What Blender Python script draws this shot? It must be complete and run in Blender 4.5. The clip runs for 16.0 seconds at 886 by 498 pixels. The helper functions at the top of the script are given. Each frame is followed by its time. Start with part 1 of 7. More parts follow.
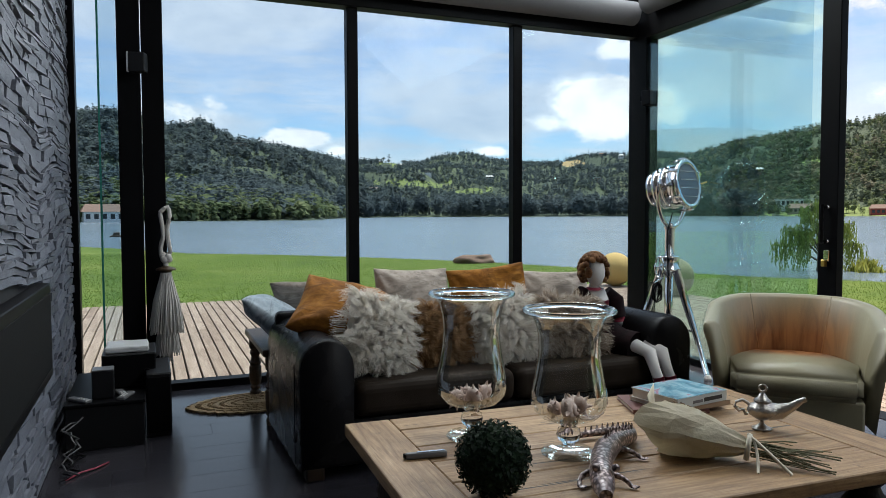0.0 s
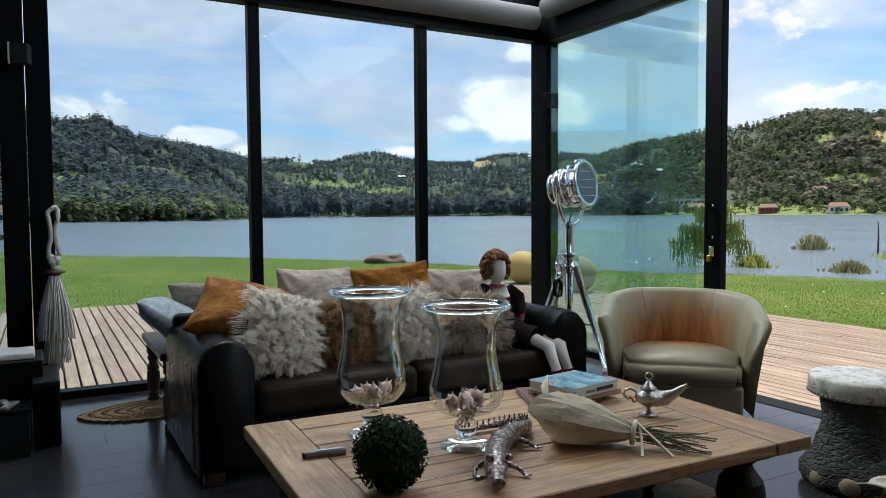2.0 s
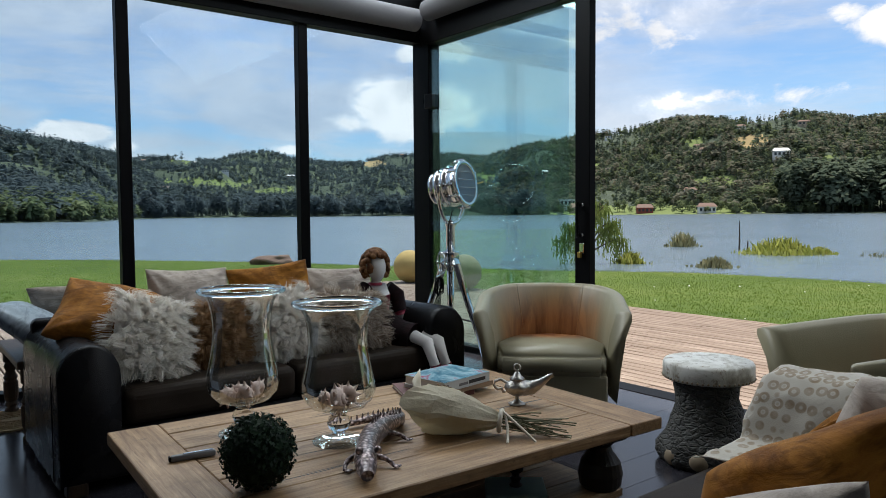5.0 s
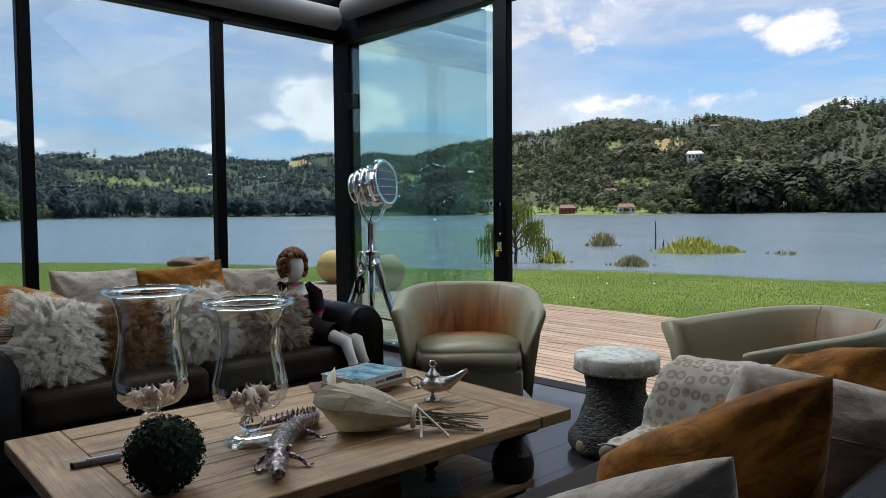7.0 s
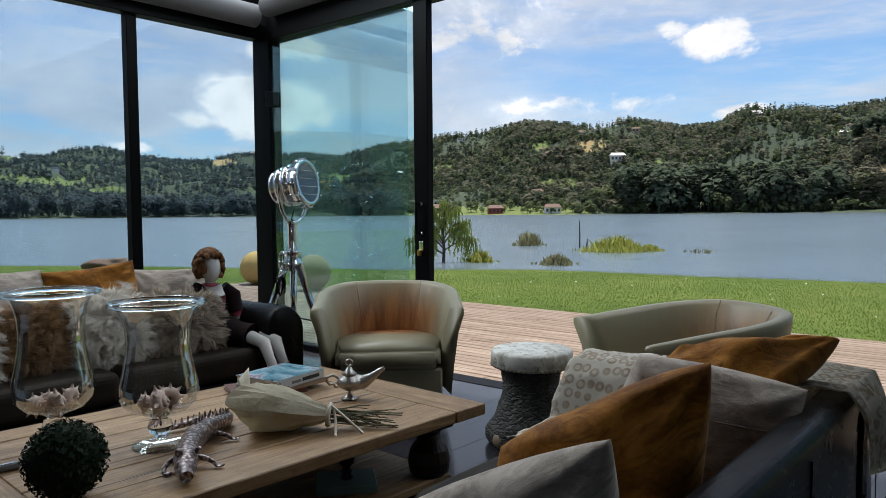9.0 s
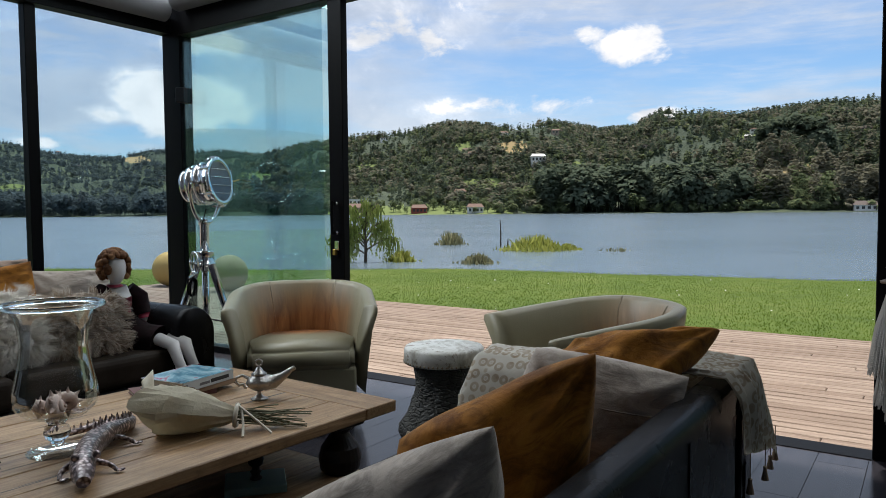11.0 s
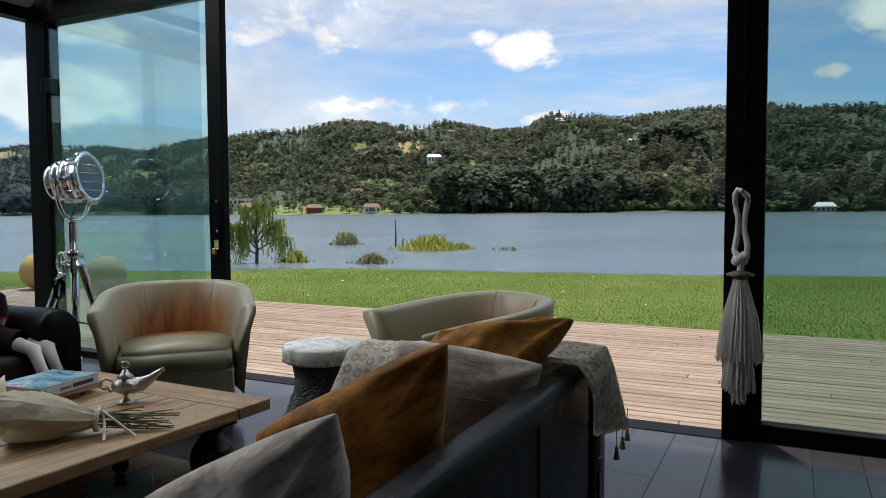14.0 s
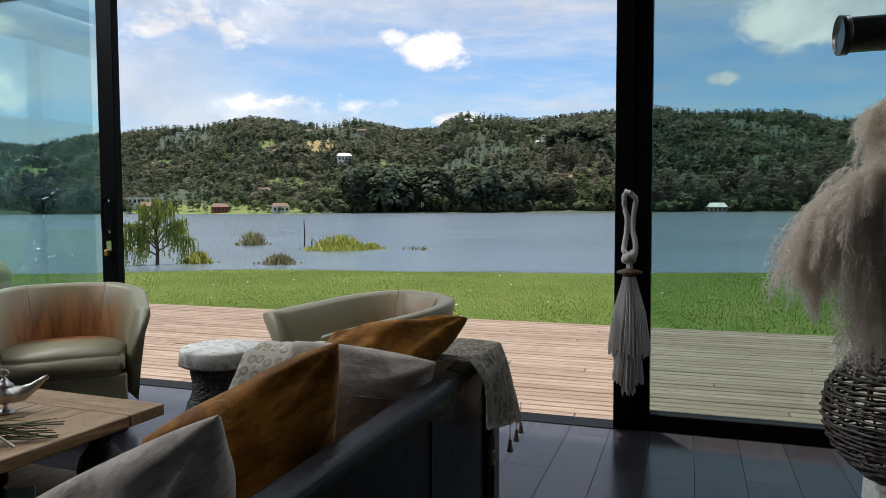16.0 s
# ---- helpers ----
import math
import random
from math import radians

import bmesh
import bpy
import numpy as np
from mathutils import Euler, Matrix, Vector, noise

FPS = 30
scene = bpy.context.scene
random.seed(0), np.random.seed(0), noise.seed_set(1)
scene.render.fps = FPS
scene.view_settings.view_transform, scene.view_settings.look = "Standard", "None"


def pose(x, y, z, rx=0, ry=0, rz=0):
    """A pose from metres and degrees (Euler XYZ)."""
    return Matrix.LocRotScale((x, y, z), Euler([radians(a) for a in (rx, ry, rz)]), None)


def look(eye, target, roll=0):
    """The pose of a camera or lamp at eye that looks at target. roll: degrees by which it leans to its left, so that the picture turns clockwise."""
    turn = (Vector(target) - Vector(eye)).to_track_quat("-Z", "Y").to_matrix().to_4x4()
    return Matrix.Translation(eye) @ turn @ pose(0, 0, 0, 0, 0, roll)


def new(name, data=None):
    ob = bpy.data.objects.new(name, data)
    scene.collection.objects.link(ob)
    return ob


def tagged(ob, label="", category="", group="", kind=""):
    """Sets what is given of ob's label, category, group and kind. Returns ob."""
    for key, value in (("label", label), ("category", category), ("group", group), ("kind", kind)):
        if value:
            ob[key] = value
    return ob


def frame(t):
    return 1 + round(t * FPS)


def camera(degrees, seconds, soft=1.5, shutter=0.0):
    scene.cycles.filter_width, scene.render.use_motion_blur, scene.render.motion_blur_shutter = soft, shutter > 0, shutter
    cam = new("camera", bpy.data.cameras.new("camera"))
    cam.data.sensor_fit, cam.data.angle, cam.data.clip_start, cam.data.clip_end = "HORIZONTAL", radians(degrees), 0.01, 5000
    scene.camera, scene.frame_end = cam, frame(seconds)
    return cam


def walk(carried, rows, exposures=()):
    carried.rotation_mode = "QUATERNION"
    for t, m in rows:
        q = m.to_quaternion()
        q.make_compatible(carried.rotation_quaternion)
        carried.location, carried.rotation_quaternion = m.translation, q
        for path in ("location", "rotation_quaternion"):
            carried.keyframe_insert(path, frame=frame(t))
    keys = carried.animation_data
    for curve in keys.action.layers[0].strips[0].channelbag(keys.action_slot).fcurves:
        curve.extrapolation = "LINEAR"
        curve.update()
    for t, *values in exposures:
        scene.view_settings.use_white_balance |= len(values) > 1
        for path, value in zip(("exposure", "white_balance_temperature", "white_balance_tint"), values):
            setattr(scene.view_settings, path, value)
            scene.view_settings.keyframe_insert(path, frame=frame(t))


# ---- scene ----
cam = camera(63.6, 16.0, soft=0.5)
METRES, EYE, TILT, LEAN, TURN = 0.495, 1.15, 0.0, 0.0, -22.3
ROWS = [
    (0.0, 0.0, 0.0, 0.0, -0.01, -2.73, 0.19),
    (0.5, 0.0305, -0.0228, -0.01, -1.81, -2.73, 0.25),
    (1.0, 0.0562, -0.0368, -0.013, -3.61, -2.74, 0.29),
    (1.5, 0.084, -0.0517, -0.0149, -5.41, -2.75, 0.34),
    (2.0, 0.0982, -0.064, -0.0111, -6.99, -2.77, 0.38),
    (2.5, 0.115, -0.0808, -0.0103, -8.37, -2.77, 0.39),
    (3.0, 0.1337, -0.1077, -0.0187, -9.75, -2.78, 0.43),
    (3.5, 0.1573, -0.1276, -0.0206, -11.23, -2.79, 0.45),
    (4.0, 0.1798, -0.1425, -0.023, -12.79, -2.81, 0.45),
    (6.5, 0.2691, -0.2499, -0.0344, -19.99, -2.84, 0.44),
    (7.0, 0.287, -0.2678, -0.04, -21.56, -2.85, 0.44),
    (7.5, 0.3024, -0.2896, -0.0426, -22.96, -2.85, 0.45),
    (8.0, 0.3226, -0.3144, -0.0469, -24.32, -2.86, 0.45),
    (8.5, 0.3423, -0.3425, -0.0444, -25.7, -2.87, 0.46),
    (9.0, 0.3629, -0.3755, -0.0484, -27.2, -2.88, 0.48),
    (11.5, 0.4318, -0.5353, -0.0556, -34.68, -2.96, 0.4),
    (12.0, 0.448, -0.5667, -0.0623, -35.93, -2.96, 0.39),
    (12.5, 0.4615, -0.5912, -0.0669, -37.18, -2.98, 0.37),
    (13.0, 0.4775, -0.6265, -0.0594, -38.52, -3.0, 0.34),
    (13.5, 0.4908, -0.6544, -0.0627, -39.99, -3.01, 0.32),
    (14.0, 0.5068, -0.6855, -0.0738, -41.57, -3.01, 0.31),
    (14.5, 0.5175, -0.7128, -0.0798, -43.35, -3.03, 0.28),
    (15.0, 0.5202, -0.737, -0.072, -45.12, -3.05, 0.25),
    (15.5, 0.522, -0.7673, -0.0671, -46.9, -3.07, 0.25),
    (16.0, 0.5262, -0.8002, -0.0674, -48.69, -3.07, 0.22),
]
walk(cam, [(t, pose(0, 0, EYE, TILT, LEAN, TURN) @ pose(METRES * x, METRES * y, METRES * z, 90 + pitch, roll, yaw)) for t, x, y, z, yaw, pitch, roll in ROWS],
     exposures=[(0.0, 0.92, 6800, 10), (4.0, 0.71, 6600, 10), (9.0, 0.57, 6550, 10), (16.0, 0.65, 6750, 11)])

# ---- world and light ----
SUN_AZ, SUN_EL = radians(60), radians(74)
world = bpy.data.worlds.new("sky_world")
scene.world = world
world.use_nodes = True
wn, wl = world.node_tree.nodes, world.node_tree.links
wn.clear()
w_out = wn.new("ShaderNodeOutputWorld")
w_bg = wn.new("ShaderNodeBackground")
w_sky = wn.new("ShaderNodeTexSky")
w_sky.sky_type = 'NISHITA'
w_sky.sun_disc = False
w_sky.sun_elevation, w_sky.sun_rotation = SUN_EL, SUN_AZ
w_sky.air_density, w_sky.dust_density, w_sky.ozone_density = 1.0, 0.6, 1.5
w_bg.inputs[1].default_value = 0.082


def wmath(op, a, b=None, c=None, clamp=False):
    n = wn.new("ShaderNodeMath")
    n.operation, n.use_clamp = op, clamp
    for i, v in enumerate((a, b, c)):
        if v is None:
            continue
        if isinstance(v, (int, float)):
            n.inputs[i].default_value = v
        else:
            wl.new(v, n.inputs[i])
    return n.outputs[0]


w_co = wn.new("ShaderNodeTexCoord")
w_sep = wn.new("ShaderNodeSeparateXYZ")
wl.new(w_co.outputs["Generated"], w_sep.inputs[0])
dx, dy, dz = w_sep.outputs
# cloud sheet: project the sky's directions on a plane overhead
den = wmath('ADD', wmath('MAXIMUM', dz, 0.0), 0.13)
px, py = wmath('DIVIDE', dx, den), wmath('DIVIDE', dy, den)
w_cmb = wn.new("ShaderNodeCombineXYZ")
wl.new(px, w_cmb.inputs[0])
wl.new(py, w_cmb.inputs[1])


def wnoise(scale, detail, rough, w, vec):
    n = wn.new("ShaderNodeTexNoise")
    n.noise_dimensions = '4D'
    n.inputs["Scale"].default_value, n.inputs["Detail"].default_value = scale, detail
    n.inputs["Roughness"].default_value, n.inputs["W"].default_value = rough, w
    n.inputs["Distortion"].default_value = 0.3
    wl.new(vec, n.inputs["Vector"])
    return n.outputs[0]


def wramp(v, a, b):
    n = wn.new("ShaderNodeMapRange")
    n.interpolation_type = 'SMOOTHSTEP'
    wl.new(v, n.inputs[0])
    n.inputs[1].default_value, n.inputs[2].default_value = a, b
    return n.outputs[0]


azi = wmath('ARCTAN2', dx, dy)
ele = wmath('ARCSINE', dz)
w_ang = wn.new("ShaderNodeCombineXYZ")
wl.new(azi, w_ang.inputs[0])
wl.new(wmath('MULTIPLY', ele, 1.6), w_ang.inputs[1])
sheet = wramp(wmath('ADD', wnoise(0.85, 9, 0.55, 3.1, w_cmb.outputs[0]), wmath('MULTIPLY', wmath('SUBTRACT', dy, 0.55), 0.12)), 0.39, 0.60)
puffs = wnoise(11.0, 8, 0.6, 1.7, w_ang.outputs[0])
# cumulus heaps: azimuth, elevation, half width, half height (degrees), weight
HEAPS = [(35.5, 8.4, 4.8, 2.5, 1.35), (30.5, 7.2, 2.6, 1.0, 0.85), (70.3, 12.6, 3.0, 1.7, 1.0), (67.5, 5.0 + 8.4, 2.0, 0.9, 0.75),
         (72.5, 7.2, 3.0, 0.9, 0.9), (10.5, 6.0, 3.0, 0.9, 0.9), (26.0, 5.0, 2.0, 0.6, 0.8), (14.0, 5.0, 1.4, 0.6, 0.8), (4.0, 8.0, 8.0, 2.0, 0.62), (60.0, 8.4, 11.0, 1.7, 0.66),
         (52.0, 14.0, 12.0, 4.0, 0.6), (99.0, 13.0, 9.0, 3.2, 0.72), (36.5, 12.5, 5.0, 1.6, 0.8), (92.0, 9.6, 2.2, 0.9, 0.8)]
heap = None
for h_az, h_el, h_w, h_h, h_k in HEAPS:
    u = wmath('DIVIDE', wmath('SUBTRACT', azi, radians(h_az)), radians(h_w))
    v = wmath('DIVIDE', wmath('SUBTRACT', ele, radians(h_el)), radians(h_h))
    d = wmath('ADD', wmath('MULTIPLY', u, u), wmath('MULTIPLY', v, v))
    g = wmath('MULTIPLY', wmath('EXPONENT', wmath('MULTIPLY', d, -0.8)), h_k)
    heap = g if heap is None else wmath('MAXIMUM', heap, g)
cum = wramp(wmath('ADD', wmath('MULTIPLY', puffs, 0.95), wmath('MULTIPLY', heap, 0.62)), 0.72, 0.92)
# streaked high cloud, thin over a clear band low in the east
w_str = wn.new("ShaderNodeCombineXYZ")
wl.new(wmath('ADD', azi, wmath('MULTIPLY', ele, 0.9)), w_str.inputs[0])
wl.new(wmath('MULTIPLY', ele, 6.5), w_str.inputs[1])
streak = wramp(wnoise(3.2, 8, 0.58, 8.3, w_str.outputs[0]), 0.40, 0.62)
fine_streak = wramp(wnoise(9.0, 7, 0.62, 2.9, w_str.outputs[0]), 0.36, 0.68)
east = wramp(azi, radians(44), radians(62))
b_off = wmath('DIVIDE', wmath('SUBTRACT', ele, radians(10.6)), radians(2.6))
clear = wmath('MULTIPLY', wmath('EXPONENT', wmath('MULTIPLY', wmath('MULTIPLY', b_off, b_off), -1.0)), east)
high = wmath('MULTIPLY', wramp(ele, radians(11.5), radians(16.0)), wmath('ADD', wmath('MULTIPLY', fine_streak, 0.35), 0.58))
veil = wmath('MAXIMUM', wmath('MULTIPLY', sheet, 0.80), wmath('MULTIPLY', streak, wmath('ADD', wmath('MULTIPLY', fine_streak, 0.4), 0.45)))
veil = wmath('MAXIMUM', veil, wmath('MULTIPLY', high, east))
veil = wmath('MULTIPLY', veil, wmath('SUBTRACT', 1.0, wmath('MULTIPLY', clear, wmath('SUBTRACT', 0.95, wmath('MULTIPLY', fine_streak, 0.35)))))
north = wmath('MULTIPLY', wmath('SUBTRACT', 1.0, east), wmath('ADD', wmath('MULTIPLY', fine_streak, 0.30), wmath('MULTIPLY', wramp(ele, radians(5), radians(11)), 0.38)))
cover = wmath('MAXIMUM', wmath('MAXIMUM', veil, north), cum)
shade = wramp(wnoise(7.0, 6, 0.6, 5.5, w_ang.outputs[0]), 0.25, 0.75)
w_mix = wn.new("ShaderNodeMixRGB")
w_cl = wn.new("ShaderNodeMixRGB")
w_cl.inputs[1].default_value = (4.3, 4.85, 5.7, 1)
w_cl.inputs[2].default_value = (9.0, 9.0, 9.1, 1)
wl.new(wmath('ADD', wmath('MULTIPLY', shade, 0.5), wmath('MULTIPLY', cum, wmath('ADD', wmath('MULTIPLY', shade, 0.6), 0.2))), w_cl.inputs[0])
w_tint = wn.new("ShaderNodeMixRGB")
w_tint.blend_type = 'MULTIPLY'
w_tint.inputs[0].default_value = 1.0
w_tint.inputs[2].default_value = (0.74, 0.96, 1.16, 1)
wl.new(w_sky.outputs[0], w_tint.inputs[1])
wl.new(cover, w_mix.inputs[0])
wl.new(w_tint.outputs[0], w_mix.inputs[1])
wl.new(w_cl.outputs[0], w_mix.inputs[2])
wl.new(w_mix.outputs[0], w_bg.inputs[0])
wl.new(w_bg.outputs[0], w_out.inputs[0])

sun_data = bpy.data.lights.new("sun", 'SUN')
sun_data.energy, sun_data.angle, sun_data.color = 3.6, radians(1.5), (1.0, 0.95, 0.86)
sun = new("sun", sun_data)
sun_dir = Vector((math.sin(SUN_AZ) * math.cos(SUN_EL), math.cos(SUN_AZ) * math.cos(SUN_EL), math.sin(SUN_EL)))
sun.matrix_world = look(sun_dir * 50, (0, 0, 0))


def window_light(name, eye, target, w, h, watts):
    d = bpy.data.lights.new(name, 'AREA')
    d.shape, d.size, d.size_y, d.energy, d.color = 'RECTANGLE', w, h, watts, (0.88, 0.95, 1.0)
    o = new(name, d)
    o.matrix_world = look(eye, target)
    return o


# ---- material helpers ----
def socket(n, name, v, nt):
    if isinstance(v, (int, float)):
        n.inputs[name].default_value = v
    elif isinstance(v, tuple):
        n.inputs[name].default_value = v if len(v) != 3 else (*v, 1)
    else:
        nt.links.new(v, n.inputs[name])


class Mat:
    """A node material with short calls for its nodes."""

    def __init__(self, name):
        self.m = bpy.data.materials.new(name)
        self.m.use_nodes = True
        self.nt = self.m.node_tree
        self.nt.nodes.clear()
        self.out = self.nt.nodes.new("ShaderNodeOutputMaterial")
        self.co = None

    def node(self, kind, **kw):
        n = self.nt.nodes.new("ShaderNode" + kind)
        for k, v in kw.items():
            socket(n, k, v, self.nt)
        return n

    def coords(self, which="Object", scale=(1, 1, 1), rot=(0, 0, 0)):
        if self.co is None:
            self.co = self.node("TexCoord")
        mp = self.node("Mapping")
        mp.inputs["Scale"].default_value = scale
        mp.inputs["Rotation"].default_value = rot
        self.nt.links.new(self.co.outputs[which], mp.inputs[0])
        return mp.outputs[0]

    def world_pos(self, scale=(1, 1, 1)):
        g = self.node("NewGeometry")
        mp = self.node("Mapping")
        mp.inputs["Scale"].default_value = scale
        self.nt.links.new(g.outputs["Position"], mp.inputs[0])
        return mp.outputs[0]

    def noise(self, vec, scale, detail=5, rough=0.55, dist=0.0):
        n = self.node("TexNoise", Scale=scale, Detail=detail, Roughness=rough, Distortion=dist)
        self.nt.links.new(vec, n.inputs["Vector"])
        return n.outputs[0]

    def ramp(self, v, *stops):
        n = self.node("ValToRGB")
        e = n.color_ramp.elements
        while len(e) < len(stops):
            e.new(0.5)
        for el, (p, c) in zip(e, stops):
            el.position, el.color = p, (*c, 1)
        self.nt.links.new(v, n.inputs[0])
        return n.outputs[0]

    def mix(self, f, a, b, mode='MIX'):
        n = self.node("MixRGB")
        n.blend_type = mode
        for i, v in enumerate((f, a, b)):
            socket(n, n.inputs[i].name, v, self.nt)
        return n.outputs[0]

    def math(self, op, a, b=0.0):
        n = self.node("Math")
        n.operation = op
        for i, v in enumerate((a, b)):
            if isinstance(v, (int, float)):
                n.inputs[i].default_value = v
            else:
                self.nt.links.new(v, n.inputs[i])
        return n.outputs[0]

    def island(self):
        return self.node("NewGeometry").outputs["Random Per Island"]

    def obrand(self):
        return self.node("ObjectInfo").outputs["Random"]

    def bump(self, h, strength=0.3, distance=0.01):
        n = self.node("Bump", Strength=strength, Distance=distance)
        self.nt.links.new(h, n.inputs["Height"])
        return n.outputs[0]

    def finish(self, color, rough=0.6, metal=0.0, bump=None, **kw):
        b = self.node("BsdfPrincipled")
        socket(b, "Base Color", color, self.nt)
        socket(b, "Roughness", rough, self.nt)
        socket(b, "Metallic", metal, self.nt)
        for k, v in kw.items():
            socket(b, k.replace("_", " "), v, self.nt)
        if bump is not None:
            self.nt.links.new(bump, b.inputs["Normal"])
        self.nt.links.new(b.outputs[0], self.out.inputs[0])
        return self.m


def simple(name, c1, c2, scale=20, rough=0.6, metal=0.0, bump=0.15, bscale=None, dist=0.003, **kw):
    m = Mat(name)
    v = m.coords()
    n1 = m.noise(v, scale, 6)
    n2 = m.noise(v, scale * 0.15, 3)
    col = m.mix(m.math('MULTIPLY', m.math('ADD', n1, n2), 0.5), c1, c2)
    col = m.mix(m.ramp(n1, (0.35, (0, 0, 0)), (0.65, (1, 1, 1))), col, m.mix(0.5, c1, c2))
    nb = m.noise(v, bscale or scale * 3, 6)
    return m.finish(col, rough, metal, m.bump(nb, bump, dist), **kw)


# ---- mesh helpers ----
def mesh_of(bm, name, smooth=False):
    me = bpy.data.meshes.new(name)
    bm.normal_update()
    bm.to_mesh(me)
    bm.free()
    if smooth:
        me.polygons.foreach_set("use_smooth", [True] * len(me.polygons))
    return me


def part(name, bm, material, parent=None, label="", smooth=False):
    """Link a bmesh as one mesh object under a thing or a part."""
    me = mesh_of(bm, name, smooth)
    me.materials.append(material)
    ob = new(name, me)
    if parent is not None:
        ob.parent = parent
    if label:
        tagged(ob, label)
    return ob


def thing(name, m, label, category, group="", kind=""):
    ob = new(name)
    ob.empty_display_size = 0.1
    ob.matrix_world = m
    return tagged(ob, label, category, group, kind)


def box(bm, x0, y0, z0, x1, y1, z1, bev=0.0, seg=1):
    r = bmesh.ops.create_cube(bm, size=1)
    bmesh.ops.transform(bm, verts=r["verts"], matrix=Matrix.Translation(((x0 + x1) / 2, (y0 + y1) / 2, (z0 + z1) / 2)) @ Matrix.Diagonal((abs(x1 - x0), abs(y1 - y0), abs(z1 - z0), 1)))
    if bev > 0:
        es = list({e for v in r["verts"] for e in v.link_edges})
        bmesh.ops.bevel(bm, geom=es, offset=bev, segments=seg, affect='EDGES', profile=0.5)
    return bm


def flat_faces(bm, rim=0.003, least=0.004):
    """A narrow rim inside the large faces, so that smooth shading stays at the rounded edges."""
    bm.normal_update()
    big = [f for f in bm.faces if f.calc_area() > least]
    bmesh.ops.inset_individual(bm, faces=big, thickness=rim)
    return bm


def nbox(*a, **k):
    return box(bmesh.new(), *a, **k)


def lathe(bm, profile, n=32, cx=0, cy=0, closed=False):
    """Turn (radius, z) pairs round the z axis."""
    rings = []
    for r, z in profile:
        if r < 1e-5:
            rings.append([bm.verts.new((cx, cy, z))])
        else:
            rings.append([bm.verts.new((cx + r * math.cos(2 * math.pi * i / n), cy + r * math.sin(2 * math.pi * i / n), z)) for i in range(n)])
    for a, b in zip(rings, rings[1:] + (rings[:1] if closed else [])):
        for i in range(n):
            j = (i + 1) % n
            if len(a) == 1 and len(b) > 1:
                bm.faces.new((a[0], b[i], b[j]))
            elif len(b) == 1 and len(a) > 1:
                bm.faces.new((a[i], b[0], a[j]))
            elif len(a) > 1:
                bm.faces.new((a[i], b[i], b[j], a[j]))
    bmesh.ops.recalc_face_normals(bm, faces=bm.faces)
    return bm


def tube(bm, pts, r, n=8, caps=True):
    """A round tube along points; r a radius or one for each point."""
    pts = [Vector(p) for p in pts]
    rs = r if isinstance(r, (list, tuple)) else [r] * len(pts)
    rings = []
    up = Vector((0.13, 0.21, 0.97))
    for i, p in enumerate(pts):
        d = (pts[min(i + 1, len(pts) - 1)] - pts[max(i - 1, 0)]).normalized()
        s = d.cross(up)
        if s.length < 0.05:
            s = d.cross(Vector((1, 0, 0)))
        s.normalize()
        t = s.cross(d)
        rings.append([bm.verts.new(p + rs[i] * (math.cos(2 * math.pi * k / n) * s + math.sin(2 * math.pi * k / n) * t)) for k in range(n)])
    for a, b in zip(rings, rings[1:]):
        for i in range(n):
            j = (i + 1) % n
            bm.faces.new((a[i], a[j], b[j], b[i]))
    if caps:
        bm.faces.new(rings[0])
        bm.faces.new(list(reversed(rings[-1])))
    return bm


def arc(p0, p1, p2, n=10):
    p0, p1, p2 = Vector(p0), Vector(p1), Vector(p2)
    return [(1 - t) ** 2 * p0 + 2 * t * (1 - t) * p1 + t * t * p2 for t in (i / n for i in range(n + 1))]


def ball(bm, c, r, seg=16, rings=10, squash=(1, 1, 1)):
    q = bmesh.ops.create_uvsphere(bm, u_segments=seg, v_segments=rings, radius=r)
    bmesh.ops.transform(bm, verts=q["verts"], matrix=Matrix.Translation(c) @ Matrix.Diagonal((*squash, 1)))
    return bm


def fast_mesh(name, verts, faces_tri=None, quads=None, smooth=False):
    """A mesh from arrays (n x 3 corners, m x 3 or m x 4 indices)."""
    me = bpy.data.meshes.new(name)
    idx = faces_tri if faces_tri is not None else quads
    k = idx.shape[1]
    me.vertices.add(len(verts))
    me.vertices.foreach_set("co", np.asarray(verts, dtype=np.float32).ravel())
    me.loops.add(idx.size)
    me.loops.foreach_set("vertex_index", idx.astype(np.int32).ravel())
    me.polygons.add(len(idx))
    me.polygons.foreach_set("loop_start", np.arange(0, idx.size, k, dtype=np.int32))
    me.polygons.foreach_set("loop_total", np.full(len(idx), k, dtype=np.int32))
    me.update(calc_edges=True)
    if smooth:
        me.polygons.foreach_set("use_smooth", np.ones(len(idx), dtype=bool))
    me.validate()
    return me

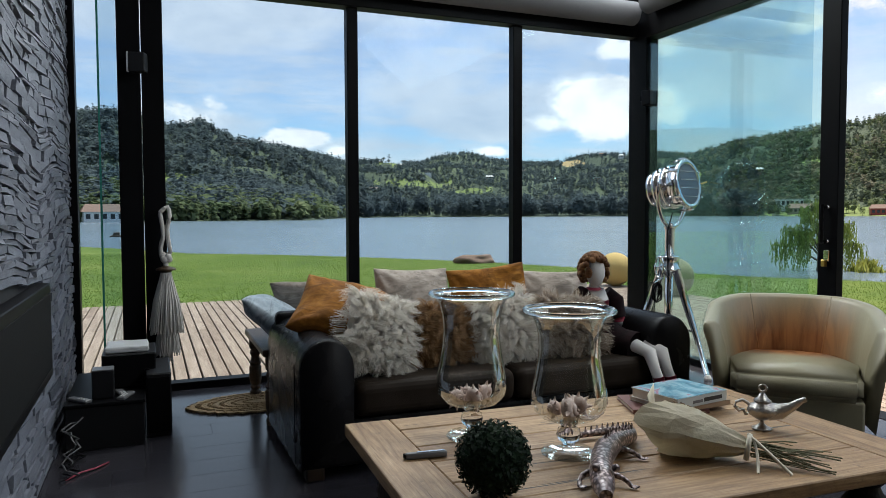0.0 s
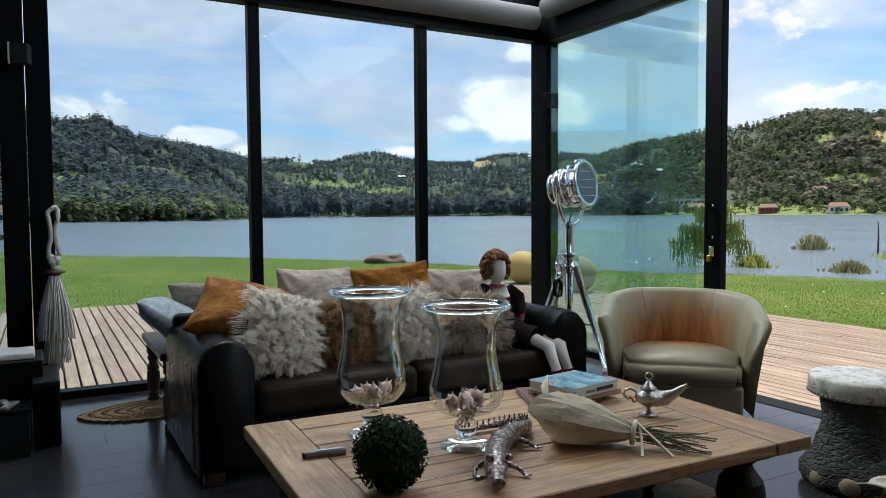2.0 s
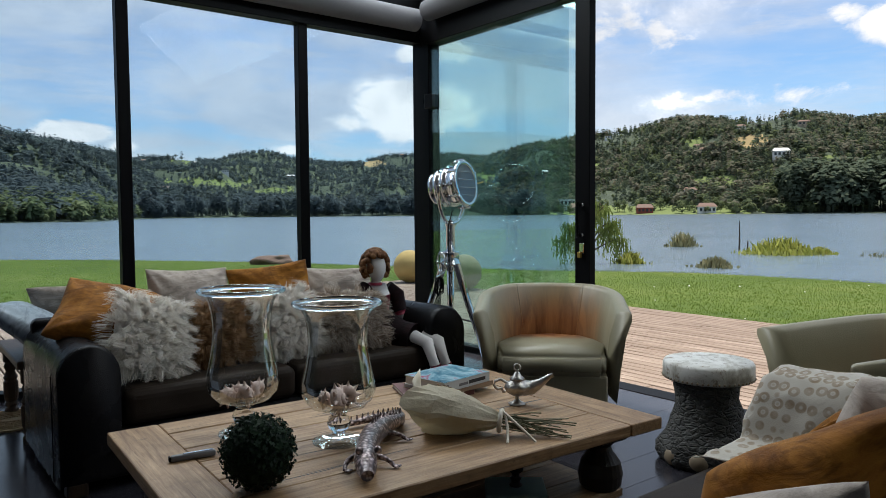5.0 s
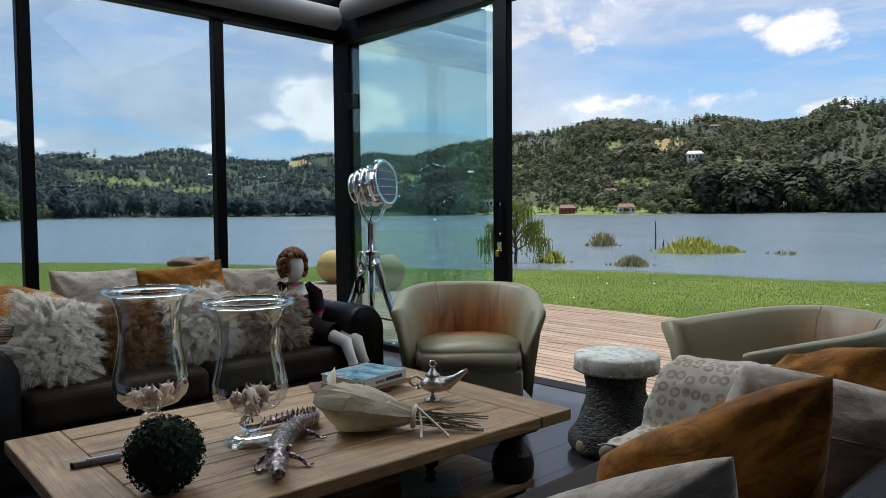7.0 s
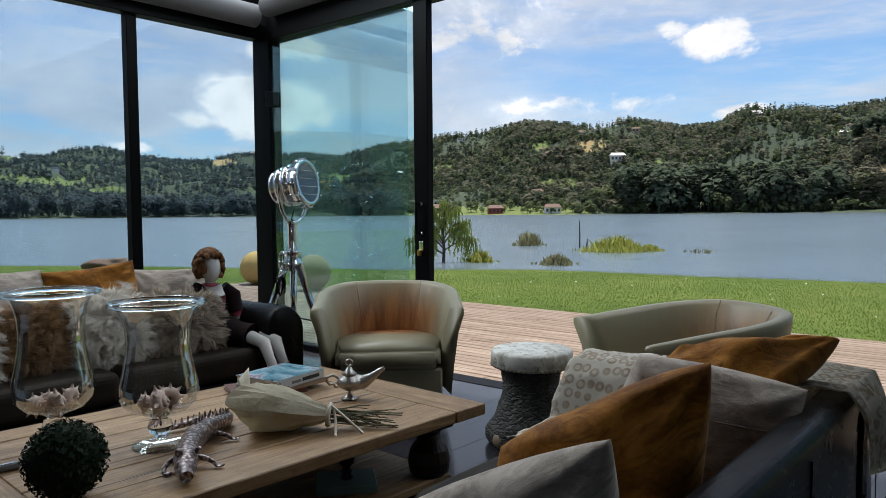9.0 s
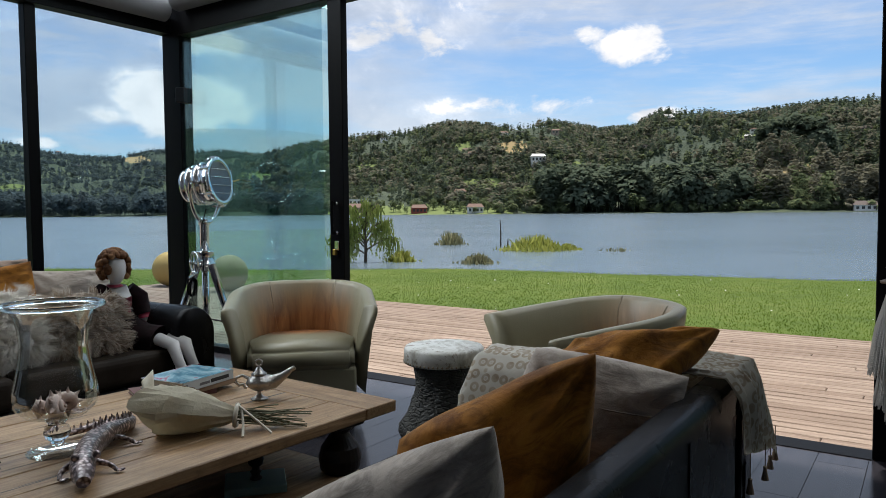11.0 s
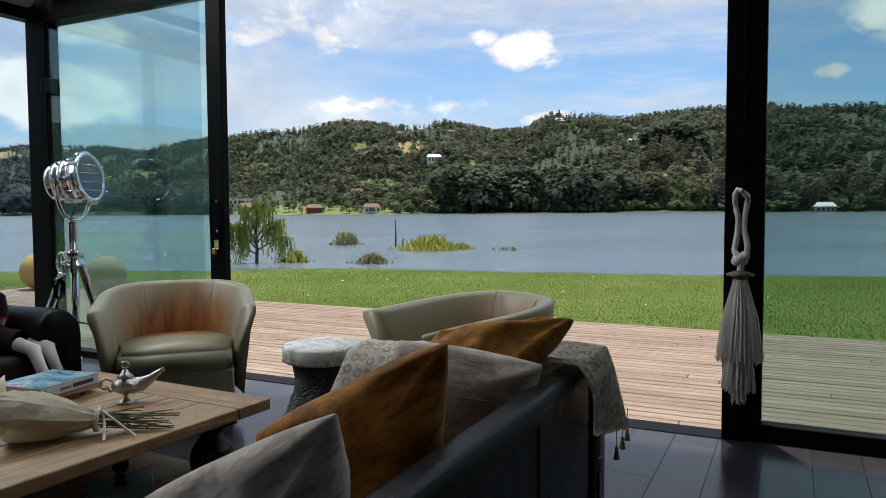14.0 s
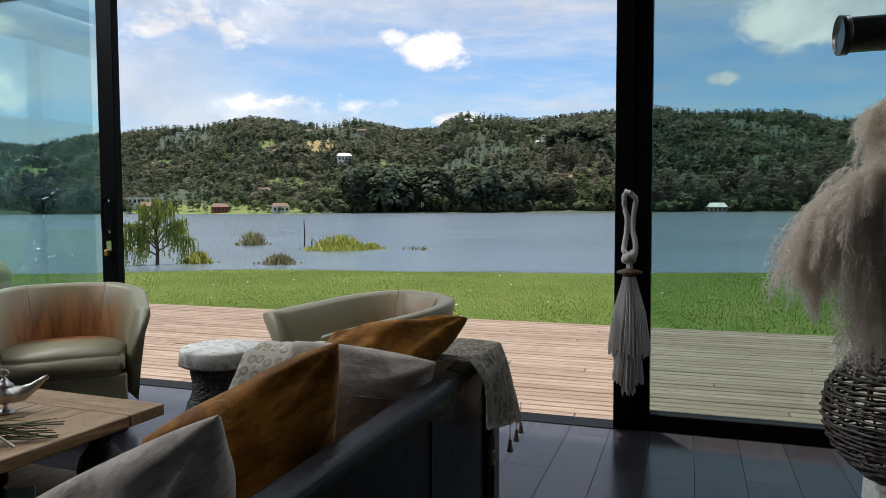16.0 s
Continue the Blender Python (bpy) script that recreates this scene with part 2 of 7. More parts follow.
# ---- materials ----
def m_planks(name, a, b, c, rough=0.7, sc=1.0, along='y'):
    """Weathered or sawn wood: grain along one axis, knots and stains."""
    m = Mat(name)
    s = {'x': (1.2, 14, 14), 'y': (14, 1.2, 14), 'z': (14, 14, 1.2)}[along]
    v = m.coords("Object", tuple(q * sc for q in s))
    wv = m.world_pos()
    g = m.noise(v, 3.0, 8, 0.65, 0.6)
    big = m.noise(wv, 1.1, 4)
    fine = m.noise(v, 14.0, 4, 0.7)
    col = m.ramp(g, (0.3, a), (0.52, b), (0.72, c))
    rnd = m.obrand()
    col = m.mix(m.math('MULTIPLY', rnd, 0.75), col, m.mix(1.0, col, (0.62, 0.55, 0.5), 'MULTIPLY'))
    col = m.mix(m.math('MULTIPLY', m.ramp(big, (0.4, (0, 0, 0)), (0.75, (1, 1, 1))), 0.45), col, m.mix(1.0, col, (0.6, 0.56, 0.52), 'MULTIPLY'))
    vor = m.node("TexVoronoi", Scale=2.1)
    m.nt.links.new(m.coords("Object", tuple((1.0 if q > 5 else 0.35) * 2.4 for q in s)), vor.inputs["Vector"])
    knot = m.ramp(vor.outputs["Distance"], (0.03, (1, 1, 1)), (0.085, (0, 0, 0)))
    col = m.mix(m.math('MULTIPLY', knot, 0.55), col, tuple(q * 0.35 for q in a))
    return m.finish(col, rough, 0, m.bump(m.math('ADD', g, m.math('MULTIPLY', fine, 0.4)), 0.35, 0.004))


def m_table(name, along):
    """Old pine boards: strong grain, saw streaks, knots, cracks and dark stains."""
    m = Mat(name)
    k = (0, 1, 2) if along == 'x' else (1, 0, 2)

    def st(lo, hi):
        q = [hi, hi, hi]
        q[k[0]] = lo
        return m.coords("Object", tuple(q))
    rnd = m.obrand()
    g = m.noise(st(0.9, 11), 3.0, 9, 0.68, 0.9)
    f = m.noise(st(2.2, 70), 2.0, 5, 0.7, 0.2)
    crack = m.noise(st(0.7, 34), 1.7, 3, 0.5, 0.1)
    blot = m.noise(m.world_pos(), 5.5, 6, 0.65, 0.6)
    spot = m.noise(m.world_pos(), 26, 5, 0.7)
    col = m.ramp(g, (0.28, (0.17, 0.088, 0.036)), (0.45, (0.34, 0.205, 0.096)), (0.58, (0.47, 0.305, 0.155)), (0.75, (0.58, 0.41, 0.235)))
    col = m.mix(m.math('MULTIPLY', m.ramp(f, (0.40, (1, 1, 1)), (0.60, (0, 0, 0))), 0.42), col, (0.15, 0.082, 0.036))
    col = m.mix(m.math('MULTIPLY', rnd, 0.55), col, m.mix(1.0, col, (0.66, 0.58, 0.52), 'MULTIPLY'))
    col = m.mix(m.math('MULTIPLY', m.ramp(blot, (0.48, (0, 0, 0)), (0.70, (1, 1, 1))), 0.62), col, (0.135, 0.075, 0.035))
    col = m.mix(m.math('MULTIPLY', m.ramp(spot, (0.60, (0, 0, 0)), (0.70, (1, 1, 1))), 0.55), col, (0.07, 0.04, 0.02))
    col = m.mix(m.ramp(crack, (0.285, (1, 1, 1)), (0.315, (0, 0, 0))), col, (0.03, 0.018, 0.01))
    vor = m.node("TexVoronoi", Scale=3.2)
    m.nt.links.new(st(0.8, 2.2), vor.inputs["Vector"])
    knot = m.ramp(vor.outputs["Distance"], (0.03, (1, 1, 1)), (0.10, (0, 0, 0)))
    col = m.mix(m.math('MULTIPLY', knot, 0.75), col, (0.055, 0.028, 0.012))
    h = m.math('ADD', m.math('MULTIPLY', g, 0.6), m.math('ADD', m.math('MULTIPLY', f, 0.5), m.ramp(crack, (0.28, (0, 0, 0)), (0.33, (1, 1, 1)))))
    return m.finish(col, m.math('ADD', m.math('MULTIPLY', blot, 0.25), 0.40), 0, m.bump(h, 0.4, 0.004))


def m_leather(name, a, b, rough=0.32, scale=1.0):
    m = Mat(name)
    v = m.coords()
    vor = m.node("TexVoronoi", Scale=260 * scale)
    m.nt.links.new(v, vor.inputs["Vector"])
    n = m.noise(v, 5, 5)
    wr = m.noise(m.coords("Object", (6, 6, 18)), 1.6, 4, 0.6, 0.8)
    col = m.mix(m.ramp(n, (0.35, (0, 0, 0)), (0.7, (1, 1, 1))), a, b)
    h = m.math('ADD', m.math('MULTIPLY', vor.outputs["Distance"], 0.25), m.math('MULTIPLY', wr, 0.4))
    r = m.math('ADD', m.math('MULTIPLY', n, 0.18), rough - 0.09)
    return m.finish(col, r, 0, m.bump(h, 0.25, 0.008), Specular_IOR_Level=0.06)


def m_tub_leather():
    """Grey-green leather worn to tan and orange in the middle of the back."""
    m = Mat("tub_chair_leather")
    v = m.coords()
    sp = m.node("SeparateXYZ")
    m.nt.links.new(v, sp.inputs[0])
    n = m.noise(v, 4, 5)
    folds = m.noise(m.coords("Object", (16, 16, 1.6)), 1.0, 4, 0.6, 0.6)
    x2 = m.math('ABSOLUTE', sp.outputs[0])
    side = m.ramp(m.math('ADD', x2, m.math('MULTIPLY', m.math('SUBTRACT', n, 0.5), 0.16)), (0.16, (1, 1, 1)), (0.37, (0, 0, 0)))
    up = m.ramp(m.math('ADD', sp.outputs[2], m.math('MULTIPLY', m.math('SUBTRACT', n, 0.5), 0.14)), (0.50, (1, 1, 1)), (0.73, (0, 0, 0)))
    rear = m.ramp(sp.outputs[1], (0.04, (0, 0, 0)), (0.16, (1, 1, 1)))
    worn = m.math('MULTIPLY', m.math('MULTIPLY', side, up), rear)
    base = m.mix(n, (0.24, 0.215, 0.135), (0.33, 0.30, 0.20))
    tan = m.mix(m.ramp(folds, (0.36, (0, 0, 0)), (0.62, (1, 1, 1))), (0.22, 0.06, 0.012), (0.50, 0.20, 0.06))
    col = m.mix(m.math('MULTIPLY', worn, 0.95), base, tan)
    vor = m.node("TexVoronoi", Scale=240)
    m.nt.links.new(v, vor.inputs["Vector"])
    h = m.math('ADD', m.math('MULTIPLY', vor.outputs["Distance"], 0.15), m.math('ADD', m.math('MULTIPLY', n, 0.5), m.math('MULTIPLY', folds, 0.6)))
    return m.finish(col, 0.42, 0, m.bump(h, 0.25, 0.008))


def m_velvet(name, a, b, rough=0.8, sheen=0.08):
    m = Mat(name)
    v = m.coords()
    n = m.noise(v, 6.5, 5, 0.6, 1.2)
    fine = m.noise(v, 350, 2)
    col = m.mix(m.ramp(n, (0.33, (0, 0, 0)), (0.66, (1, 1, 1))), a, b)
    streak = m.noise(m.coords('Object', (3, 3, 9), (0.5, 0.3, 0.4)), 2.6, 6, 0.7, 1.5)
    col = m.mix(m.math('MULTIPLY', m.ramp(streak, (0.42, (0, 0, 0)), (0.62, (1, 1, 1))), 0.65), col, tuple(q * 0.42 for q in a))
    h = m.math('ADD', m.math('MULTIPLY', fine, 0.15), m.math('ADD', n, streak))
    return m.finish(col, rough, 0, m.bump(h, 0.3, 0.012), Sheen_Weight=sheen, Sheen_Roughness=0.4, Specular_IOR_Level=0.15)


def m_floor():
    m = Mat("dark_floor_planks")
    wv = m.world_pos((1.6, 12, 1))
    g = m.noise(wv, 2.0, 7, 0.6, 0.5)
    w2 = m.world_pos()
    sm = m.noise(w2, 1.8, 5)
    col = m.ramp(g, (0.3, (0.012, 0.012, 0.016)), (0.7, (0.035, 0.033, 0.04)))
    col = m.mix(m.math('MULTIPLY', m.obrand(), 0.5), col, (0.05, 0.048, 0.055))
    r = m.math('ADD', m.math('MULTIPLY', sm, 0.22), 0.08)
    return m.finish(col, r, 0, m.bump(m.math('ADD', m.math('MULTIPLY', g, 0.5), sm), 0.10, 0.004), Specular_IOR_Level=0.30)


def m_glass(name, tint, gloss=1.0):
    m = Mat(name)
    tr = m.node("BsdfTransparent", Color=(*tint, 1))
    gl = m.node("BsdfGlossy", Color=(0.95, 1.0, 0.98, 1), Roughness=0.0)
    fr = m.node("Fresnel", IOR=1.45)
    f = m.math('MULTIPLY', fr.outputs[0], gloss)
    mx = m.node("MixShader")
    m.nt.links.new(f, mx.inputs[0])
    m.nt.links.new(tr.outputs[0], mx.inputs[1])
    m.nt.links.new(gl.outputs[0], mx.inputs[2])
    m.nt.links.new(mx.outputs[0], m.out.inputs[0])
    return m.m


def m_lawn():
    m = Mat("lawn_soil_and_turf")
    w = m.world_pos()
    a, b, c = m.noise(w, 0.35, 5), m.noise(w, 4.0, 6, 0.7), m.noise(w, 30.0, 8, 0.85)
    col = m.ramp(m.math('ADD', m.math('MULTIPLY', a, 0.5), m.math('MULTIPLY', b, 0.5)), (0.38, (0.060, 0.098, 0.016)), (0.5, (0.104, 0.150, 0.026)), (0.62, (0.165, 0.196, 0.05)))
    col = m.mix(m.math('MULTIPLY', m.ramp(c, (0.4, (1, 1, 1)), (0.6, (0, 0, 0))), 0.5), col, (0.06, 0.108, 0.014))
    return m.finish(col, 0.9, 0, m.bump(m.math('ADD', c, b), 0.5, 0.03), Specular_IOR_Level=0.2)


def m_water():
    m = Mat("lake_water")
    w = m.world_pos((1, 1, 1))
    n1 = m.noise(w, 0.9, 5, 0.65, 0.4)
    n2 = m.noise(w, 0.06, 4)
    n3 = m.noise(w, 5.0, 3)
    h = m.math('ADD', n1, m.math('MULTIPLY', n3, 0.25))
    col = m.mix(n2, (0.105, 0.15, 0.19), (0.14, 0.185, 0.225))
    r = m.math('ADD', m.math('MULTIPLY', n2, 0.12), 0.14)
    return m.finish(col, r, 0, m.bump(h, 0.35, 0.12), IOR=1.33)


def m_hill():
    m = Mat("hill_ground")
    w = m.world_pos()
    a, b, c = m.noise(w, 0.006, 5), m.noise(w, 0.03, 6, 0.7), m.noise(w, 0.25, 5, 0.7)
    col = m.ramp(m.math('ADD', m.math('MULTIPLY', a, 0.55), m.math('MULTIPLY', b, 0.45)), (0.36, (0.035, 0.055, 0.035)), (0.49, (0.056, 0.078, 0.048)), (0.58, (0.085, 0.112, 0.055)), (0.68, (0.145, 0.14, 0.085)))
    col = m.mix(m.math('MULTIPLY', c, 0.5), col, (0.015, 0.03, 0.015))
    return m.finish(col, 0.95, 0, m.bump(c, 0.6, 2.0))


def m_foliage(name, a, b, c, tree=0.11, dark=0.35):
    m = Mat(name)
    w = m.world_pos()
    i = m.island()
    n = m.noise(w, 0.35, 5, 0.7)
    big = m.ramp(m.noise(w, tree, 4, 0.6), (0.33, (0, 0, 0)), (0.67, (1, 1, 1)))
    col = m.ramp(m.math('ADD', m.math('MULTIPLY', i, 0.38), m.math('MULTIPLY', big, 0.62)), (0.0, a), (0.55, b), (1.0, c))
    col = m.mix(m.math('MULTIPLY', m.ramp(n, (0.35, (1, 1, 1)), (0.65, (0, 0, 0))), dark), col, tuple(q * 0.5 for q in a))
    b = m.node("BsdfDiffuse")
    socket(b, "Color", col, m.nt)
    m.nt.links.new(m.bump(n, 0.5, 0.5), b.inputs["Normal"])
    tl = m.node("BsdfTranslucent")
    socket(tl, "Color", col, m.nt)
    mx = m.node("MixShader")
    mx.inputs[0].default_value = 0.46
    m.nt.links.new(b.outputs[0], mx.inputs[1])
    m.nt.links.new(tl.outputs[0], mx.inputs[2])
    m.nt.links.new(mx.outputs[0], m.out.inputs[0])
    return m.m


def m_hair(name, a, b, c, rough=0.6, share=0.35):
    m = Mat(name)
    i = m.island()
    col = m.ramp(i, (0.0, a), (0.5, b), (1.0, c))
    b = m.node("BsdfPrincipled")
    socket(b, "Base Color", col, m.nt)
    socket(b, "Roughness", rough, m.nt)
    socket(b, "Specular IOR Level", 0.2, m.nt)
    tl = m.node("BsdfTranslucent")
    socket(tl, "Color", col, m.nt)
    mx = m.node("MixShader")
    mx.inputs[0].default_value = share
    m.nt.links.new(b.outputs[0], mx.inputs[1])
    m.nt.links.new(tl.outputs[0], mx.inputs[2])
    m.nt.links.new(mx.outputs[0], m.out.inputs[0])
    return m.m


def m_slate():
    m = Mat("split_slate_stone")
    v = m.world_pos()
    n = m.noise(m.world_pos((3, 3, 9)), 3, 7, 0.65)
    f = m.noise(v, 60, 6, 0.7)
    r = m.obrand()
    col = m.ramp(m.math('ADD', m.math('MULTIPLY', n, 0.6), m.math('MULTIPLY', r, 0.4)), (0.25, (0.04, 0.045, 0.06)), (0.55, (0.09, 0.10, 0.13)), (0.8, (0.15, 0.16, 0.19)))
    return m.finish(col, 0.62, 0, m.bump(m.math('ADD', m.math('MULTIPLY', f, 0.5), n), 0.6, 0.012))


def m_pattern():
    """Pale woven cloth with rings in tan."""
    m = Mat("ring_patterned_cloth")
    v = m.coords("Object", (1, 1, 1))
    vor = m.node("TexVoronoi", Scale=27, Randomness=0.45)
    m.nt.links.new(v, vor.inputs["Vector"])
    ring = m.ramp(vor.outputs["Distance"], (0.10, (0.5, 0.5, 0.5)), (0.20, (0, 0, 0)), (0.27, (1, 1, 1)), (0.44, (1, 1, 1)), (0.52, (0, 0, 0)))
    n = m.noise(v, 30, 5)
    col = m.mix(m.math('MULTIPLY', m.math('MULTIPLY', ring, n), 1.35), (0.46, 0.43, 0.37), (0.22, 0.15, 0.085))
    return m.finish(col, 0.85, 0, m.bump(m.noise(v, 240, 3), 0.3, 0.002))


def m_scales():
    """Silvered scales with a pink sheen."""
    m = Mat("silver_scales")
    v = m.coords("Object", (1, 1, 1))
    vor = m.node("TexVoronoi", Scale=85)
    m.nt.links.new(v, vor.inputs["Vector"])
    n = m.noise(v, 9, 4)
    col = m.mix(m.ramp(n, (0.4, (0, 0, 0)), (0.6, (1, 1, 1))), (0.66, 0.52, 0.50), (0.50, 0.45, 0.45))
    col = m.mix(m.ramp(vor.outputs["Distance"], (0.2, (0, 0, 0)), (0.6, (1, 1, 1))), col, (0.12, 0.09, 0.09))
    return m.finish(col, 0.35, 0.75, m.bump(vor.outputs["Distance"], 0.4, 0.003))


def m_hide():
    """Wrinkled grey hide."""
    m = Mat("wrinkled_hide")
    v = m.coords("Object", (1, 1, 2.2))
    vor = m.node("TexVoronoi", Scale=26)
    vor.feature = 'DISTANCE_TO_EDGE'
    vec = m.mix(0.06, v, m.node("TexNoise", Scale=8.0).outputs["Color"])
    m.nt.links.new(vec, vor.inputs["Vector"])
    n = m.noise(v, 14, 6, 0.65)
    col = m.mix(n, (0.035, 0.036, 0.034), (0.095, 0.092, 0.082))
    h = m.math('ADD', m.ramp(vor.outputs["Distance"], (0.0, (0, 0, 0)), (0.18, (1, 1, 1))), n)
    return m.finish(col, 0.7, 0, m.bump(h, 0.8, 0.012))


def m_cover():
    """A painted book cover in blues with a red blot."""
    m = Mat("painted_book_cover")
    v = m.coords()
    a, b = m.noise(v, 7, 6, 0.6, 1.0), m.noise(v, 16, 6, 0.7)
    col = m.ramp(a, (0.3, (0.03, 0.08, 0.13)), (0.45, (0.08, 0.22, 0.30)), (0.56, (0.25, 0.42, 0.48)), (0.64, (0.35, 0.06, 0.12)), (0.75, (0.08, 0.16, 0.24)))
    col = m.mix(m.math('MULTIPLY', m.ramp(b, (0.5, (0, 0, 0)), (0.7, (1, 1, 1))), 0.5), col, (0.4, 0.5, 0.52))
    return m.finish(col, 0.25)


BLACK = simple("black_powder_coat", (0.004, 0.004, 0.0045), (0.007, 0.007, 0.008), 60, 0.42, 0.0, 0.05, Specular_IOR_Level=0.05)
BLACK_LEATHER = m_leather("black_leather", (0.007, 0.007, 0.008), (0.012, 0.011, 0.011), 0.27)
SEAT_LEATHER = m_leather("dark_brown_seat_leather", (0.020, 0.014, 0.010), (0.034, 0.026, 0.020), 0.5)
GREY_SEAT = m_velvet("grey_brown_seat_cloth", (0.12, 0.10, 0.08), (0.17, 0.145, 0.12), 0.85, 0.2)
TUB = m_tub_leather()
TABLE_WOOD_X = m_table("reclaimed_pine_lengthwise", 'x')
TABLE_WOOD_Y = m_table("reclaimed_pine_crosswise", 'y')
DARK_WOOD = m_planks("dark_turned_wood", (0.018, 0.011, 0.007), (0.035, 0.022, 0.013), (0.055, 0.036, 0.022), 0.4, 1.0, 'z')
STOOL_WOOD = m_planks("old_oiled_wood", (0.05, 0.028, 0.014), (0.10, 0.06, 0.03), (0.15, 0.09, 0.05), 0.5, 1.0, 'z')
DECK = m_planks("sun_bleached_deck", (0.19, 0.132, 0.095), (0.30, 0.222, 0.17), (0.40, 0.31, 0.25), 0.75, 0.8, 'y')
FLOOR = m_floor()
GROUT = simple("floor_base", (0.02, 0.02, 0.022), (0.03, 0.03, 0.032), 10, 0.7)
WHITE_WALL = simple("dark_painted_wall", (0.10, 0.10, 0.105), (0.13, 0.13, 0.135), 3, 0.8, 0, 0.1, 80)
CEIL = simple("dark_ceiling_paint", (0.16, 0.16, 0.17), (0.2, 0.2, 0.21), 3, 0.8)
GLASS_N = m_glass("clear_window_glass", (0.84, 0.905, 0.94), 0.2)
GLASS_E = m_glass("greenish_double_glass", (0.83, 0.94, 0.92), 0.2)
GLASS_R = m_glass("greenish_window_glass", (0.67, 0.78, 0.775), 0.5)
GLASS_EDGE = simple("glass_edge_green", (0.02, 0.16, 0.13), (0.04, 0.22, 0.18), 8, 0.1)
LAWN = m_lawn()
WATER = m_water()
HILL = m_hill()
MEADOW = simple("far_meadow_grass", (0.12, 0.165, 0.055), (0.20, 0.24, 0.10), 0.08, 0.95, 0, 0.3, 0.5, 0.4, Specular_IOR_Level=0.1)
EARTH = simple("bare_ochre_earth", (0.26, 0.20, 0.10), (0.40, 0.31, 0.17), 0.08, 0.95, 0, 0.3, 0.5, 0.4, Specular_IOR_Level=0.1)
SLATE = m_slate()
VELVET = m_velvet("rust_velvet", (0.19, 0.066, 0.007), (0.46, 0.195, 0.03))
TAUPE = m_velvet("taupe_linen_velvet", (0.40, 0.34, 0.29), (0.53, 0.46, 0.40), 0.8, 0.08)
BLUE_GREY = m_velvet("pale_blue_satin", (0.30, 0.37, 0.42), (0.48, 0.55, 0.60), 0.5, 0.1)
RINGS = m_pattern()
CHROME = simple("polished_chrome", (0.72, 0.72, 0.73), (0.80, 0.80, 0.81), 8, 0.10, 1.0, 0.02)
SILVER = simple("tarnished_silver", (0.22, 0.20, 0.18), (0.62, 0.59, 0.55), 70, 0.32, 1.0, 0.6, 110, 0.004)
STONE_BALL = simple("ochre_stone", (0.42, 0.27, 0.09), (0.60, 0.42, 0.16), 14, 0.85, 0, 0.4, 60, 0.01)
GREY_BALL = simple("brown_grey_stone", (0.28, 0.22, 0.16), (0.38, 0.31, 0.24), 14, 0.85, 0, 0.4, 60, 0.01)
ROCK = simple("reddish_rock", (0.13, 0.07, 0.05), (0.26, 0.17, 0.13), 6, 0.9, 0, 0.8, 30, 0.05)
ROPE = simple("grey_cotton_rope", (0.52, 0.49, 0.46), (0.68, 0.65, 0.61), 90, 0.9, 0, 0.8, 160, 0.006)
m_ = Mat("worn_white_hide")
v_ = m_.coords()
n1_, n2_ = m_.noise(v_, 7, 8, 0.65, 0.6), m_.noise(v_, 26, 6, 0.7)
c_ = m_.ramp(n1_, (0.30, (0.16, 0.12, 0.08)), (0.43, (0.46, 0.44, 0.38)), (0.55, (0.72, 0.71, 0.66)), (0.75, (0.80, 0.79, 0.75)))
c_ = m_.mix(m_.ramp(n2_, (0.56, (0, 0, 0)), (0.64, (0.8, 0.8, 0.8))), c_, (0.22, 0.16, 0.10))
DRUM = m_.finish(c_, 0.65, 0, m_.bump(m_.math('ADD', n1_, n2_), 0.5, 0.006))
HIDE = m_hide()
NAIL = simple("horn_toenail", (0.26, 0.19, 0.12), (0.40, 0.32, 0.22), 18, 0.5)
PAPER = simple("cream_wrapping_paper", (0.50, 0.44, 0.31), (0.70, 0.65, 0.52), 5, 0.65, 0, 0.5, 14, 0.015)
COVER = m_cover()
PAGES = simple("book_pages", (0.55, 0.52, 0.46), (0.66, 0.63, 0.57), 120, 0.9)
WHITE_PAPER = simple("pale_grey_cover", (0.42, 0.46, 0.46), (0.5, 0.54, 0.54), 10, 0.4)
MAROON = simple("maroon_cover", (0.10, 0.035, 0.03), (0.16, 0.06, 0.05), 10, 0.5)
INK = simple("black_ink", (0.012, 0.012, 0.012), (0.02, 0.02, 0.02), 10, 0.6)
JUTE = simple("plaited_jute", (0.30, 0.20, 0.10), (0.42, 0.30, 0.17), 60, 0.9, 0, 0.9, 120, 0.01)
WICKER = simple("dark_wicker", (0.035, 0.022, 0.015), (0.075, 0.05, 0.035), 50, 0.55)
SHELL = simple("sea_shell", (0.36, 0.22, 0.17), (0.72, 0.58, 0.50), 55, 0.5, 0, 0.5, 70, 0.004)
SCALES = m_scales()
SCREEN = simple("dark_screen", (0.004, 0.004, 0.004), (0.006, 0.006, 0.006), 10, 0.75, Specular_IOR_Level=0.1)
PLASTIC = simple("black_plastic", (0.006, 0.006, 0.007), (0.010, 0.010, 0.011), 60, 0.45, Specular_IOR_Level=0.3)
GREY_PLASTIC = simple("grey_plastic", (0.10, 0.10, 0.105), (0.16, 0.16, 0.165), 60, 0.4)
PALE_PLASTIC = simple("pale_card", (0.5, 0.5, 0.5), (0.65, 0.65, 0.65), 20, 0.5)
BLIND = simple("grey_blind_cloth", (0.13, 0.13, 0.14), (0.19, 0.19, 0.20), 40, 0.8)
BARK = simple("bark", (0.05, 0.035, 0.025), (0.10, 0.075, 0.055), 25, 0.9, 0, 0.8, 60, 0.02)

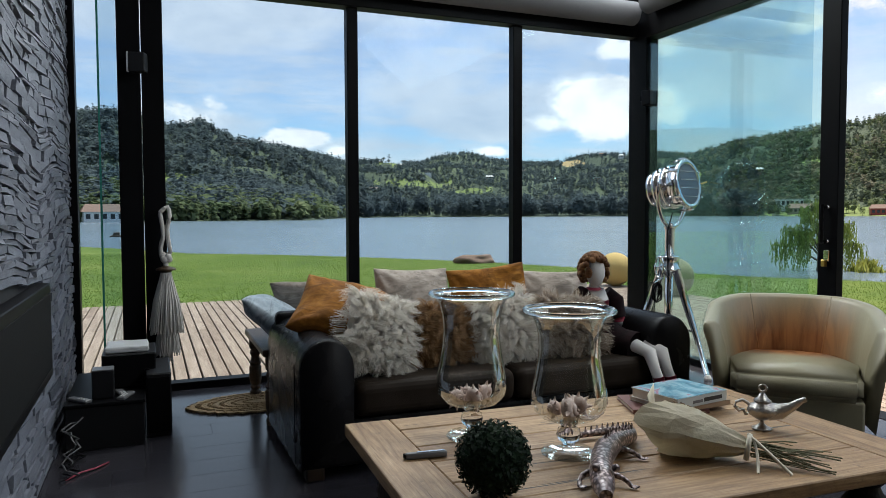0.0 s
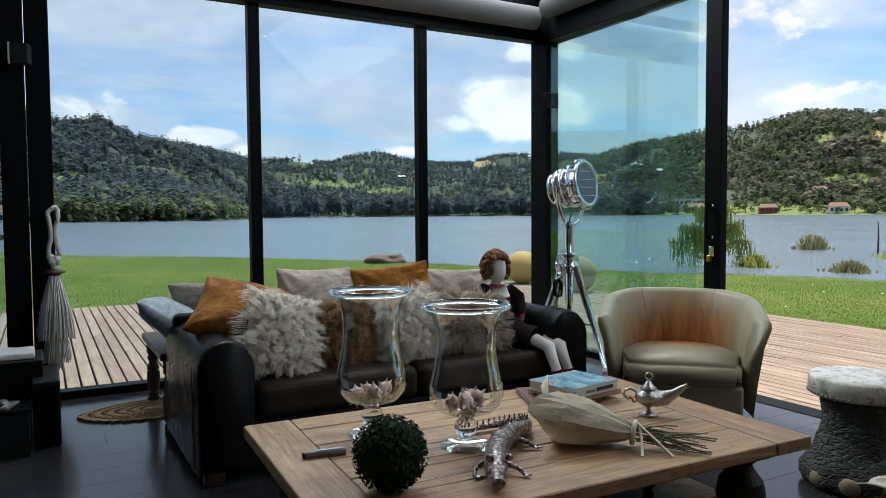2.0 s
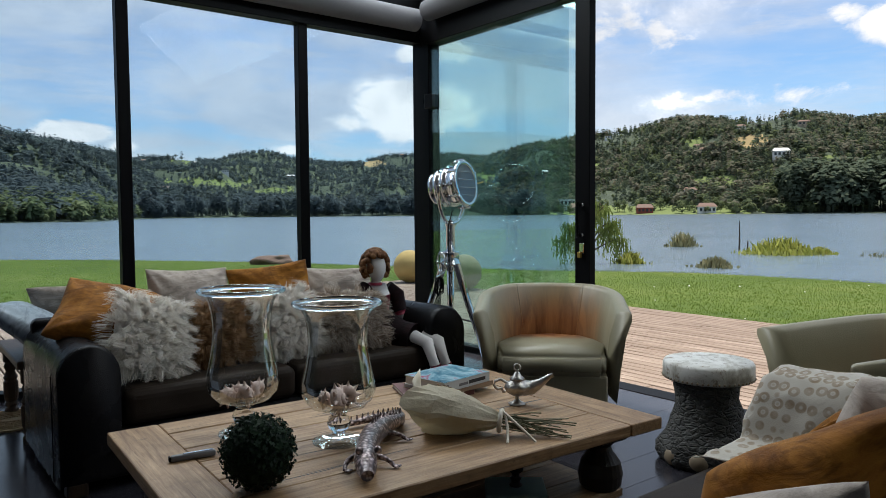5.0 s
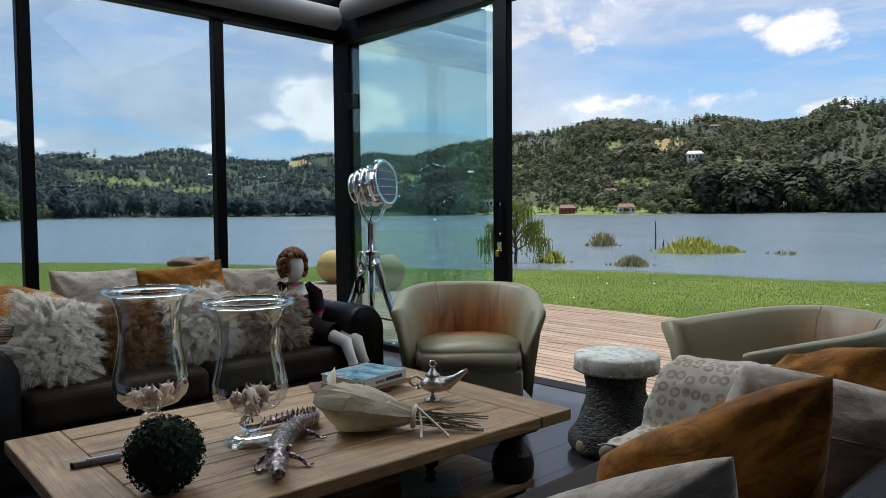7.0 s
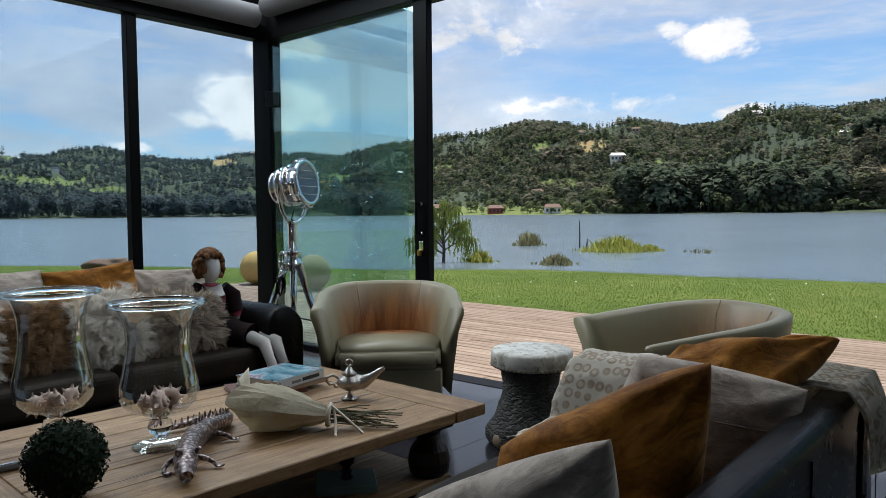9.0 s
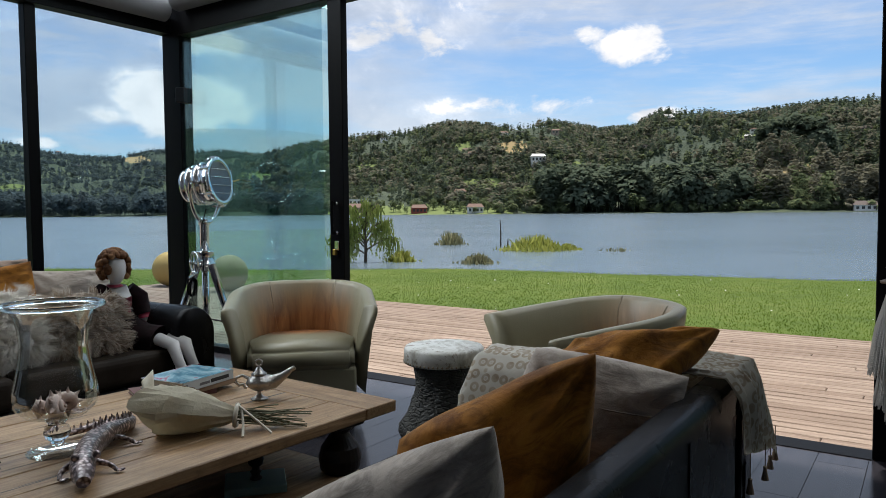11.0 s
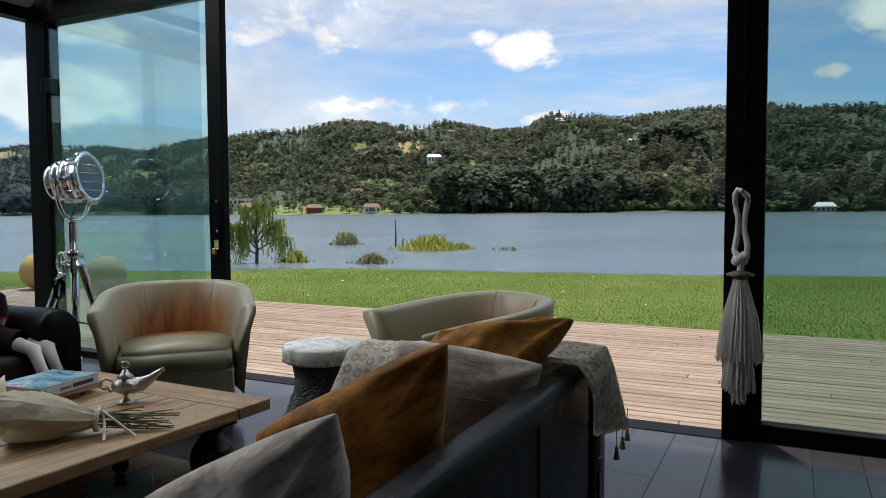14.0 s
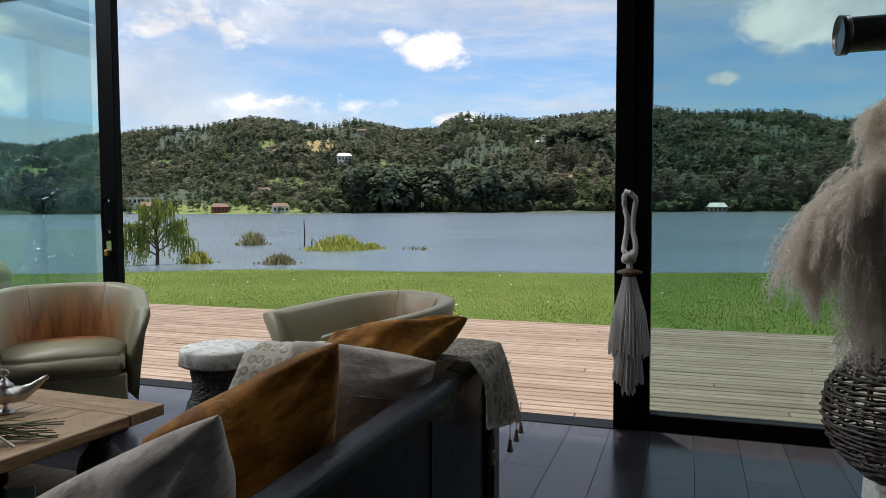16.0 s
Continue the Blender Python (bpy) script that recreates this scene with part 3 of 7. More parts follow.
# ---- ground, lake and hills ----
LAKE_Z, LAWN_Z, DECK_Z = -0.6, -0.10, -0.02


def shore(az):
    """Distance of the lawn's edge by azimuth (degrees from north, clockwise)."""
    return np.interp(az, [-180, -60, -20, -6, 2, 18, 32, 45, 57, 70, 85, 100, 120, 180], [70, 60, 45, 34, 25.5, 20.8, 17.3, 15.6, 15.4, 14.2, 14.0, 15.5, 20, 70])


def far_shore(az):
    return np.interp(az, [-180, -60, -15, 6, 12, 15, 20, 40, 48, 60, 80, 100, 130, 180], [90, 120, 215, 255, 270, 480, 640, 640, 560, 500, 500, 470, 300, 90])


def ridge_far(az):
    return np.interp(az, [-180, -40, -5, 8, 16, 24, 38, 46, 60, 80, 100, 140, 180], [500, 600, 720, 850, 1300, 1600, 1500, 1150, 950, 980, 900, 700, 500])


SKY_AZ = [-180, -60, -10, -4.7, -2.3, 1.3, 3.7, 6, 9.2, 12.2, 14.5, 18, 20.3, 22.1, 24.4, 26.2, 28.4, 31.1, 33.7, 36.8, 39, 41, 44.5, 47, 50, 54, 56.2, 60.5, 64, 68, 70.5, 72.6, 75.3, 78, 84.2, 88.5, 90.4, 93.2, 97, 99.5, 110, 180]
SKY_EL = [.11, .11, .12, .129, .138, .120, .124, .101, .095, .086, .079, .081, .0775, .085, .089, .081, .0755, .076, .085, .0865, .088, .0825, .094, .103, .112, .121, .129, .122, .128, .114, .117, .136, .134, .129, .137, .139, .130, .130, .126, .113, .11, .11]
WAVES = [(random.uniform(0, 6.28), random.uniform(0, 6.28), 2 ** (k / 2) * 0.012, 1 / (1 + 0.55 * k)) for k in range(9)]


def rough(x, y):
    s = 0
    for p, d, f, a in WAVES:
        s = s + a * np.sin(f * (x * math.cos(d) + y * math.sin(d)) + p + 1.3 * np.sin(f * 0.7 * (y * math.cos(d) - x * math.sin(d)) + d))
    return s / 2.2


SPURS = [(19.6, 3.6, 1000, 170, 0.070), (26.5, 3.0, 1150, 150, 0.060), (33.5, 3.2, 980, 160, 0.062), (13.0, 2.6, 820, 140, 0.055), (39.5, 3.0, 900, 150, 0.058),
         (81.5, 4.0, 640, 70, 0.088), (72.0, 3.4, 700, 80, 0.070)]
# open ground among the trees: azimuth, elevation, half sizes, 0 grass or 1 bare ochre earth
CLEARINGS = [(54.0, 0.000, 7.2, 0.0085, 0), (73.6, 0.050, 2.3, 0.009, 0), (81.6, 0.041, 1.6, 0.010, 1), (61.2, 0.085, 1.5, 0.009, 1), (57.0, 0.090, 1.0, 0.006, 0), (58.6, 0.037, 2.0, 0.008, 0), (66.0, 0.062, 1.0, 0.005, 0), (78.5, 0.094, 1.2, 0.005, 0),
             (89.8, 0.012, 2.4, 0.010, 0), (86.5, 0.045, 1.0, 0.007, 0), (2.3, 0.047, 2.4, 0.006, 0), (19.8, 0.041, 2.8, 0.005, 0), (18.1, 0.069, 1.2, 0.004, 0), (32.4, 0.069, 0.9, 0.004, 1), (24.5, 0.030, 1.6, 0.004, 0), (41.0, 0.050, 1.4, 0.005, 0), (49.5, 0.062, 1.0, 0.004, 0)]


def clearing(az, r):
    """-1 in the woods, else the kind of open ground."""
    el = (land(az, r) - 1.12) / r
    k = np.full(np.shape(el), -1)
    for c_az, c_el, c_w, c_h, c_kind in CLEARINGS:
        u, v = (az - c_az) / c_w, (el - c_el) / c_h
        k = np.where(u * u + v * v < 1 + 0.35 * np.sin(az * 5.3 + el * 310), c_kind, k)
    return k


def land(az, r):
    """Height of the far land."""
    r0, r1 = far_shore(az), ridge_far(az)
    x, y = r * np.sin(np.radians(az)), r * np.cos(np.radians(az))
    t = np.clip((r - r0) / (r1 - r0), 0, 1)
    top = np.interp(az, SKY_AZ, SKY_EL) * r1 - 12
    h = top * (0.12 * t + 0.88 * t * t * (3 - 2 * t)) + rough(x, y) * 15 * np.sin(np.pi * np.clip(t * 1.05, 0, 1)) ** 1.0 * np.clip(t * 5, 0, 1)
    # wooded spurs standing before the main ridge
    for s_az, s_w, s_r, s_d, s_el in SPURS:
        h = np.maximum(h, s_el * s_r * np.exp(-((az - s_az) / s_w) ** 2 - ((r - s_r) / s_d) ** 2) + rough(x * 1.7, y * 1.7) * 5 * np.exp(-((az - s_az) / s_w) ** 2 - ((r - s_r) / s_d) ** 2))
    over = np.clip((r - r1) / 900, 0, 1)
    return LAKE_Z + 0.4 * np.clip((r - r0) / 3, 0, 1) + np.maximum(h, 0.02 * (r - r0)) * (1 - 0.6 * over)


az_list = np.concatenate([np.arange(-180, -16, 6.0), np.arange(-16, 112, 0.25), np.arange(112, 180, 6.0)])
rows_r = []
for a in az_list:
    s, f, g = float(shore(a)), float(far_shore(a)), float(ridge_far(a))
    rows_r.append(np.concatenate([np.linspace(0.5, s - 0.8, 16), [s - 0.25, s, s + 0.5, s + 2.5], np.linspace(s + 6, f - 4, 5), np.linspace(f, g, 60), g + np.array([60, 200, 600, 1500, 2600])]))
rows_r = np.array(rows_r)
na, nr = rows_r.shape
zz = np.empty_like(rows_r)
zz[:, :16] = LAWN_Z
zz[:, 16], zz[:, 17], zz[:, 18], zz[:, 19] = LAWN_Z - 0.01, LAWN_Z - 0.08, LAKE_Z - 0.15, LAKE_Z - 1.0
zz[:, 20:25] = LAKE_Z - 2.0
zz[:, 24] = LAKE_Z - 0.4
zz[:, 25:] = land(az_list[:, None], rows_r[:, 25:])
xx = rows_r * np.sin(np.radians(az_list))[:, None] + 0.3
yy = rows_r * np.cos(np.radians(az_list))[:, None]
i, j = np.meshgrid(np.arange(na), np.arange(nr - 1), indexing='ij')
i2 = (i + 1) % na
q = np.stack([i * nr + j, i2 * nr + j, i2 * nr + j + 1, i * nr + j + 1], -1)[..., ::-1]
cap_pts = np.array([[0.3, 0, LAWN_Z]])
ground_mesh = fast_mesh("ground", np.stack([xx, yy, zz], -1).reshape(-1, 3), quads=q.reshape(-1, 4), smooth=True)
ground_mesh.materials.append(LAWN)
ground_mesh.materials.append(HILL)
ground_mesh.materials.append(MEADOW)
ground_mesh.materials.append(EARTH)
open_kind = np.where(rows_r[:, :-1] > far_shore(az_list)[:, None] - 1, clearing(az_list[:, None] + 0 * rows_r[:, :-1], rows_r[:, :-1]), -1)
ground_mesh.polygons.foreach_set("material_index", np.where(j < 18, 0, np.where(open_kind < 0, 1, 2 + open_kind)).reshape(-1).astype(np.int32))
ground = tagged(new("ground", ground_mesh), "mown green lawn running down to a lake, with wooded hills across", "ground", kind="structure")

bm = bmesh.new()
bmesh.ops.create_circle(bm, cap_ends=True, segments=96, radius=1500)
bmesh.ops.translate(bm, verts=bm.verts, vec=(200, 300, LAKE_Z))
water = tagged(part("water", bm, WATER), "grey-blue lake with small ripples", "lake", kind="structure")

# ---- woods on the hills: a few tree shapes repeated with numpy into single meshes ----
rng = np.random.default_rng(5)


def tree_shape(kind, seed):
    """Triangles of one far tree, one unit tall: 0 pine, 1 broad, 2 tall with bare stem, 3 and 4 the same with many small leaf clumps."""
    r = np.random.default_rng(seed)
    n, size = {0: (30, 0.085), 1: (34, 0.125), 2: (34, 0.085), 3: (230, 0.050), 4: (230, 0.042)}[kind]
    lobes = [(r.uniform(0, 6.28), r.uniform(0.05, 0.2), r.uniform(0.35, 0.8), r.uniform(0.14, 0.26)) for _ in range(6)]
    vs, fs = [], []
    for k in range(n):
        a = r.uniform(0, 6.28)
        if kind == 0:
            z = 0.12 + 0.86 * r.uniform(0, 1) ** 1.15
            rad = 0.21 * (1.02 - z) * r.uniform(0.5, 1.2) + 0.004
            c = np.array([rad * math.cos(a), rad * math.sin(a), z])
        elif kind in (1, 3):
            la, ld, lz, lr = lobes[r.integers(0, 6)]
            d = r.normal(0, 1, 3)
            d *= lr * r.uniform(0.75, 1.05) / np.linalg.norm(d)
            c = np.array([ld * math.cos(la), ld * math.sin(la), lz]) + d * np.array([1, 1, 0.85])
            c[2] = max(0.06, c[2])
        else:
            z = r.uniform(0.26, 1.0)
            rad = (0.15 * math.sin(math.pi * min(1, (z - 0.2) / 0.85)) ** 0.6 + 0.01) * r.uniform(0.55, 1.2)
            c = np.array([rad * math.cos(a + 2 * z), rad * math.sin(a + 2 * z), z])
        out = np.array([c[0], c[1], (c[2] - 0.45) * 0.6 + 0.25])
        out /= np.linalg.norm(out) + 1e-6
        u = np.cross(out, r.normal(0, 1, 3))
        u /= np.linalg.norm(u) + 1e-6
        v = np.cross(out, u) + out * r.normal(0, 0.35)
        sz = size * r.uniform(0.7, 1.5)
        b = len(vs)
        vs += [c - u * sz - v * sz * 0.6, c + u * sz - v * sz * 0.5, c + v * sz * 1.1]
        fs.append((b, b + 1, b + 2))
    b = len(vs)
    wd = 0.012 if kind in (2, 4) else 0.02
    for zc in (0.0, 0.55):
        for a in (0, 2.1, 4.2):
            vs.append(np.array([wd * math.cos(a), wd * math.sin(a), zc]))
    for m_ in range(3):
        k2 = (m_ + 1) % 3
        fs += [(b + m_, b + k2, b + 3 + m_), (b + k2, b + 3 + k2, b + 3 + m_)]
    return np.array(vs), np.array(fs)


def woods(name, label, mat, az, r, height, kinds):
    shapes = [tree_shape(k, 40 + 7 * s + k) for k in kinds for s in range(4)]
    pick = rng.integers(0, len(shapes), len(az))
    x, y = r * np.sin(np.radians(az)) + 0.3, r * np.cos(np.radians(az))
    z = land(az, r) - 0.4
    V, F, off = [], [], 0
    for s, (vs, fs) in enumerate(shapes):
        w = np.where(pick == s)[0]
        if not len(w):
            continue
        th = rng.uniform(0, 6.28, len(w))[:, None]
        hh = height[w][:, None]
        wd = hh * rng.uniform(0.8, 1.25, len(w))[:, None]
        vx = (vs[None, :, 0] * np.cos(th) - vs[None, :, 1] * np.sin(th)) * wd + x[w][:, None]
        vy = (vs[None, :, 0] * np.sin(th) + vs[None, :, 1] * np.cos(th)) * wd + y[w][:, None]
        vz = vs[None, :, 2] * hh + z[w][:, None]
        V.append(np.stack([vx, vy, vz], -1).reshape(-1, 3))
        F.append((fs[None] + (np.arange(len(w)) * len(vs))[:, None, None] + off).reshape(-1, 3))
        off += len(w) * len(vs)
    me = fast_mesh(name, np.concatenate(V), faces_tri=np.concatenate(F))
    me.materials.append(mat)
    return tagged(new(name, me), label, "trees", kind="stuff")


def spots(n, a0, a1, t0, t1, clump=0.0, power=1.0):
    az = rng.uniform(a0, a1, n * 3)
    t = t0 + (t1 - t0) * rng.uniform(0, 1, n * 3) ** power
    r = far_shore(az) + t * (ridge_far(az) - far_shore(az))
    x, y = r * np.sin(np.radians(az)), r * np.cos(np.radians(az))
    keep = (rough(x * 2.3 + 500, y * 2.3 - 300) + rng.normal(0, 0.25, n * 3) > clump) & ((clearing(az, r) < 0) | (rng.uniform(0, 1, n * 3) < 0.05))
    return az[keep][:n], r[keep][:n]


PINE = m_foliage("far_pine_green", (0.090, 0.122, 0.092), (0.145, 0.182, 0.128), (0.21, 0.24, 0.165))
BROAD = m_foliage("far_broadleaf_green", (0.115, 0.158, 0.086), (0.19, 0.232, 0.122), (0.29, 0.315, 0.17))
# distance haze is put into the northern leaf colours: paler, bluer, less contrast
HAZY_PINE = m_foliage("haze_tinted_pine", (0.100, 0.132, 0.146), (0.125, 0.158, 0.170), (0.155, 0.188, 0.196), 0.05, 0.15)
HAZY_BROADLEAF = m_foliage("haze_tinted_broadleaf", (0.112, 0.146, 0.150), (0.142, 0.178, 0.176), (0.180, 0.216, 0.206), 0.05, 0.15)
DRY = m_foliage("far_grey_brown_trees", (0.17, 0.172, 0.125), (0.24, 0.235, 0.175), (0.32, 0.30, 0.235))
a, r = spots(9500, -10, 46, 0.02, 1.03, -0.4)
woods("pine_woods", "pines covering the hills across the lake, blue haze put into their green", HAZY_PINE, a, r, rng.uniform(5, 12, len(a)), (0, 0, 0, 2))
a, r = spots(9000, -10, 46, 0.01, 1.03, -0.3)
woods("broadleaf_woods", "broadleaf trees covering the hills across the lake, blue haze put into their green", HAZY_BROADLEAF, a, r, rng.uniform(4, 9, len(a)), (1,))
a, r = spots(13500, 44, 108, 0.02, 1.03, -0.35)
woods("pine_woods", "dark green pines covering the far hillsides", PINE, a, r, rng.uniform(5, 13, len(a)), (0, 0, 0, 0, 2))
a, r = spots(11000, 44, 108, 0.01, 1.03, -0.2)
woods("broadleaf_woods", "mid-green broadleaf trees covering the far hillsides", BROAD, a, r, rng.uniform(3.5, 9, len(a)), (1,))
a, r = spots(3600, 40, 108, 0.02, 0.95, 0.0)
woods("brush", "dry grey-brown trees scattered over the far hills", DRY, a, r, rng.uniform(6, 13, len(a)), (1, 2))
a, r = spots(620, 52, 92, 0.90, 1.01, -0.1)
woods("ridge_pines", "tall dark pines standing up along the ridge", PINE, a, r, rng.uniform(7, 13, len(a)), (0, 4))
a, r = spots(300, 63, 78.5, 0.02, 0.12, -1.5)
woods("lakeside_grove", "tall dark trees in a grove on the far lake shore", PINE, a, r, rng.uniform(12, 34, len(a)), (3, 4, 4))
a, r = spots(150, 61.5, 84, 0.02, 0.14, -0.5)
woods("grove_edge", "lighter broad trees at the edge of a grove", BROAD, a, r, rng.uniform(9, 22, len(a)), (3, 4))
a, r = spots(200, 74, 101, 0.03, 0.22, -0.6)
woods("lakeside_trees", "tall mixed trees along the far lake shore", DRY, a, r, rng.uniform(14, 28, len(a)), (4,))
a, r = spots(130, 79.5, 84, 0.30, 0.46, -1.5)
woods("hill_grove", "tall dark pines in a clump on a spur", PINE, a, r, rng.uniform(18, 34, len(a)), (3, 4))
az_b, t_b = rng.uniform(47, 61, 44), rng.uniform(0.005, 0.09, 44)
woods("shore_bushes", "round dark bushes on the lakeside meadow", BROAD, az_b, far_shore(az_b) + t_b * (ridge_far(az_b) - far_shore(az_b)), rng.uniform(4, 11, 44), (3,))
a, r = spots(1500, -6, 15, 0.0, 0.16, -1.5)
woods("shore_thicket", "dense green thicket on the near lake bank", BROAD, a, r, rng.uniform(5, 9, len(a)), (0, 1, 2))
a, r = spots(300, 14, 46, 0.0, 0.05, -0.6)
woods("shore_belt", "dark trees along the far lake edge", HAZY_PINE, a, r, rng.uniform(8, 22, len(a)), (3, 4))

# ---- the room ----
X0, X1, Y0, Y1 = -0.45, 3.80, -4.5, 5.0
HEAD, ROOF = 2.62, 4.3
floor = tagged(part("floor", nbox(X0, Y0, -0.14, X1 + 0.10, Y1 + 0.10, -0.012), GROUT), "dark polished plank floor", "floor", kind="structure")
# the overhang past the glass is unseen, added to keep direct sun out
tagged(part("ceiling", nbox(X0 - 0.3, Y0 - 0.3, ROOF, X1 + 0.8, Y1 + 0.8, ROOF + 0.2), CEIL), "dark painted ceiling slab with an added overhang that blocks the sun", "ceiling", kind="structure")
tagged(part("wall_south", nbox(X0 - 0.3, Y0 - 0.25, -0.1, X1 + 0.1, Y0, ROOF), WHITE_WALL), "plain dark painted wall", "wall", kind="structure")
wall_west = tagged(part("wall_west", nbox(X0 - 0.35, Y0, -0.1, X0 - 0.03, Y1 + 0.1, ROOF), GROUT), "split slate stone wall in dry-laid courses", "wall", kind="structure")


def bar(name, x0, y0, z0, x1, y1, z1, label, parent=None, mat=BLACK, bev=0.004):
    o = part(name, nbox(x0, y0, z0, x1, y1, z1, bev=bev), mat, parent)
    if parent is None:
        tagged(o, label, "frame", kind="structure")
    return o


# north window wall
window_1 = tagged(new("window_1"), "tall black-framed window wall facing the lake", "window", kind="structure")
bar("jamb", -0.50, 4.96, 0, -0.41, 5.08, ROOF, "", window_1)
bar("jamb", -0.17, 4.94, 0, -0.035, 5.06, ROOF, "", window_1)
bar("jamb", -0.03, 4.95, 0, 0.10, 5.07, ROOF, "", window_1)
bar("mullion", 1.32, 5.0, 0, 1.40, 5.08, ROOF, "", window_1)
bar("mullion", 2.65, 5.0, 0, 2.73, 5.08, ROOF, "", window_1)
bar("sill", -0.41, 4.97, -0.01, 3.80, 5.08, 0.05, "", window_1)
bar("head", -0.45, 4.96, HEAD, 3.80, 5.08, HEAD + 0.13, "", window_1)
bar("transom", -0.45, 4.96, 2.90, 3.80, 5.10, 3.02, "", window_1)
for x0, x1 in ((-0.41, -0.17), (0.10, 1.32), (1.40, 2.65), (2.73, 3.80)):
    part("pane", nbox(x0 - 0.01, 5.035, 0.04, x1 + 0.01, 5.043, HEAD + 0.02), GLASS_N, window_1).visible_shadow = False
    part("pane", nbox(x0 - 0.01, 5.035, 3.0, x1 + 0.01, 5.043, ROOF), GLASS_N, window_1).visible_shadow = False
part("glass_edge", nbox(-0.278, 4.86, 0.02, -0.266, 4.872, HEAD), GLASS_EDGE, window_1)
part("pane", nbox(-0.268, 4.862, 0.02, -0.17, 4.870, HEAD), GLASS_N, window_1).visible_shadow = False

# corner post
corner = bar("corner_post", 3.80, 4.85, 0, 3.92, 5.08, ROOF, "square black steel corner post of the window wall")

# east side: fixed pane and leaf pushed open
window_2 = tagged(new("window_2"), "black-framed greenish glass door leaf slid open beside the corner", "window", kind="structure")
bar("stile", 3.79, 3.05, 0, 3.85, 3.18, HEAD, "", window_2)
bar("sill", 3.80, 3.0, -0.01, 3.90, 4.85, 0.05, "", window_2)
part("pane", nbox(3.815, 3.17, 0.04, 3.823, 4.86, HEAD), GLASS_E, window_2).visible_shadow = False
part("pane", nbox(3.875, 3.32, 0.04, 3.883, 4.86, HEAD), GLASS_N, window_2).visible_shadow = False
head_east = bar("trim", 3.77, Y0, HEAD - 0.03, 3.92, 4.85, HEAD + 0.18, "black steel head beam over the sliding doors")
bar("trim", 3.77, Y0, 2.92, 3.92, 4.85, 3.04, "black steel transom under the clerestory")
bar("trim", 3.77, -0.11, -0.012, 3.92, 3.04, 0.004, "black floor track of the sliding doors", bev=0.001)
clerestory = tagged(new("window_3"), "clerestory panes above the door head", "window", kind="structure")
for y0, y1 in ((-4.5, -1.5), (-1.46, 1.6), (1.64, 4.86)):
    part("pane", nbox(3.84, y0, 3.04, 3.848, y1, ROOF), GLASS_N, clerestory).visible_shadow = False
window_4 = tagged(new("window_4"), "closed black-framed glass sliding door", "window", kind="structure")
bar("stile", 3.78, -0.20, 0, 3.86, -0.11, HEAD, "", window_4)
bar("stile", 3.80, -0.285, 0, 3.90, -0.195, HEAD, "", window_4)
bar("rail", 3.80, -4.5, 0.0, 3.88, -0.285, 0.085, "", window_4)
bar("mullion", 3.80, -2.95, 0.085, 3.88, -2.85, HEAD, "", window_4)
part("pane", nbox(3.836, -2.86, 0.08, 3.844, -0.28, HEAD), GLASS_R, window_4).visible_shadow = False
# unseen last pane, added for the daylight that it lets in
part("pane", nbox(3.836, -4.5, 0.08, 3.844, -2.94, HEAD), GLASS_R, window_4).visible_shadow = False

# ---- lamps added at the clerestory openings to top up the sky's light ----
window_light("north_clerestory_light", (1.7, 5.12, 3.78), (1.7, 2.2, 0.6), 4.1, 0.95, 105)
window_light("east_clerestory_light", (3.93, 1.6, 3.66), (1.4, 1.8, 0.5), 6.2, 1.2, 85)

GLASS_BOWL = m_glass("vase_glass", (0.96, 0.97, 0.97), 0.55)
m = Mat("solid_clear_glass")
g_ = m.node("BsdfGlass", Color=(0.97, 0.985, 0.985, 1), Roughness=0.0, IOR=1.45)
m.nt.links.new(g_.outputs[0], m.out.inputs[0])
GLASS_SOLID = m.m
GLASS_FOOT = m_glass("vase_foot_glass", (0.95, 0.96, 0.96), 0.6)
LEAF = m_hair("dark_box_leaves", (0.004, 0.010, 0.006), (0.008, 0.020, 0.010), (0.016, 0.036, 0.016), 0.8, 0.1)
FUR_WHITE = m_hair("ivory_long_fur", (0.66, 0.62, 0.55), (0.82, 0.78, 0.72), (0.92, 0.90, 0.86), 0.6, 0.5)
FUR_BROWN = m_hair("tan_brown_long_fur", (0.16, 0.08, 0.03), (0.32, 0.18, 0.085), (0.55, 0.37, 0.21), 0.6, 0.45)
FUR_MIX = m_hair("grey_brown_long_fur", (0.20, 0.13, 0.08), (0.50, 0.42, 0.34), (0.82, 0.76, 0.68), 0.6, 0.45)
PLUME = m_hair("cream_plume", (0.78, 0.69, 0.60), (0.88, 0.81, 0.73), (0.95, 0.91, 0.86), 0.8, 0.7)
STEMS = simple("dry_green_stems", (0.06, 0.065, 0.03), (0.12, 0.115, 0.06), 40, 0.8)
RIBBON = simple("ivory_ribbon", (0.55, 0.51, 0.42), (0.65, 0.60, 0.50), 20, 0.45)
CORK = simple("cork", (0.28, 0.15, 0.07), (0.40, 0.24, 0.13), 60, 0.9)
TEAL = simple("pale_turquoise_board", (0.20, 0.36, 0.35), (0.28, 0.45, 0.43), 10, 0.5)
BROWN_BOARD = simple("kraft_book", (0.26, 0.17, 0.10), (0.36, 0.25, 0.16), 12, 0.6)
DOLL_SKIN = simple("grey_white_cloth", (0.58, 0.57, 0.57), (0.70, 0.69, 0.68), 60, 0.9)
DOLL_DRESS = m_velvet("black_red_velvet", (0.006, 0.003, 0.004), (0.018, 0.004, 0.006), 0.9, 0.0)
DOLL_RED = simple("maroon_trim", (0.22, 0.018, 0.04), (0.42, 0.05, 0.09), 50, 0.6)
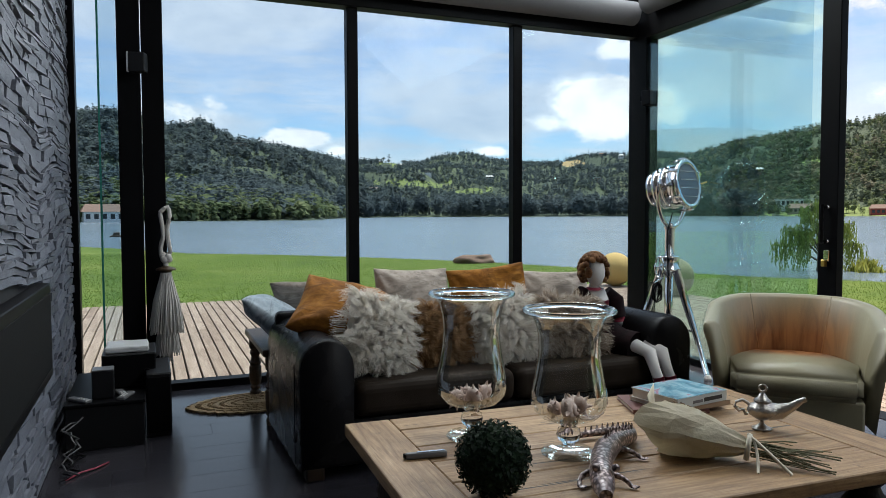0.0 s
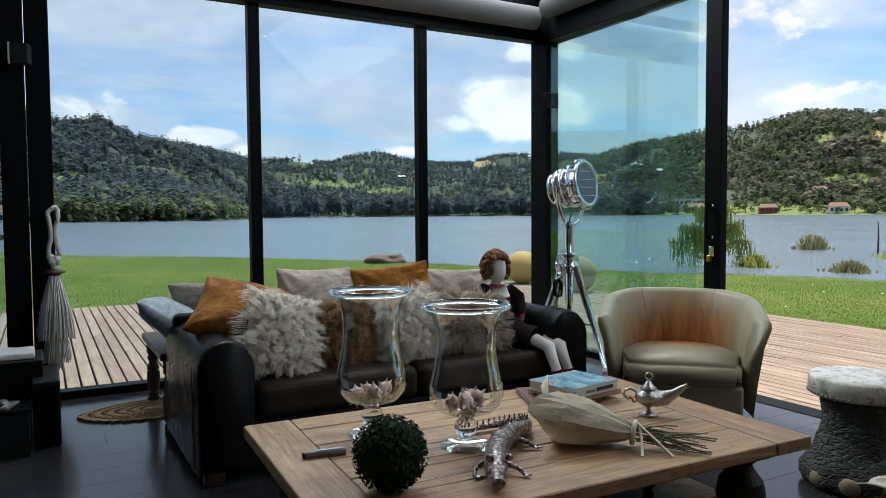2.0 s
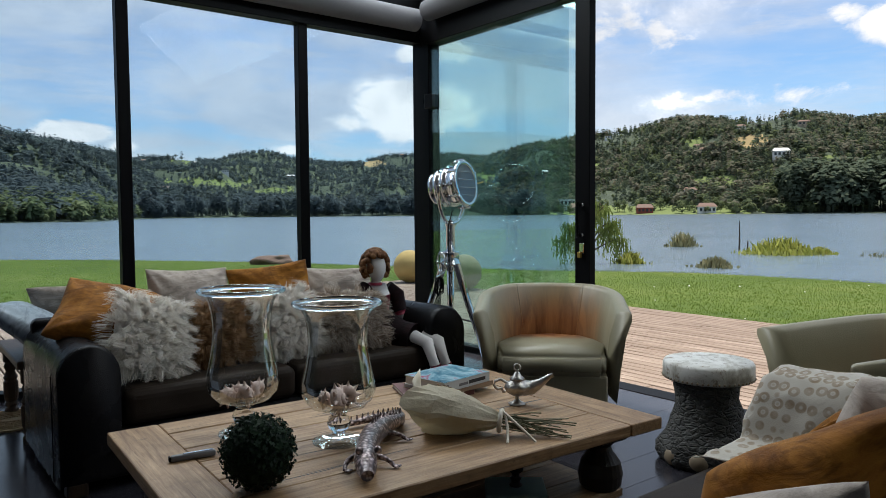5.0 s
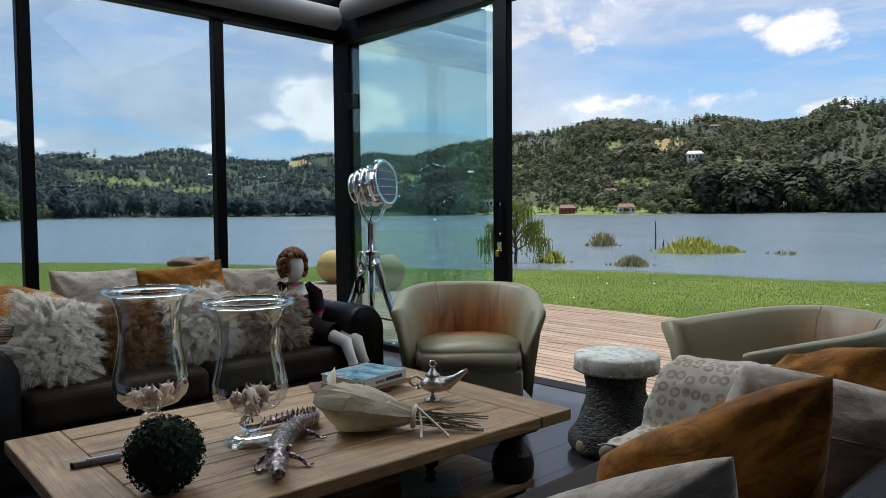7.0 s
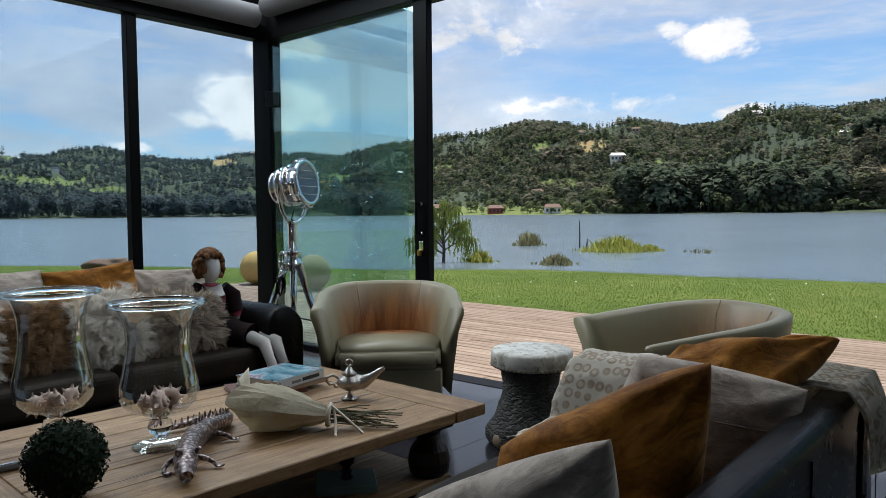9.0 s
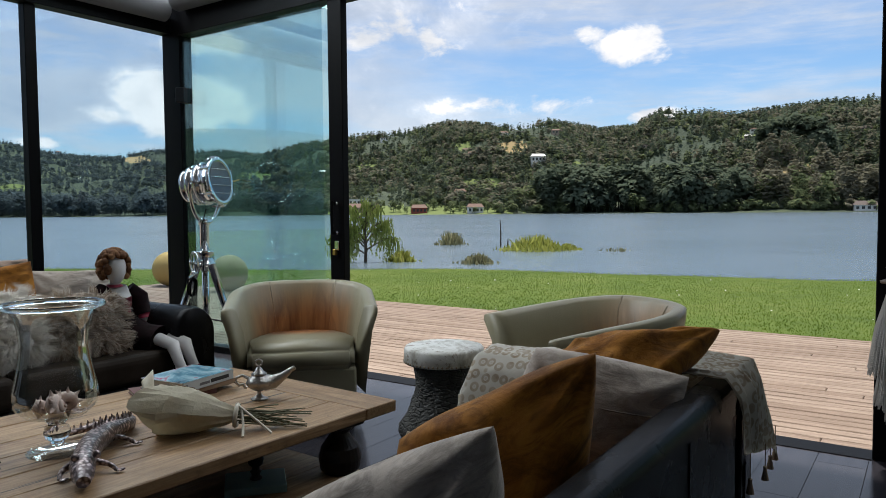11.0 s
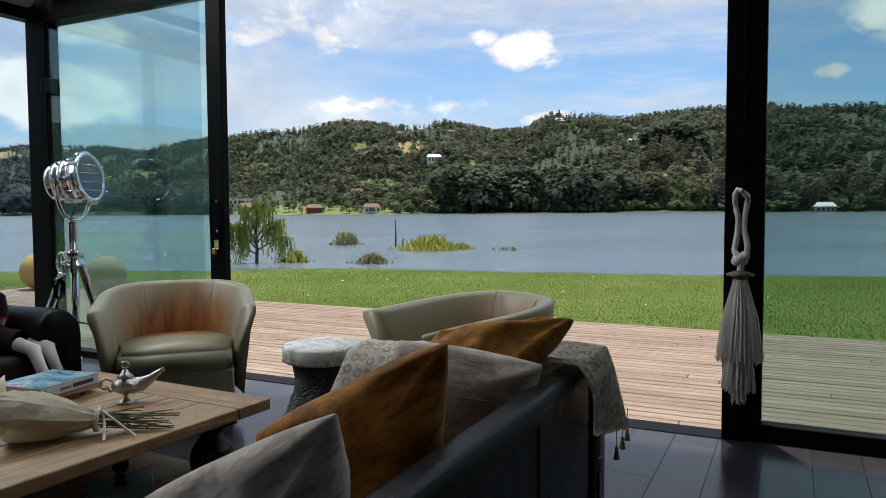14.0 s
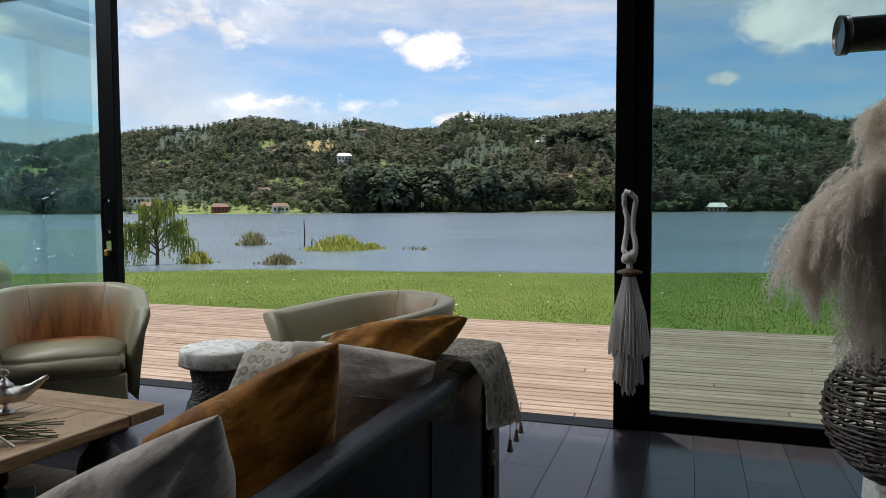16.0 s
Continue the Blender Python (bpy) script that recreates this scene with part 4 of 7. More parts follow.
DOLL_HAIR = m_hair("auburn_curls", (0.11, 0.045, 0.018), (0.22, 0.10, 0.045), (0.36, 0.19, 0.09))
LENS = simple("dark_lamp_lens", (0.06, 0.07, 0.08), (0.12, 0.13, 0.15), 3, 0.12)
BRASS = simple("brass", (0.45, 0.30, 0.08), (0.55, 0.38, 0.12), 20, 0.3, 1.0)
IRON = simple("brushed_dark_metal", (0.05, 0.047, 0.045), (0.12, 0.11, 0.105), 25, 0.3, 0.9)


# ---- coffee table ----
TZ = 0.375
table = thing("coffee_table", pose(1.488, 2.008, 0, 0, 0, -2.4), "low reclaimed pine coffee table with turned dark legs and lower shelf", "table")
trng = random.Random(3)
EX, EY, END = 0.856, 0.525, 0.17
for s in (-1, 1):
    part("end_board", nbox(s * EX, -EY, TZ - 0.045, s * (EX - END) , EY, TZ, bev=0.005, seg=2), TABLE_WOOD_Y, table)
yb = -EY
for wdt in (0.20, 0.165, 0.185, 0.16, 0.195, 0.145):
    part("plank", nbox(-EX + END + 0.0015, yb + 0.002, TZ - 0.045, EX - END - 0.0025, yb + wdt - 0.002, TZ - trng.uniform(0, 0.003), bev=0.004), TABLE_WOOD_X, table)
    yb += wdt
part("apron", nbox(-EX + 0.16, -EY + 0.14, TZ - 0.085, EX - 0.16, EY - 0.14, TZ - 0.0465), DARK_WOOD, table)
for sx in (-1, 1):
    for sy in (-1, 1):
        cx, cy = sx * (EX - 0.17), sy * (EY - 0.15)
        bm = lathe(bmesh.new(), [(0.0, 0.05), (0.05, 0.05), (0.055, 0.07), (0.05, 0.085), (0.078, 0.12), (0.084, 0.16), (0.074, 0.205), (0.045, 0.245), (0.038, 0.262), (0.05, 0.275), (0.052, 0.29), (0, 0.29)], 24, cx, cy)
        box(bm, cx - 0.085, cy - 0.085, 0, cx + 0.085, cy + 0.085, 0.05, bev=0.006)
        box(bm, cx - 0.07, cy - 0.07, 0.288, cx + 0.07, cy + 0.07, 0.33, bev=0.004)
        part("leg", bm, DARK_WOOD, table, smooth=False)
yb = -0.44
for wdt in (0.17, 0.18, 0.17, 0.18, 0.17):
    part("shelf_plank", nbox(-0.74, yb + 0.001, 0.075, 0.74, yb + wdt - 0.001, 0.105, bev=0.003), TABLE_WOOD_X, table)
    yb += wdt


# ---- soft things ----
def pillow_mesh(w, h, t, seed, n=30, pinch=0.10, wr=0.022, blunt=0.05, full=0.46):
    """A stuffed square cover: pinched edges, pointed ears, folds that run in from the corners."""
    bm = bmesh.new()
    rr = random.Random(seed)
    off = Vector((rr.uniform(0, 50), rr.uniform(0, 50), rr.uniform(0, 50)))
    ph = [rr.uniform(0, 6.28) for _ in range(4)]
    grid = {}
    for side in (1, -1):
        for i in range(n + 1):
            for j in range(n + 1):
                u, v = math.sin((i / n - 0.5) * math.pi * 0.92) / math.sin(0.46 * math.pi), math.sin((j / n - 0.5) * math.pi * 0.92) / math.sin(0.46 * math.pi)
                if side == -1 and (i in (0, n) or j in (0, n)):
                    grid[(side, i, j)] = grid[(1, i, j)]
                    continue
                ear = 1 - blunt * (abs(u) * abs(v)) ** 3
                x = w / 2 * u * ear * (1 - pinch * (1 - v * v) * abs(u) ** 2.5)
                z = h / 2 * v * ear * (1 - pinch * (1 - u * u) * abs(v) ** 2.5)
                k = max(0.0, (1 - u * u) * (1 - v * v)) ** full
                y = side * t / 2 * k * (1 - 0.10 * v)
                p = Vector((x, y, z))
                fold = 0.0
                for c, (cu, cv) in enumerate(((-1, -1), (1, -1), (1, 1), (-1, 1))):
                    du, dv = u - cu, v - cv
                    d = math.hypot(du, dv)
                    if 0.02 < d < 1.1:
                        fold += math.sin(math.atan2(dv, du) * 9 + ph[c] + 1.5 * d) * math.exp(-((d - 0.42) / 0.26) ** 2)
                q = noise.noise(p * 8 + off) * wr * 0.7 + fold * wr * 0.36 + noise.noise(Vector((p.x * 20, p.y * 20, p.z * 9)) + off) * wr * 0.3
                q3 = noise.noise(p * 3.0 + off * 0.6) * 0.03
                grid[(side, i, j)] = bm.verts.new(p + Vector((q3 * 0.3, side * q * min(1, k * 1.6) + q3, q3 * 0.4)))
        for i in range(n):
            for j in range(n):
                f = [grid[(side, i, j)], grid[(side, i + 1, j)], grid[(side, i + 1, j + 1)], grid[(side, i, j + 1)]]
                if side == 1:
                    f.reverse()
                bm.faces.new(f)
    return bm


def pillow_piping(w, h, pinch=0.10, r=0.004, n=14):
    pts = []
    for a, b in (((-1, -1), (1, -1)), ((1, -1), (1, 1)), ((1, 1), (-1, 1)), ((-1, 1), (-1, -1))):
        for k in range(n):
            u, v = a[0] + (b[0] - a[0]) * k / n, a[1] + (b[1] - a[1]) * k / n
            pts.append(Vector((w / 2 * u * (1 - pinch * (1 - v * v) * abs(u) ** 3), 0, h / 2 * v * (1 - pinch * (1 - u * u) * abs(v) ** 3))))
    pts.append(pts[0])
    return tube(bmesh.new(), pts, r, 5)


def pillow(m, label, mat, w=0.44, h=0.44, t=0.16, seed=1, group="", piping=False, wr=0.022, slump=0.0):
    o = thing("pillow", m, label, "pillow", group)
    bm = pillow_mesh(w, h, t, seed, wr=wr)
    for q in bm.verts:
        q.co.z += slump * q.co.x
    part("cover", bm, mat, o, smooth=True)
    if piping:
        part("seam", pillow_piping(w, h, r=0.0022), mat, o, smooth=True)
    return o


def fur_strands(w, h, t, seed, count=2600, length=0.07, lean=(0, 0, -1)):
    """Long hair standing off a pillow, each hair a thin bent strip."""
    r = np.random.default_rng(seed)
    u, v = r.uniform(-1, 1, count), r.uniform(-1, 1, count)
    side = np.where(r.uniform(0, 1, count) < 0.75, -1.0, 1.0)
    k = np.maximum(0, (1 - u * u) * (1 - v * v)) ** 0.42
    root = np.stack([w / 2 * u * 0.97, side * t / 2 * k, h / 2 * v * 0.97], -1)
    nrm = np.stack([u ** 3 * 1.2, side * (0.25 + k), v ** 3 * 1.2], -1)
    nrm /= np.linalg.norm(nrm, axis=1)[:, None]
    ln = length * r.uniform(0.7, 1.35, count)[:, None]
    # locks: hairs bend towards the tip of the lock that they belong to
    locks = r.integers(0, count, 420)
    near_l = np.argmin(((root[:, None] - root[locks][None]) ** 2).sum(-1), axis=1)
    sway = r.normal(0, 1, (420, 3)) * np.array([0.75, 0.25, 0.45])
    d = nrm * 0.5 + np.array(lean)[None] * 0.45 + sway[near_l] + r.normal(0, 0.13, (count, 3))
    d /= np.linalg.norm(d, axis=1)[:, None]
    mid = root + ln * 0.5 * (d * 0.5 + nrm * 0.65)
    tip = root + ln * (d + nrm * 0.22) + np.array([0, 0, -0.010])
    goal = root[locks][near_l] + length * 1.05 * (sway[near_l] * 0.8 + nrm * 0.6)
    tip = tip * 0.62 + goal * 0.38
    wv = np.cross(d, nrm + r.normal(0, 0.3, (count, 3)))
    wv = wv / (np.linalg.norm(wv, axis=1)[:, None] + 1e-6) * 0.0011 * r.uniform(0.7, 1.6, count)[:, None]
    V = np.stack([root - wv, root + wv, mid - wv * 0.8, mid + wv * 0.8, tip], 1).reshape(-1, 3)
    F = (np.array([[0, 1, 3], [0, 3, 2], [2, 3, 4]])[None] + (np.arange(count) * 5)[:, None, None]).reshape(-1, 3)
    return fast_mesh("fur", V, faces_tri=F)


def fur_pillow(m, label, mat, w, h, t, seed, count=2600, length=0.07):
    o = thing("fur_pillow", m, label, "pillow", "fur pillows on the sofa")
    part("cover", pillow_mesh(w, h, t, seed, 14), mat, o, smooth=True)
    me = fur_strands(w, h, t, seed, count, length)
    me.materials.append(mat)
    f = new("fur", me)
    f.parent = o
    return o


def sofa(m, label, W=2.07, D=0.87, seats=2):
    """A leather sofa facing -y: its front left corner at x -W/2, y -D/2."""
    o = thing("sofa", m, label, "sofa", "leather sofas")
    a = 0.24
    part("base", flat_faces(nbox(-W / 2 + 0.02, -D / 2 + 0.03, 0.05, W / 2 - 0.02, D / 2 - 0.02, 0.26, bev=0.02, seg=2)), BLACK_LEATHER, o, smooth=True)
    for s in (-1, 1):
        bm = bmesh.new()
        prof = []
        xo, xi = s * W / 2, s * (W / 2 - a)
        top = 0.62
        n = 10
        pts = [(xo, 0.05), (xo, top - 0.13)]
        for k in range(1, n):
            th = math.pi * k / n
            pts.append(((xo + xi) / 2 + (xo - xi) / 2 * math.cos(th), top - 0.13 + 0.13 * math.sin(th)))
        pts += [(xi, top - 0.13), (xi, 0.2)]
        ys = [-D / 2, -D / 2 + 0.015, -D / 2 + 0.05] + [-D / 2 + 0.05 + (D - 0.1) * q / 8 for q in range(1, 9)] + [D / 2]
        rings = []
        for yi, yv in enumerate(ys):
            sh = 0.95 if yi == 0 else (0.985 if yi == 1 else 1.0)
            cxm = (xo + xi) / 2
            rings.append([bm.verts.new((cxm + (px_ - cxm) * sh + 0.004 * noise.noise(Vector((px_ * 5, yv * 6, pz_ * 5))), yv, (0.33 + (pz_ - 0.33) * sh) + 0.006 * noise.noise(Vector((px_ * 4 + 9, yv * 5, 3))))) for px_, pz_ in pts])
        for r0, r1 in zip(rings, rings[1:]):
            for k in range(len(pts) - 1):
                bm.faces.new((r0[k], r0[k + 1], r1[k + 1], r1[k]))
        bm.faces.new(rings[0])
        bm.faces.new(rings[-1])
        bmesh.ops.recalc_face_normals(bm, faces=bm.faces)
        arm_ = part("arm", bm, BLACK_LEATHER, o, smooth=True)
        seam = [(xo + s * 0.002, -D / 2 + 0.12, 0.06), (xo + s * 0.002, -D / 2 + 0.12, 0.50)]
        part("seam", tube(bmesh.new(), seam, 0.0025, 5), BLACK_LEATHER, arm_)
        for cyy in (-D / 2 + 0.07, D / 2 - 0.07):
            part("foot", nbox(xo - s * 0.03, cyy - 0.035, 0, xo - s * 0.11, cyy + 0.035, 0.06, bev=0.006), DARK_WOOD, o)
    bk = box(bmesh.new(), -W / 2 + 0.03, D / 2 - 0.10, 0.06, W / 2 - 0.03, D / 2, 0.645, bev=0.035, seg=5)
    flat_faces(bk)
    back_ = part("back", bk, BLACK_LEATHER, o, smooth=True)
    part("seam", tube(bmesh.new(), [(-W / 2 + 0.05, D / 2 - 0.004, 0.592), (W / 2 - 0.05, D / 2 - 0.004, 0.592)], 0.004, 5), BLACK_LEATHER, back_)
    for xs in (-0.35, 0.35, 0.98 * W / 2 - 0.16):
        part("seam", tube(bmesh.new(), [(xs, D / 2 + 0.0005, 0.08), (xs, D / 2 + 0.0005, 0.59)], 0.003, 5), BLACK_LEATHER, back_)
    sw = (W - 2 * a) / seats
    for k in range(seats):
        x0 = -W / 2 + a + k * sw
        bm = box(bmesh.new(), x0 + 0.004, -D / 2 + 0.0, 0.26, x0 + sw - 0.004, D / 2 - 0.11, 0.415, bev=0.045, seg=4)
        flat_faces(bm)
        part("seat_cushion", bm, SEAT_LEATHER, o, smooth=True)
    return o


sofa(pose(1.605, 3.415, 0), "black leather sofa with dark seats heaped with pillows")
sofa(pose(1.395, 0.575, 0, 0, 0, 180), "black leather sofa with a cloth throw over its end")

# back row of pillows on the far sofa
pillow(pose(0.85, 3.40, 0.685, -58, 16, -20), "rust velvet pillow lying over the sofa arm", VELVET, 0.45, 0.44, 0.18, 3)
pillow(pose(1.30, 3.56, 0.655, -18, 2, 6), "taupe velvet pillow standing against the sofa back", TAUPE, 0.46, 0.46, 0.15, 5)
pillow(pose(1.74, 3.54, 0.655, -16, -5, -6), "rust velvet pillow standing against the sofa back", VELVET, 0.48, 0.46, 0.15, 8)
pillow(pose(2.16, 3.56, 0.625, -18, 2, -4), "taupe velvet pillow leaning behind a doll", TAUPE, 0.46, 0.44, 0.15, 9)
fur_pillow(pose(0.99, 3.21, 0.590, -22, 18, 10), "shaggy ivory fur pillow on a dark sofa seat", FUR_WHITE, 0.36, 0.36, 0.15, 21, 13000, 0.058)
fur_pillow(pose(1.32, 3.27, 0.565, -18, -4, 0), "shaggy tan-brown fur pillow on a dark sofa seat", FUR_BROWN, 0.36, 0.30, 0.14, 22, 11000, 0.05)
fur_pillow(pose(1.64, 3.24, 0.575, -20, -14, -6), "shaggy ivory fur pillow beside a brown one", FUR_WHITE, 0.36, 0.34, 0.15, 23, 13000, 0.056)
fur_pillow(pose(2.03, 3.22, 0.565, -20, 4, -10), "shaggy grey-brown fur pillow beside a cloth doll", FUR_MIX, 0.38, 0.30, 0.15, 24, 12000, 0.062)

# pillows on the near sofa
near = "pillows on the near sofa"


def corner_pillow(label, mat, a, c, down, w, h, t, seed, piping=False):
    """A slumped square pillow with its raised corner at a, the next corner at c along its upper edge and its side falling along down."""
    a, xa, up = Vector(a), (Vector(a) - Vector(c)).normalized(), -Vector(down).normalized()
    lean = xa.dot(up)
    za = (up - xa * lean).normalized()
    m = Matrix((xa, za.cross(xa), za)).transposed().to_4x4()
    m.translation = a - xa * w / 2 - up * h / 2
    o = thing("pillow", m, label, "pillow", near)
    rise = math.sqrt(1 - lean * lean)
    bodies = [("cover", pillow_mesh(w, h, t, seed, pinch=0.01, wr=0.034, blunt=0.05, full=0.43))]
    if piping:
        # the zip's seam across the cover
        bodies.append(("seam", tube(bmesh.new(), [(w * (q / 12 - 0.5) * 0.8, -t * 0.5 * (1 - (q / 6 - 1) ** 2 * 0.64) ** 0.37 * 0.93, h * 0.22) for q in range(13)], 0.0022, 5)))
    for name, bm in bodies:
        for v in bm.verts:
            v.co.x, v.co.z = v.co.x + lean * v.co.z, v.co.z * rise
        part(name, bm, mat, o, smooth=True)
    return o


corner_pillow("taupe velvet pillow with a flat seam on the near sofa", TAUPE, (1.072, 0.240, 0.812), (1.03, 0.65, 0.61), (0.015, 0.03, -0.25), 0.48, 0.46, 0.26, 31, True)
corner_pillow("rust velvet pillow standing on its edge", VELVET, (1.500, 0.255, 0.840), (1.33, 0.64, 0.65), (0.015, 0.03, -0.25), 0.48, 0.46, 0.30, 32)
corner_pillow("taupe velvet pillow slumped between two rust ones", TAUPE, (1.965, 0.185, 0.706), (1.825, 0.52, 0.762), (-0.04, 0.08, -0.25), 0.42, 0.42, 0.22, 33, True)
corner_pillow("rust velvet pillow at the end of the near sofa", VELVET, (2.205, 0.165, 0.790), (2.03, 0.60, 0.70), (-0.20, 0.10, -0.12), 0.47, 0.34, 0.19, 34)


# patterned cloth pulled over the sofa arm and spilling on its seat
def arm_cloth():
    bm = bmesh.new()
    path = [(2.452, 0.40), (2.450, 0.50), (2.437, 0.565), (2.375, 0.622), (2.30, 0.634), (2.225, 0.620), (2.165, 0.560), (2.135, 0.50), (2.115, 0.445), (2.04, 0.432), (1.96, 0.430), (1.89, 0.430)]
    ny, ns = 34, 66
    rows = []
    for i in range(ny + 1):
        u = i / ny
        yv = 0.24 + 0.80 * u
        reach = 7.6 + 3.4 * min(1, max(0, (yv - 0.70) / 0.16)) + 0.35 * math.sin(yv * 19)
        row = []
        for j in range(ns + 1):
            q = j / ns * reach
            k = min(int(q), len(path) - 2)
            f = q - k
            x, z = path[k][0] * (1 - f) + path[k + 1][0] * f, path[k][1] * (1 - f) + path[k + 1][1] * f
            wv = noise.noise(Vector((x * 9, yv * 11, z * 9))) * 0.022 + 0.010 * math.sin(yv * 34 + x * 20) * noise.noise(Vector((x * 4, yv * 5, 2)))
            front = max(0, yv - 1.005)
            row.append(bm.verts.new((x - 0.3 * wv, yv + 0.01 * noise.noise(Vector((x * 14, 3, z * 14))) - front * 0.3, z + abs(wv) + 0.006 + 0.012 * math.sin(math.pi * u) * (z > 0.56) - front * (1.4 if z > 0.5 else 0.3))))
        rows.append(row)
    for r0, r1 in zip(rows, rows[1:]):
        for j in range(ns):
            bm.faces.new((r0[j], r0[j + 1], r1[j + 1], r1[j]))
    bmesh.ops.recalc_face_normals(bm, faces=bm.faces)
    bmesh.ops.solidify(bm, geom=bm.faces[:], thickness=0.004)
    return bm


# throw over the sofa's end
def throw_mesh():
    bm = bmesh.new()
    nx, ns = 16, 34
    path = [(0.66, 0.56), (0.45, 0.66), (0.27, 0.668), (0.15, 0.662), (0.118, 0.61), (0.105, 0.52), (0.098, 0.42)]
    rows = []
    for i in range(nx + 1):
        u = i / nx
        x = 2.06 + 0.40 * u
        row = []
        for j in range(ns + 1):
            s = j / ns * (len(path) - 1)
            k = min(int(s), len(path) - 2)
            f = s - k
            yv, zv = path[k][0] * (1 - f) + path[k + 1][0] * f, path[k][1] * (1 - f) + path[k + 1][1] * f
            w = noise.noise(Vector((x * 14, yv * 7, zv * 6))) * 0.016 + 0.012 * math.sin(u * 17 + yv * 9)
            hang = max(0, (x - 2.43)) * 1.5
            cut = 0.0
            if zv < 0.62 and yv < 0.2:
                cut = (0.62 - zv) * (0.55 * u - 0.25)
            row.append(bm.verts.new((x + 0.3 * w + max(0, 0.62 - zv) * 0.35 * u * (yv < 0.2), yv - abs(w) - 0.004 - 0.05 * hang, max(zv + abs(w) * 0.8 + 0.004 - hang - cut, 0.2))))
        rows.append(row)
    for r0, r1 in zip(rows, rows[1:]):
        for j in range(ns):
            bm.faces.new((r0[j], r1[j], r1[j + 1], r0[j + 1]))
    bmesh.ops.solidify(bm, geom=bm.faces[:], thickness=0.004)
    return bm


throw = thing("throw_blanket", pose(0, 0, 0), "pale tan patterned throw with corner tassels draped over a sofa", "blanket")
part("cloth", throw_mesh(), RINGS, throw, smooth=True)
part("arm_cover", arm_cloth(), RINGS, throw, smooth=True)
for tx, ty, tz in ((2.52, 0.085, 0.375), (2.36, 0.085, 0.36), (2.12, 0.08, 0.40), (2.47, 0.09, 0.36)):
    bm = tube(bmesh.new(), [(tx, ty, tz + 0.07), (tx, ty, tz)], 0.0015, 5)
    lathe(bm, [(0, tz + 0.005), (0.006, tz), (0.005, tz - 0.008), (0.011, tz - 0.04), (0, tz - 0.04)], 8, tx, ty)
    part("tassel", bm, BROWN_BOARD, throw)


# ---- tub chairs (facing -y) ----
def tub_chair(m, label):
    o = thing("tub_chair", m, label, "chair", "tub chairs")
    n = 40
    path = []
    for k in range(n + 1):
        s = -1 + 2 * k / n
        a = abs(s)
        sg = 1 if s > 0 else -1
        if a > 0.62:
            path.append((sg * 1.0, -(a - 0.62) / 0.38 * 0.36, sg, 0.0))
        else:
            th = a / 0.62 * math.pi / 2
            path.append((sg * math.sin(th) ** 0.9, 0.38 * math.cos(th), sg * math.sin(th), math.cos(th)))
    bm = bmesh.new()
    rings = []
    for k, (ux, uy, nx_, ny_) in enumerate(path):
        a = abs(-1 + 2 * k / n)
        top = 0.712 - 0.082 * max(0, (a - 0.25) / 0.75) ** 1.3
        prof = []
        for z, ro, ri in ((0.15, 0.335, None), (0.32, 0.35, None), (0.5, 0.372, None), (top - 0.035, 0.398, None), (top - 0.008, 0.398, None), (top, 0.385, None), (top - 0.002, 0.352, None), (top - 0.02, 0.33, None), (0.5, 0.30, None), (0.36, 0.285, None), (0.2, 0.28, None)):
            kx = ro
            yb_ = uy * (ro / 0.39)
            front = min(1, max(0, (a - 0.62) / 0.38))
            lean = 0.06 * front * (z - 0.4)
            prof.append(bm.verts.new((ux * kx, yb_ - lean * 1.0 if uy < 0 else yb_, z)))
        rings.append(prof)
    for r0, r1 in zip(rings, rings[1:]):
        for j in range(len(r0) - 1):
            bm.faces.new((r0[j], r0[j + 1], r1[j + 1], r1[j]))
        bm.faces.new((r0[-1], r0[0], r1[0], r1[-1]))
    bm.faces.new(rings[0])
    bm.faces.new(list(reversed(rings[-1])))
    bmesh.ops.recalc_face_normals(bm, faces=bm.faces)
    shell_ = part("shell", bm, TUB, o, smooth=True)
    bm = bmesh.new()
    outline = [(-0.275, -0.375), (0.275, -0.375), (0.285, -0.1), (0.27, 0.06), (0.19, 0.20), (0.0, 0.26), (-0.19, 0.20), (-0.27, 0.06), (-0.285, -0.1)]
    lo = [bm.verts.new((x, y, 0.30)) for x, y in outline]
    hi = [bm.verts.new((x, y, 0.425)) for x, y in outline]
    bm.faces.new(list(reversed(lo)))
    bm.faces.new(hi)
    for k in range(len(outline)):
        k2 = (k + 1) % len(outline)
        bm.faces.new((lo[k], lo[k2], hi[k2], hi[k]))
    bmesh.ops.bevel(bm, geom=bm.edges[:], offset=0.03, segments=3, affect='EDGES')
    part("seat_cushion", bm, TUB, o, smooth=True)
    part("front_panel", flat_faces(nbox(-0.285, -0.345, 0.15, 0.285, 0.1, 0.305, bev=0.012, seg=2)), TUB, o, smooth=True)
    part("plinth", nbox(-0.27, -0.32, 0.0, 0.27, 0.27, 0.155, bev=0.008), BLACK, o)
    for s in (-1, 1):
        pts = [(s * 0.195, 0.255, 0.715), (s * 0.185, 0.228, 0.66), (s * 0.165, 0.205, 0.52), (s * 0.15, 0.21, 0.42)]
        part("seam", tube(bmesh.new(), pts, 0.003, 5), TUB, shell_)
    return o


tub_chair(pose(2.98, 2.64, 0, 0, 0, -45.7), "grey-green leather tub chair worn orange inside its back")
tub_chair(pose(3.09, 0.935, 0, 0, 0, -131), "grey-green leather tub chair turned side-on by the open door")

